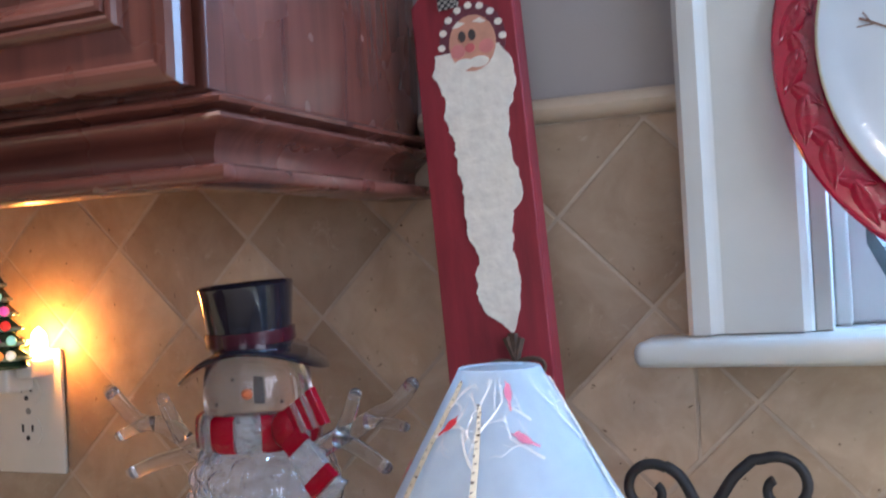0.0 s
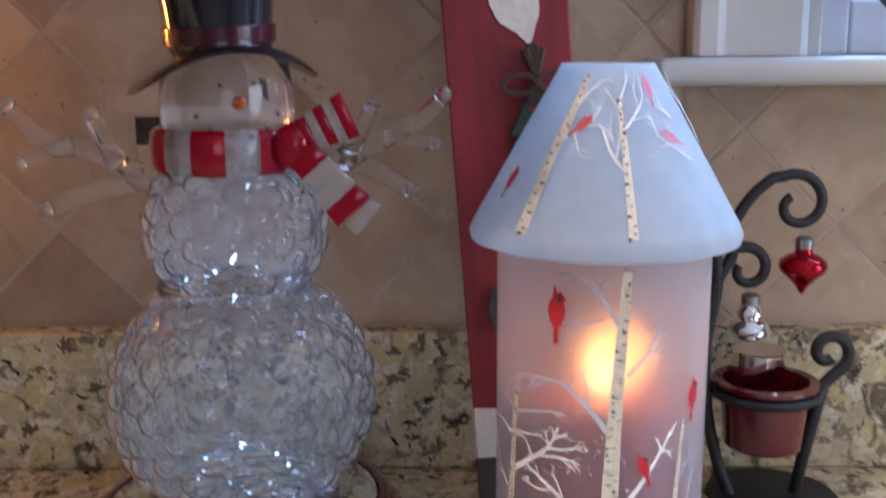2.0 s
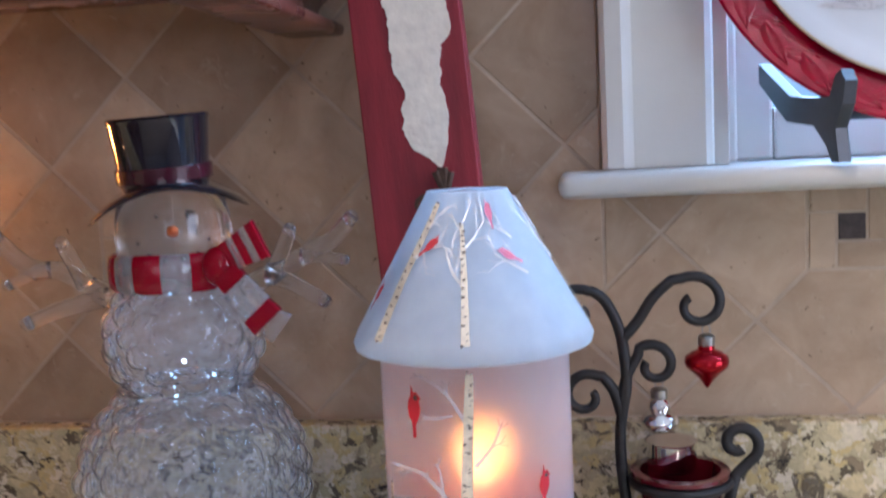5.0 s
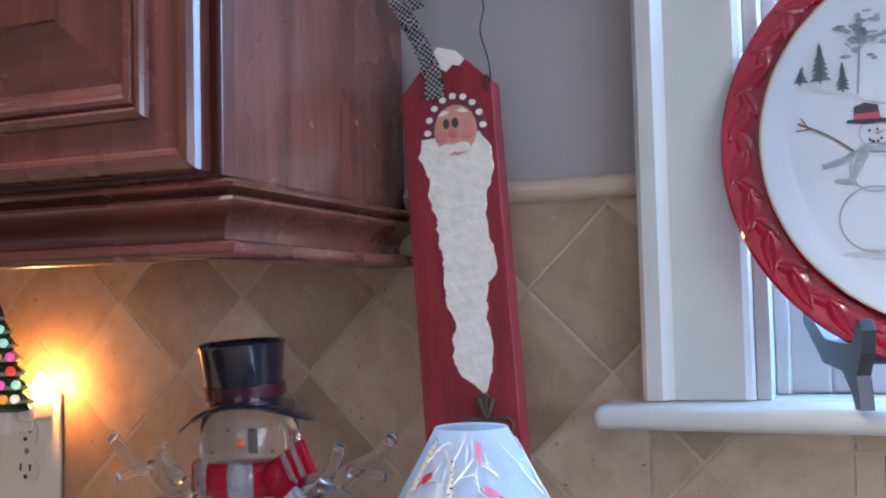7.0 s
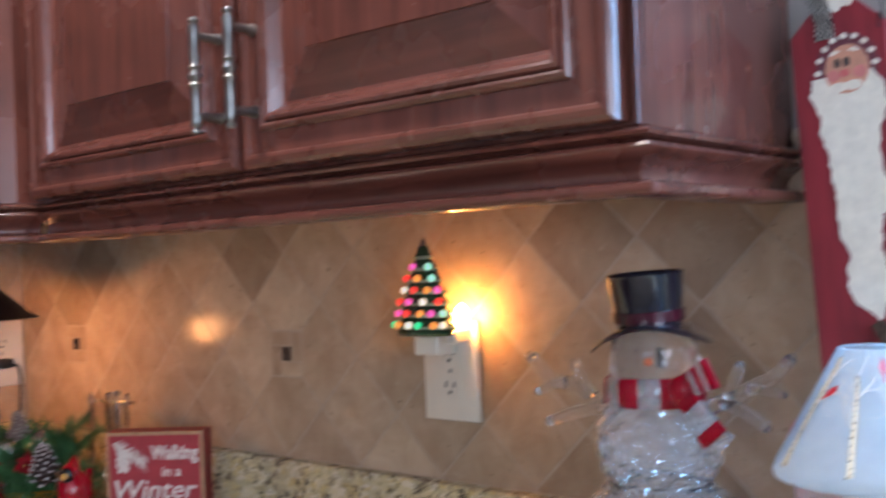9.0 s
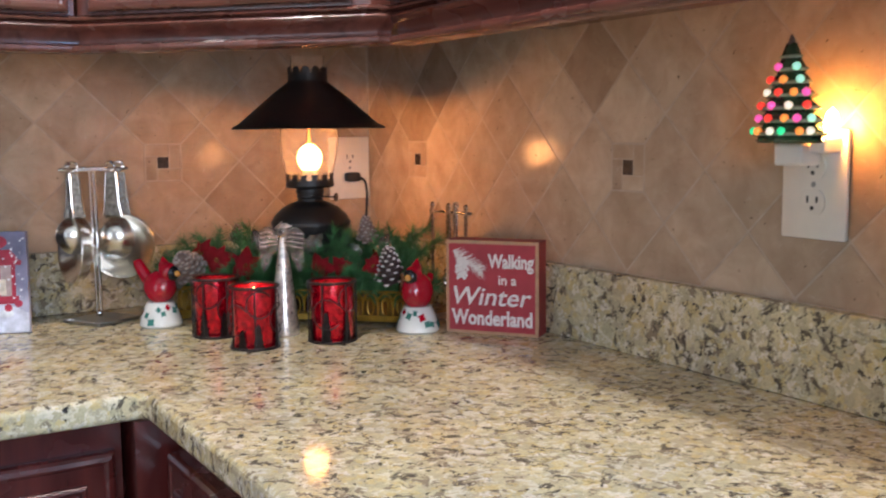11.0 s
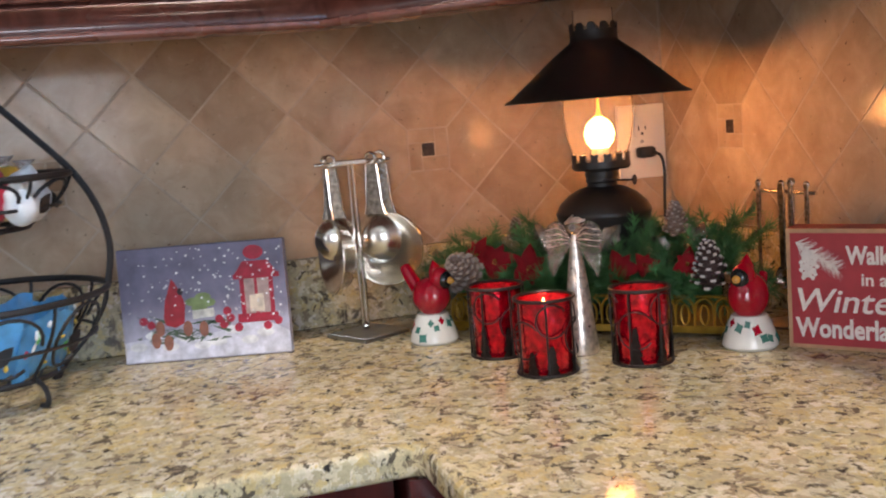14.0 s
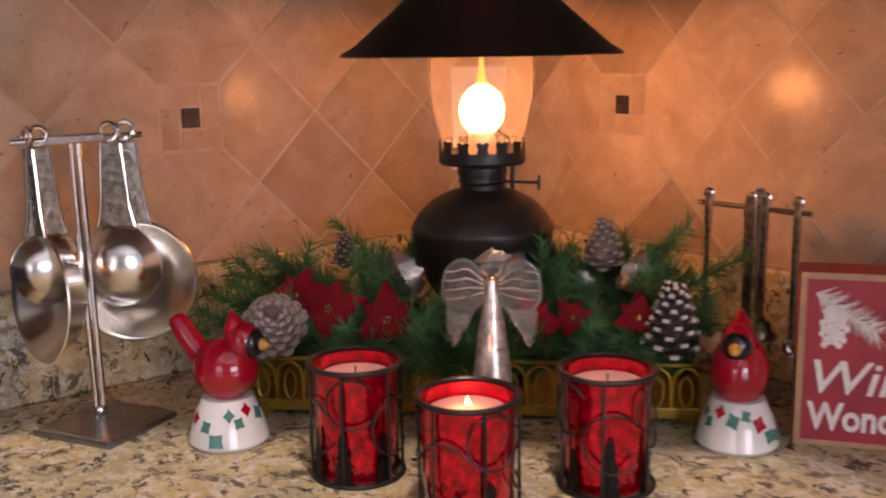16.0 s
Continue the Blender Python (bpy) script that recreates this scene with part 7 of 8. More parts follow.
def wood_sign():
    a, b = Vector((0.519, -0.143)), Vector((0.636, -0.056))
    ang = math.degrees(math.atan2(b.y - a.y, b.x - a.x))
    t = thing("box_sign", "red and white wooden box sign on the worktop", "sign", Matrix.Translation((a.x, a.y, COUNTER)) @ Matrix.Rotation(radians(ang), 4, "Z"))
    w, h, d = 0.1465, 0.1425, 0.040
    part("box_body", box(0, w, 0.0012, d, 0.0003, h, 0.001), plain("red_box_paint", (0.22, 0.018, 0.022), 0.55, vary=0.2, scale=40), t, "dark red painted box sides")
    part("tan_edge", box(0.0, w, 0.0, 0.0016, 0.0003, h, 0.0006), plain("tan_worn_edge", (0.42, 0.24, 0.13), 0.6, vary=0.2, scale=70), t, "worn tan edge")
    e = 0.0052
    part("face", box(e, w - e, -0.0007, 0.0001, e, h - e), plain("red_sign_paint", (0.34, 0.030, 0.040), 0.55, vary=0.16, scale=30), t, "worn red painted face")
    white = plain("white_letter_paint", (0.72, 0.66, 0.62), 0.6, vary=0.12, scale=150)
    for text, size, x, z, sx in (("Walking", 0.0285, 0.1035, 0.1110, 0.74), ("in a", 0.0205, 0.098, 0.0835, 1.0), ("Winter", 0.039, 0.0720, 0.0570, 1.08), ("Wonderland", 0.0315, 0.0740, 0.0245, 0.79)):
        bm = lettering(text, size, weight=0.00035 if text in ("in a", "Winter") else 0.0009)
        m = Matrix.Translation((x, -0.0009, z)) @ Matrix.Rotation(radians(90), 4, "X") @ Matrix.Diagonal((sx, 1, 1, 1))
        if text == "Winter":
            m = m @ Matrix(((1, 0.22, 0, 0), (0, 1, 0, 0), (0, 0, 1, 0), (0, 0, 0, 1)))
        part("lettering", moved(bm, m), white, t, 'the words "%s" in white' % text)
    rng = random.Random(3)
    br = bmesh.new()
    for k in range(60):
        q = k / 60
        x0, z0 = 0.012 + 0.046 * q, 0.126 - 0.030 * q
        for s in (-1, 1):
            an = rng.uniform(0.5, 1.1) * s - 0.45
            x1, z1 = x0 + 0.016 * math.cos(an), z0 + 0.016 * math.sin(an)
            x1, z1 = min(max(x1, e + 0.001), 0.068), min(z1, h - e - 0.001)
            nx, nz = (z0 - z1) * 0.035, (x1 - x0) * 0.035
            br.faces.new([br.verts.new(p) for p in ((x0 - nx, -0.0010, z0 - nz), (x0 + nx, -0.0010, z0 + nz), (x1, -0.0010, z1))])
    part("pine_branch_painting", br, white, t)
    cone = bmesh.new()
    for i in range(7):
        for j in range(-2, 3):
            x = 0.025 + j * 0.0042 * (1 - abs(i - 3) * 0.12) + (0.002 if i % 2 else 0)
            z = 0.088 + i * 0.0045 - 0.0008 * j * j
            cone.faces.new([cone.verts.new((x + 0.0026 * math.cos(q), -0.0011 - 0.0001 * i, z + 0.0029 * math.sin(q))) for q in np.linspace(0, 2 * math.pi, 9)[:-1]])
    part("pine_cone_painting", cone, white, t)


def scoop_stand():
    t = thing("scoop_stand", "pewter stand with a cross bar and square foot", "utensil stand", pose(0.108, -0.565, COUNTER, 0, 0, 0))
    part("foot", moved(box(-0.043, 0.043, -0.043, 0.043, 0.0003, 0.006, 0.002), pose(0.012, 0.0, 0, 0, 0, 28)), PEWTER, t)
    dots = bmesh.new()
    for k in range(18):
        for a, b in ((-0.040 + k * 0.0047, -0.040), (0.040, -0.040 + k * 0.0047)):
            join(dots, ball(0.0009, 1, pose(a, b, 0.0062)))
    part("beading", moved(dots, pose(0.012, 0.0, 0, 0, 0, 28)), CHROME, t, "row of tiny beads")
    for s in (-1, 1):
        part("post", rod((0.0, s * 0.0032, 0.0055), (-0.008, s * 0.0032, 0.247), 0.0026, 8), CHROME, t, smooth=True)
    part("post_collar", ball(0.006, 2, pose(0, 0, 0.012)), CHROME, t, smooth=True)
    part("cross_bar", rod((-0.008, -0.052, 0.2495), (-0.008, 0.058, 0.2495), 0.0028, 10), CHROME, t, smooth=True)
    part("cross_plate", box(-0.013, -0.004, -0.024, 0.024, 0.2455, 0.2535, 0.0015), CHROME, t)

    def scoop(y, yaw, bowl, swing):
        s = thing("measuring_scoop", "polished pewter measuring scoop hung on the stand", "measuring scoop", pose(0.100, -0.565 + y, COUNTER + 0.2495, 0, 0, yaw), group="measuring scoops")
        part("ring", tube([(0.0, 0.0075 * math.cos(a), 0.004 + 0.0075 * math.sin(a)) for a in np.linspace(0, 2 * math.pi, 17)[:-1]], 0.0024, 8, True), CHROME, s, smooth=True)
        out = [(-0.0085, -0.006), (0.0085, -0.006), (0.0105, -0.03), (0.0125, -0.060), (0.0165, -0.078), (-0.0165, -0.078), (-0.0125, -0.060), (-0.0105, -0.03)]
        handle = part("handle", moved(plate_of(out, -0.0012, 0.0012, 0.0006), Matrix.Rotation(radians(90), 4, "Z")), EMBOSSED, s, "embossed pewter handle")
        for sgn in (-1, 1):
            edge = [(0.0, sgn * abs(px), pz) for px, pz in ((0.0085, -0.006), (0.0105, -0.03), (0.0125, -0.060), (0.0165, -0.078))]
            part("handle_edge", tube(curve(edge, 4), 0.0017, 8), CHROME, handle, smooth=True)
        for k in range(5):
            part("embossing", tube([(0.0016, 0.0055 * math.cos(a), -0.018 - 0.012 * k + 0.0050 * math.sin(a)) for a in np.linspace(0.4 * k, 5.4 + 0.4 * k, 14)], 0.0012, 6), PEWTER, handle)
        b = bowl
        prof = [(0, -0.62 * b), (0.45 * b, -0.55 * b), (0.78 * b, -0.36 * b), (0.97 * b, -0.04 * b), (b + 0.0012, 0.0), (b, 0.0012), (b - 0.0016, 0.0), (0.94 * b, -0.04 * b), (0.75 * b, -0.345 * b), (0.43 * b, -0.53 * b), (0, -0.60 * b)]
        part("bowl", moved(lathe(prof, 48), Matrix.Translation((0.002, 0, -0.080 - b * 0.93)) @ Matrix.Rotation(radians(90 - swing), 4, "Y")), BOWL_METAL, s, "polished round bowl", smooth=True)
    scoop(0.043, -24, 0.0530, 4)
    scoop(-0.038, -82, 0.0550, 4)
    scoop(0.030, 140, 0.036, 0)
    scoop(-0.030, 175, 0.030, 0)


def spoon_stand():
    cx, cy = 0.421, -0.072
    t = thing("spoon_stand", "small pewter stand with a cross bar for measuring spoons", "utensil stand", pose(cx, cy, COUNTER, 0, 0, 6))
    part("foot", moved(lathe([(0, 0.0003), (0.030, 0.0003), (0.031, 0.003), (0.02, 0.006), (0, 0.007)], 32), Matrix.Identity(4)), PEWTER, t, smooth=True)
    part("post", rod((0, 0.012, 0.005), (0, 0.012, 0.182), 0.003), CHROME, t, smooth=True)
    part("cross_bar", rod((-0.056, 0.0, 0.174), (0.056, 0.0, 0.174), 0.0026), CHROME, t, smooth=True)
    part("finial", ball(0.006, 2, pose(0, 0.010, 0.185)), PEWTER, t, smooth=True)
    for x, ln, r in ((-0.043, 0.105, 0.0095), (0.0, 0.098, 0.0150), (0.012, 0.100, 0.012), (0.045, 0.112, 0.0085)):
        s = thing("measuring_spoon", "pewter measuring spoon hung on the small stand", "measuring spoon", pose(cx, cy, COUNTER, 0, 0, 6) @ pose(x, -0.004 + (0.004 if x == 0.012 else 0), 0.174), group="measuring spoons")
        w = 0.0062 if x == 0 else 0.0034
        part("handle", plate_of([(-w * 0.7, 0.012), (w * 0.7, 0.012), (w, 0.0), (w * 0.8, -ln * 0.6), (w * 0.75, -ln), (-w * 0.75, -ln), (-w * 0.8, -ln * 0.6), (-w, 0.0)], -0.0032, -0.0008, 0.0008), EMBOSSED, s, "embossed handle")
        part("ring", tube([(0.004 * math.cos(a), -0.001, 0.010 + 0.004 * math.sin(a)) for a in np.linspace(0, 2 * math.pi, 13)[:-1]], 0.0014, 6, True), CHROME, s)
        prof = [(0, -0.55 * r), (0.5 * r, -0.47 * r), (0.85 * r, -0.25 * r), (r, 0), (0.93 * r, 0), (0.78 * r, -0.23 * r), (0.45 * r, -0.43 * r), (0, -0.5 * r)]
        part("bowl", moved(lathe(prof, 28), Matrix.Translation((0, -0.002, -ln - r * 0.9)) @ Matrix.Rotation(radians(88), 4, "X")), CHROME, s, smooth=True)


def canvas_print():
    a, b = Vector((0.090, -0.902)), Vector((0.158, -0.681))
    ang = math.atan2(b.y - a.y, b.x - a.x)
    t = thing("canvas_print", "snowy canvas print with red bird and red lantern", "canvas print", Matrix.Translation((a.x, a.y, COUNTER + 0.0006)) @ Matrix.Rotation(ang, 4, "Z") @ Matrix.Rotation(radians(-4), 4, "X"))
    w, h, d = 0.230, 0.158, 0.020
    m, n, l, bs = mat("canvas_sky")
    v = coords(n, l)
    sepx = n.new("ShaderNodeSeparateXYZ")
    l.new(v, sepx.inputs[0])
    grad = ramp(n, [(0.0, (0.50, 0.50, 0.60)), (0.045, (0.46, 0.46, 0.56)), (0.075, (0.20, 0.19, 0.27)), (0.158, (0.15, 0.145, 0.22))])
    l.new(sepx.outputs[2], grad.inputs[0])
    blur = noise_tex(n, l, v, 35.0, 3.0)
    tone = ramp(n, [(0.3, (0.75, 0.75, 0.78)), (0.7, (1.25, 1.22, 1.22))])
    l.new(blur.outputs[0], tone.inputs[0])
    l.new(mix_rgb(n, l, grad.outputs[0], tone.outputs[0], 1.0, "MULTIPLY"), bs.inputs["Base Color"])
    bs.inputs["Roughness"].default_value = 0.55
    part("stretched_canvas", box(0, w, 0, d, 0, h, 0.0015), m, t, "printed canvas over a frame")
    rng = random.Random(8)

    def flat(name, color, shapes, lift):
        ink = plain("print_" + name, color, 0.55, vary=0.3, scale=70, bumps=0.1)
        sets = [[s] for s in shapes] if len(shapes) < 12 else [shapes]
        for some in sets:
            bm = bmesh.new()
            for s in some:
                bm.faces.new([bm.verts.new((x, -0.0004 - lift, z)) for x, z in s])
            bmesh.ops.recalc_face_normals(bm, faces=bm.faces[:])
            part(name, bm, ink, t)
    oval = lambda x, z, a, b, k=14: [(x + a * math.cos(2 * math.pi * i / k), z + b * math.sin(2 * math.pi * i / k)) for i in range(k)]
    flat("snow_bank", (0.68, 0.68, 0.76), [[(0.001, 0.002), (w - 0.001, 0.002), (w - 0.001, 0.030), (0.20, 0.047), (0.16, 0.044), (0.13, 0.036), (0.09, 0.030), (0.05, 0.034), (0.001, 0.030)]], 0.0)
    flat("snow_lump", (0.78, 0.78, 0.82), [oval(0.02 + 0.022 * k, 0.026 + rng.uniform(-0.008, 0.012), 0.012, 0.006) for k in range(9)], 0.0002)
    flat("fir_twig", (0.07, 0.12, 0.07), [[(x, z), (x + rng.uniform(-0.03, 0.03), z + rng.uniform(0.0, 0.02)), (x + 0.004, z + 0.004)] for x, z in ((rng.uniform(0.02, 0.15), rng.uniform(0.022, 0.05)) for _ in range(42))], 0.0004)
    flat("bird", (0.36, 0.02, 0.035), [[(0.060, 0.050), (0.074, 0.046), (0.086, 0.052), (0.089, 0.078), (0.084, 0.094), (0.078, 0.106), (0.073, 0.114), (0.068, 0.100), (0.062, 0.085), (0.058, 0.062)]], 0.0006)
    flat("bird_mask", (0.03, 0.015, 0.02), [oval(0.0835, 0.0955, 0.004, 0.005)], 0.0008)
    flat("lantern", (0.36, 0.012, 0.035), [oval(0.188, 0.142, 0.014, 0.010), [(0.160, 0.113), (0.218, 0.113), (0.206, 0.130), (0.172, 0.130)], [(0.158, 0.106), (0.221, 0.106), (0.221, 0.113), (0.158, 0.113)],
                                           [(0.166, 0.055), (0.172, 0.055), (0.172, 0.107), (0.166, 0.107)], [(0.206, 0.055), (0.212, 0.055), (0.212, 0.107), (0.206, 0.107)], [(0.160, 0.046), (0.216, 0.046), (0.216, 0.058), (0.160, 0.058)], [(0.186, 0.055), (0.190, 0.055), (0.190, 0.107), (0.186, 0.107)]], 0.0006)
    flat("lantern_glass", (0.42, 0.30, 0.28), [[(0.172, 0.058), (0.206, 0.058), (0.206, 0.106), (0.172, 0.106)]], 0.0004)
    flat("candle", (0.70, 0.60, 0.48), [[(0.178, 0.06), (0.198, 0.06), (0.198, 0.085), (0.178, 0.083)]], 0.0007)
    flat("green_sprig", (0.22, 0.30, 0.12), [oval(0.108 + dx, 0.072 + dz, 0.011, 0.006) for dx, dz in ((0, 0), (0.012, 0.006), (-0.008, 0.008), (0.006, 0.014))], 0.0005)
    flat("gift", (0.66, 0.66, 0.60), [[(0.098, 0.056), (0.128, 0.058), (0.128, 0.070), (0.098, 0.068)]], 0.0007)
    flat("cone", (0.30, 0.12, 0.08), [oval(x, z, 0.0065, 0.011) for x, z in ((0.045, 0.030), (0.062, 0.026), (0.090, 0.044), (0.112, 0.042), (0.052, 0.046))], 0.0009)
    flat("berry", (0.40, 0.02, 0.05), [oval(x, z, 0.006, 0.006, 10) for x, z in ((0.030, 0.058), (0.040, 0.052), (0.140, 0.046), (0.150, 0.054), (0.146, 0.064), (0.160, 0.040), (0.200, 0.040), (0.215, 0.046), (0.134, 0.054))], 0.0010)
    flat("snowfall", (0.75, 0.75, 0.80), [oval(rng.uniform(0.005, w - 0.005), rng.uniform(0.045, h - 0.004), s, s, 7) for s in (rng.uniform(0.0006, 0.0019) for _ in range(130))], 0.0012)


def tiered_basket():
    cx, cy = 0.185, -1.068
    t = thing("tiered_basket", "black wire two-tier fruit basket with leaf scrolls", "tiered basket", pose(cx, cy, COUNTER))
    wire = IRON
    ring = lambda r, z, w: tube([(r * math.cos(a), r * math.sin(a), z) for a in np.linspace(0, 2 * math.pi, 57)[:-1]], w, 8, True)

    def bowl(r0, r1, z0, z1, n):
        part("rim_wire", ring(r1, z1, 0.0042), wire, t, smooth=True)
        part("foot_wire", ring(r0, z0, 0.0035), wire, t, smooth=True)
        part("mid_wire", ring((r0 + r1) / 2 + 0.012, (z0 + z1) / 2 - 0.006, 0.0022), wire, t, smooth=True)
        for k in range(n):
            a = 2 * math.pi * k / n
            side = lambda q, z: (((r0 + (r1 - r0) * math.sin(q * 1.5)) * math.cos(a)), ((r0 + (r1 - r0) * math.sin(q * 1.5)) * math.sin(a)), z)
            part("rib", tube([side(q, z0 + (z1 - z0) * q) for q in np.linspace(0, 1.04, 8)], 0.0022, 6), wire, t)
            pts = []
            for i in range(18):
                q = 0.52 + 0.40 * math.sin(i / 17 * 5.4)
                aa = a + 2 * math.pi / n * (0.5 + 0.40 * math.cos(i / 17 * 5.4))
                rr = r0 + (r1 - r0) * math.sin(q * 1.5)
                pts.append((rr * math.cos(aa), rr * math.sin(aa), z0 + (z1 - z0) * q))
            part("leaf_scroll", tube(pts, 0.0023, 6), wire, t)
            aa, q = a + 2 * math.pi / n * 0.42, 0.45
            rr = r0 + (r1 - r0) * math.sin(q * 1.5) + 0.002
            lf = plate_of([(0, -0.016), (0.006, -0.009), (0.009, 0.0), (0.005, 0.010), (0, 0.018), (-0.005, 0.010), (-0.009, 0.0), (-0.006, -0.009)], -0.0009, 0.0009)
            part("metal_leaf", moved(lf, Matrix.Translation((rr * math.cos(aa), rr * math.sin(aa), z0 + (z1 - z0) * q)) @ Matrix.Rotation(aa + math.pi / 2, 4, "Z") @ Matrix.Rotation(radians(50), 4, "Y")), wire, t)
        for k in range(5):
            off = (k - 2) * r0 * 0.36
            ln = math.sqrt(max(0.0, r0 * r0 - off * off))
            part("floor_wire", rod((-ln, off, z0), (ln, off, z0), 0.0018, 6), wire, t)
    bowl(0.095, 0.158, 0.033, 0.128, 9)
    bowl(0.075, 0.130, 0.213, 0.274, 8)
    for s in (-1, 1):
        arc = curve([(0, s * 0.158, 0.128), (0, s * 0.166, 0.175), (0, s * 0.158, 0.225), (0, s * 0.133, 0.274), (0, s * 0.085, 0.330), (0, s * 0.040, 0.378), (0, s * 0.012, 0.405)], 8)[:-1]
        curl = [(0, s * (0.022 - 0.0155 * math.cos(q)), 0.412 + 0.0155 * math.sin(q)) for q in np.linspace(-0.6, 4.4, 18)]
        part("arched_handle", tube(arc + curl, 0.0042, 8), wire, t, smooth=True)
    part("centre_rod", rod((0.075, 0.02, 0.033), (0.075, 0.02, 0.213), 0.0035, 8), wire, t)
    part("centre_rod", rod((-0.075, -0.02, 0.033), (-0.075, -0.02, 0.213), 0.0035, 8), wire, t)
    for k in range(4):
        a = 2 * math.pi * k / 4 + 0.75
        pts = [(0.095 + 0.014 * math.sin(q) + 0.012 * (q / 3.6), 0.033 - 0.016 * (1 - math.cos(q))) for q in np.linspace(0, 3.6, 12)]
        foot = [((r) * math.cos(a), (r) * math.sin(a), max(0.0032, z)) for r, z in pts]
        part("curled_foot", tube(foot, 0.0032, 8), wire, t)
    # printed bags in the lower bowl, sweets in the upper one
    rng = random.Random(17)
    bag = plain("blue_printed_film", (0.08, 0.32, 0.62), 0.3, vary=0.35, scale=26, coat=0.4, bumps=0.3, fine=90)
    tones = {"red": plain("print_red", (0.50, 0.03, 0.06), 0.35), "green": plain("print_green", (0.10, 0.45, 0.14), 0.35), "white": plain("print_white", (0.72, 0.78, 0.82), 0.35), "yellow": plain("print_yellow", (0.70, 0.50, 0.08), 0.35)}
    for k in range(9):
        a = 2 * math.pi * k / 9 + 0.2
        bt = thing("gift_bag", "crumpled shiny blue printed bag lying in the basket", "gift bag", pose(cx, cy, COUNTER) @ pose(0.098 * math.cos(a), 0.098 * math.sin(a), 0.075, 0, 0, math.degrees(a) + 90), group="blue printed bags")
        bm = bmesh.new()
        bmesh.ops.create_grid(bm, x_segments=9, y_segments=9, size=1.0)
        for v in bm.verts:
            x, y = v.co.x, v.co.y
            v.co = Vector((x * 0.042, -0.012 * y - 0.010 * (1 - x * x) * (1 - y * y) + rng.uniform(-0.003, 0.003), y * 0.034 + rng.uniform(-0.003, 0.003) + 0.006 * math.sin(3 * x + k)))
        bmesh.ops.solidify(bm, geom=bm.faces[:], thickness=0.004)
        part("film", bm, bag, bt, smooth=True)
        for j in range(9):
            c = ("red", "green", "white", "yellow", "white")[(j + k) % 5]
            x, z = rng.uniform(-0.034, 0.034), rng.uniform(-0.026, 0.026)
            y = -0.012 * z / 0.034 - 0.010 * (1 - (x / 0.042) ** 2) * (1 - (z / 0.034) ** 2) - 0.0045
            part("print", ball(1.0, 1, pose(x, y, z, 0, rng.uniform(0, 180)) @ Matrix.Diagonal((rng.uniform(0.004, 0.009), 0.0022, rng.uniform(0.002, 0.004), 1))), tones[c], bt)
    clear = make_glass("clear_film", (0.95, 0.95, 0.95), 0.15, 1.1, 0.8)
    for k, (c, x, y, s) in enumerate((("red", 0.06, 0.035, 0.030), ("yellow", 0.05, -0.02, 0.030), ("white", 0.02, 0.08, 0.026), ("red", -0.03, 0.0, 0.030), ("yellow", -0.05, 0.05, 0.028), ("white", 0.07, 0.075, 0.020), ("red", 0.01, -0.07, 0.028))):
        bt = thing("sweet_bag", "clear bag of %s sweets in the upper basket" % c, "sweet bag", pose(cx + x, cy + y, COUNTER + 0.2175), group="bags of sweets")
        bm = bmesh.new()
        bmesh.ops.create_icosphere(bm, subdivisions=3, radius=1.0)
        for v in bm.verts:
            n3 = noise.noise(v.co * 2.5 + Vector((k, 0, 0)))
            v.co = Vector((v.co.x * s * (1 + 0.25 * n3), v.co.y * s * (1 + 0.2 * n3), s * 1.25 * (1 + v.co.z) * (1 + 0.15 * n3)))
        part("filling", bm, tones[c], bt, smooth=True)
        neck = lathe([(0.010, s * 2.0), (0.004, s * 2.45), (0.009, s * 2.75), (0.014, s * 2.95), (0.0, s * 2.6)], 12)
        for v in neck.verts:
            v.co.x *= 1.4
        part("bag_neck", neck, clear, bt)


outlet("white outlet cover plate on the tiled wall below the cabinets", pose(1.0785, -0.0023, 1.1585))
outlet("white outlet cover plate on the tiles behind the lamp", Matrix.Translation((0.0023, -0.0490, 1.1495)) @ Matrix.Rotation(radians(90), 4, "Z"))
night_light()
oil_lamp()
gold_tray()
winter_arrangement()
candle_holder(0.342, -0.446, 10, False, "red mercury glass candle holder in dark metal scrollwork")
candle_holder(0.456, -0.428, 40, True, "red mercury glass candle holder in dark metal scrollwork, lit")
candle_holder(0.477, -0.315, 70, False, "red mercury glass candle holder with cut metal silhouettes")
bird_figure(0.219, -0.495, 33, False)
bird_figure(0.490, -0.177, -62, True)
glass_angel()
wood_sign()
scoop_stand()
spoon_stand()
canvas_print()
tiered_basket()

# ---- wall tiles, one object each ----
DIAG, NODE_X, NODE_Z = 0.143, 1.339, 1.169
GAP, ACC = 0.0011, 0.0325


def clip(poly, nx, nz, d):
    """The part of a polygon where nx * x + nz * z <= d."""
    out = []
    for i, p in enumerate(poly):
        q = poly[(i + 1) % len(poly)]
        a, b = nx * p[0] + nz * p[1] - d, nx * q[0] + nz * q[1] - d
        if a <= 0:
            out.append(p)
        if a * b < 0:
            t = a / (a - b)
            out.append((p[0] + t * (q[0] - p[0]), p[1] + t * (q[1] - p[1])))
    return out


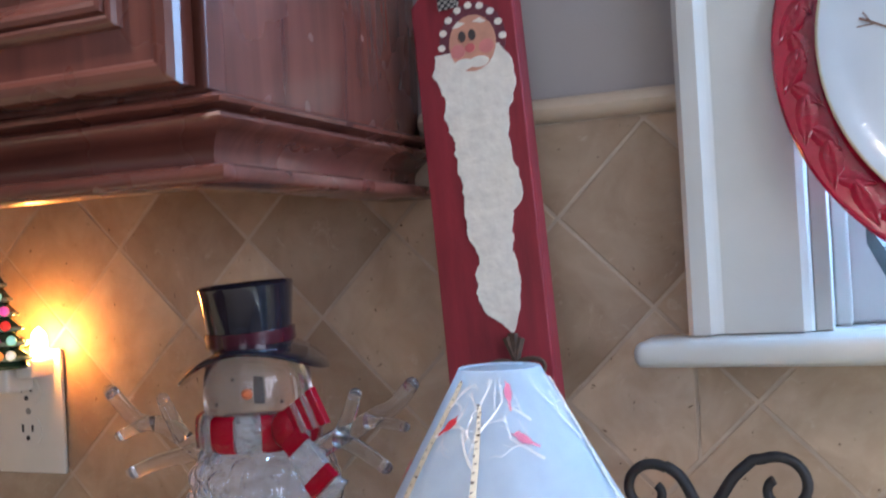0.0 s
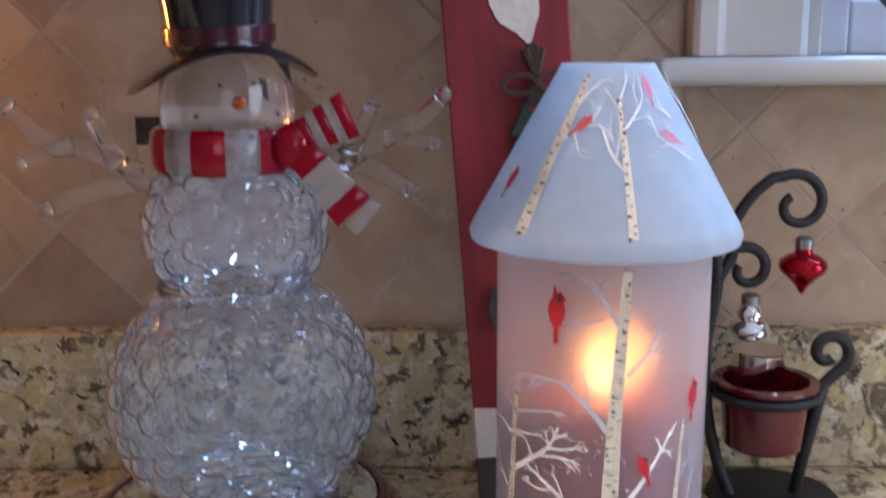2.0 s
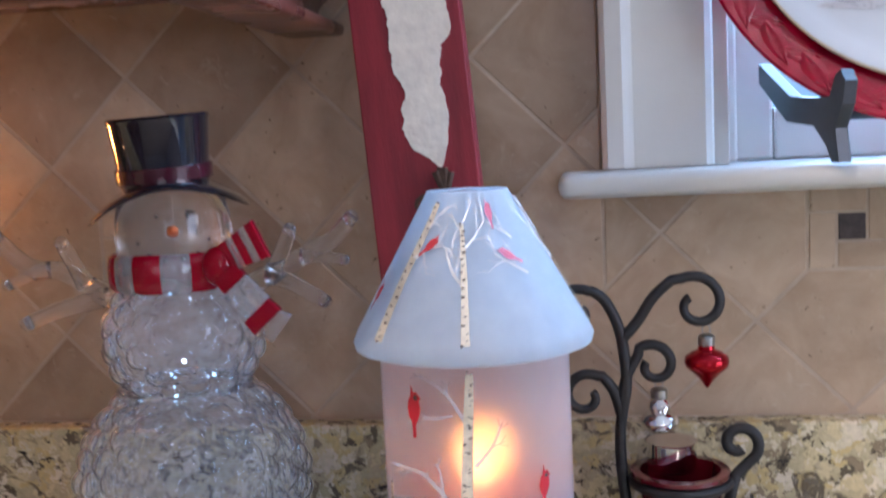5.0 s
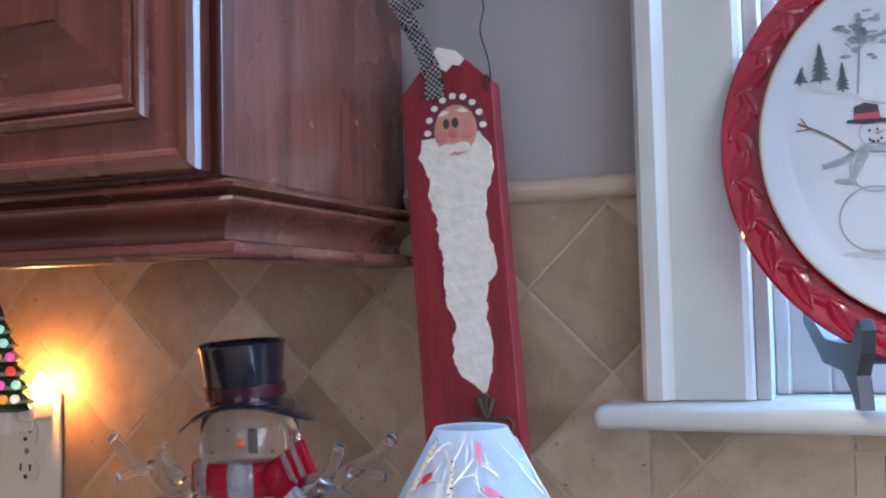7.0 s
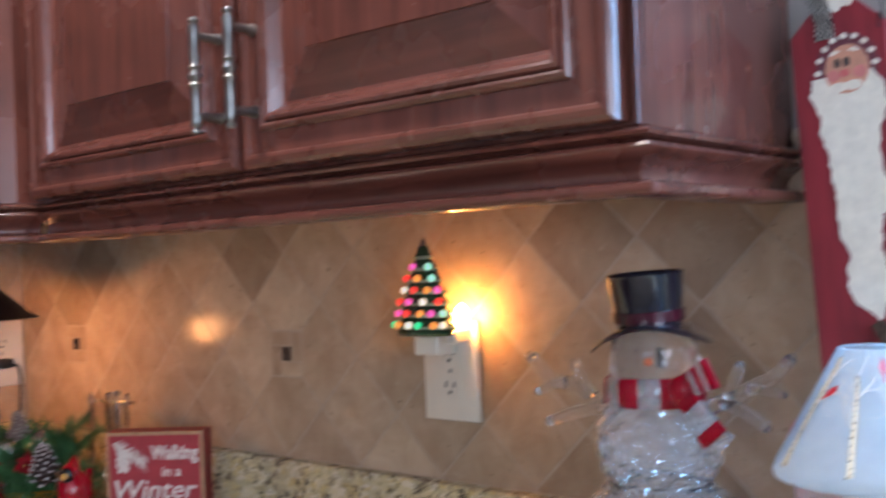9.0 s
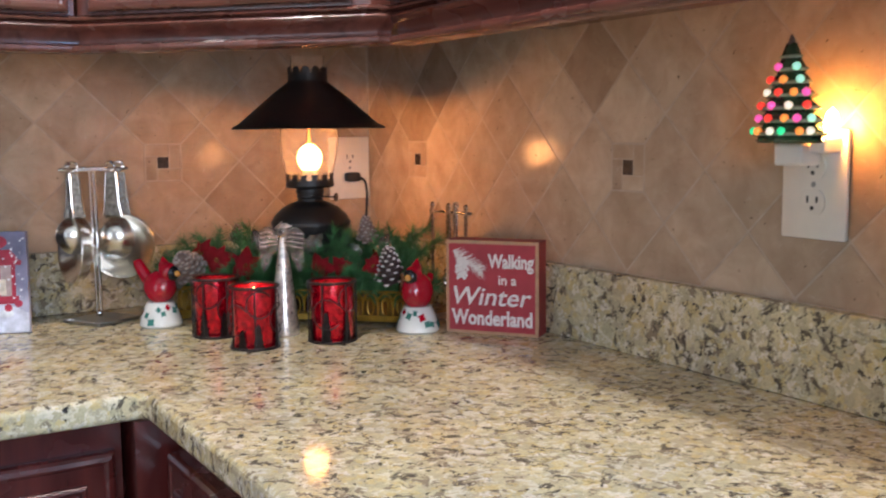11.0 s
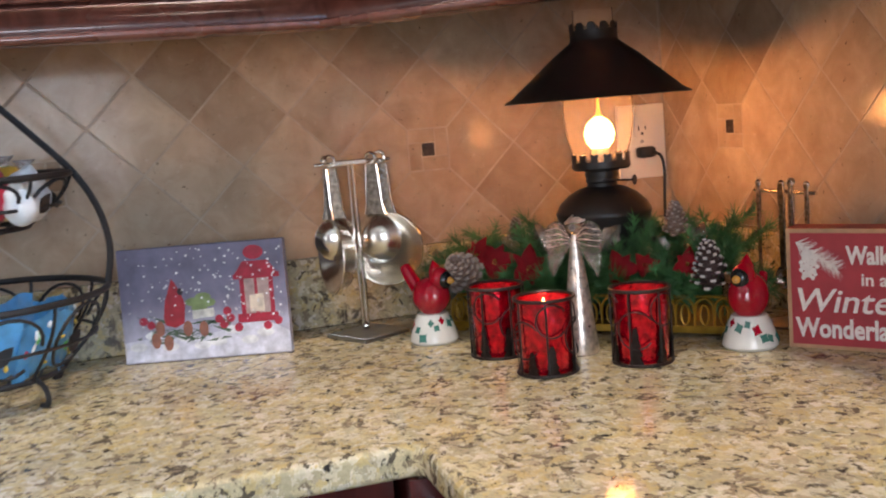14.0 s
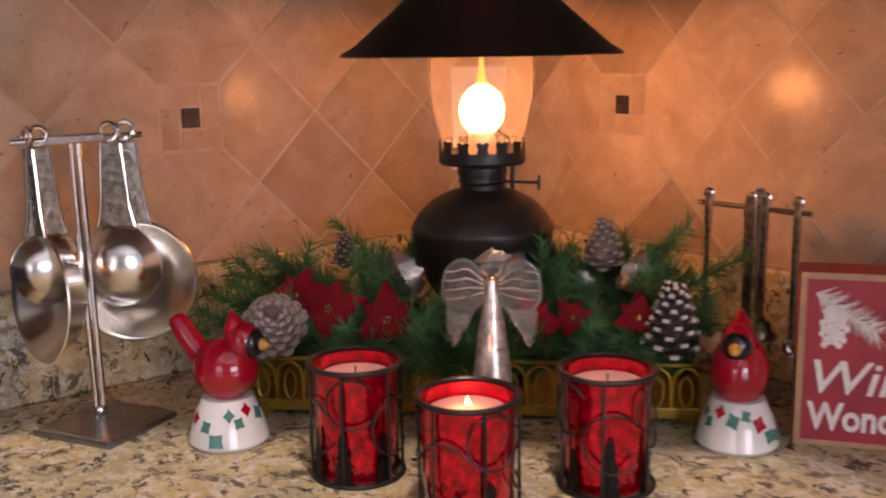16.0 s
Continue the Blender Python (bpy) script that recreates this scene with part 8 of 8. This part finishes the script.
def tile_mesh(poly, thick=0.0035):
    bm = bmesh.new()
    cx, cz = sum(p[0] for p in poly) / len(poly), sum(p[1] for p in poly) / len(poly)
    edge = 0.0009
    def ring(shrink, y):
        vs = []
        for x, z in poly:
            d = math.hypot(x - cx, z - cz)
            s = max(0.2, (d - shrink * 1.4) / d) if d > 1e-6 else 1
            vs.append(bm.verts.new((cx + (x - cx) * s, y, cz + (z - cz) * s)))
        return vs
    back, mid, front = ring(0, thick), ring(0, edge), ring(edge, 0.0)
    k = len(poly)
    for a, b in ((back, mid), (mid, front)):
        for i in range(k):
            bm.faces.new((a[i], a[(i + 1) % k], b[(i + 1) % k], b[i]))
    bm.faces.new(front)
    bmesh.ops.recalc_face_normals(bm, faces=bm.faces[:])
    return mesh_of("tile", bm, TRAV)


def tile_wall(parent, to_world, u0, u1, node_u, regions, accents):
    """Diamond tiles over u0..u1; regions are (u0, u1, top, first and last row); accents are the node numbers with an inlaid square."""
    half = DIAG / 2
    full = tile_mesh([(half - GAP * 1.5, 0), (0, half - GAP * 1.5), (-half + GAP * 1.5, 0), (0, -half + GAP * 1.5)])
    rng = random.Random(7)
    acc_at = [node_u + DIAG * k for k in accents]
    i0, i1 = int((u0 - node_u) / half) - 2, int((u1 - node_u) / half) + 2

    def lay(poly, name="tile", mesh=None, at=None):
        cu, cz = at or (sum(p[0] for p in poly) / len(poly), sum(p[1] for p in poly) / len(poly))
        me = mesh or tile_mesh([(x - cu, z - cz) for x, z in poly])
        ob = new(name, me)
        ob.parent = parent
        ob.matrix_basis = to_world @ pose(cu, rng.uniform(-0.0002, 0.0002), cz)
        return ob

    for ra, rb, rtop, jmin, jmax in regions:
        for i in range(i0, i1 + 1):
            for j in range(jmin, jmax + 1):
                if (i + j) % 2 == 0:
                    continue
                cu, cz = node_u + i * half, NODE_Z + j * half
                if cu < ra - half or cu > rb + half or cz > rtop + half or cz < SPLASH - half:
                    continue
                g = half - GAP * 1.5
                poly = [(cu + g, cz), (cu, cz + g), (cu - g, cz), (cu, cz - g)]
                whole = True
                for nx, nz, d in ((-1, 0, -ra - GAP), (1, 0, rb - GAP), (0, 1, rtop - GAP), (0, -1, -SPLASH - GAP)):
                    cut = clip(poly, nx, nz, d)
                    whole, poly = whole and len(cut) == 4 and cut == poly, cut
                for au in acc_at:
                    du, dz = cu - au, cz - NODE_Z
                    if abs(du) < 1e-4 and abs(abs(dz) - half) < 1e-4:
                        s = 1 if dz > 0 else -1
                        poly, whole = clip(poly, 0, -s, -s * NODE_Z - ACC - GAP), False
                    elif abs(dz) < 1e-4 and abs(abs(du) - half) < 1e-4:
                        s = 1 if du > 0 else -1
                        poly, whole = clip(poly, -s, 0, -s * au - ACC - GAP), False
                area = 0.5 * abs(sum(p[0] * q[1] - q[0] * p[1] for p, q in zip(poly, poly[1:] + poly[:1]))) if len(poly) > 2 else 0
                if area < 3e-5:
                    continue
                lay(poly, mesh=full if whole else None, at=(cu, cz) if whole else None)
        for au in acc_at:
            if not ra < au < rb or rtop < NODE_Z + 0.03 or jmax < 0:
                continue
            s, c = ACC - GAP * 0.4, 0.0115
            for x0, x1, z0, z1 in ((-s, c, c, s), (c, s, -c, s), (-c, s, -s, -c), (-s, -c, -s, c)):
                g = 0.0007
                lay([(au + x1 - g, NODE_Z + z0 + g), (au + x1 - g, NODE_Z + z1 - g), (au + x0 + g, NODE_Z + z1 - g), (au + x0 + g, NODE_Z + z0 + g)], "border_tile")
            d = lay([(au + c - 0.001, NODE_Z - c + 0.001), (au + c - 0.001, NODE_Z + c - 0.001), (au - c + 0.001, NODE_Z + c - 0.001), (au - c + 0.001, NODE_Z - c + 0.001)], "accent_tile")
            d.data.materials[0] = ACCENT


ACCENT = plain("dark_accent_tile", (0.045, 0.033, 0.028), 0.22, vary=0.5, scale=120)
grout_north = part("grout_bed", box(0.0, 2.4, -0.0017, 0.0014, SPLASH - 0.01, 1.2005), GROUT, wall_north)
part("grout_bed", box(0.0, 1.7245, -0.0017, 0.0014, 1.2005, 1.387), GROUT, wall_north)
part("grout_bed", box(-0.0014, 0.0017, -1.9, 0.0, SPLASH - 0.01, 1.387), GROUT, wall_west)
tile_wall(wall_north, pose(0, -0.0022, 0), 0, 2.4, NODE_X, [(0.0045, 2.4, 1.2005, -4, -1), (0.0045, 1.7245, 1.3865, 0, 4), (1.7245, 2.4, 1.2005, 0, 1)], (-8, -4, 0, 4))
tile_wall(wall_west, Matrix.Translation((0.0022, 0, 0)) @ Matrix.Rotation(radians(90), 4, "Z"), -1.9, 0, -0.418, [(-1.9, -0.0045, 1.3865, -4, 4)], (-8, -4, 0))
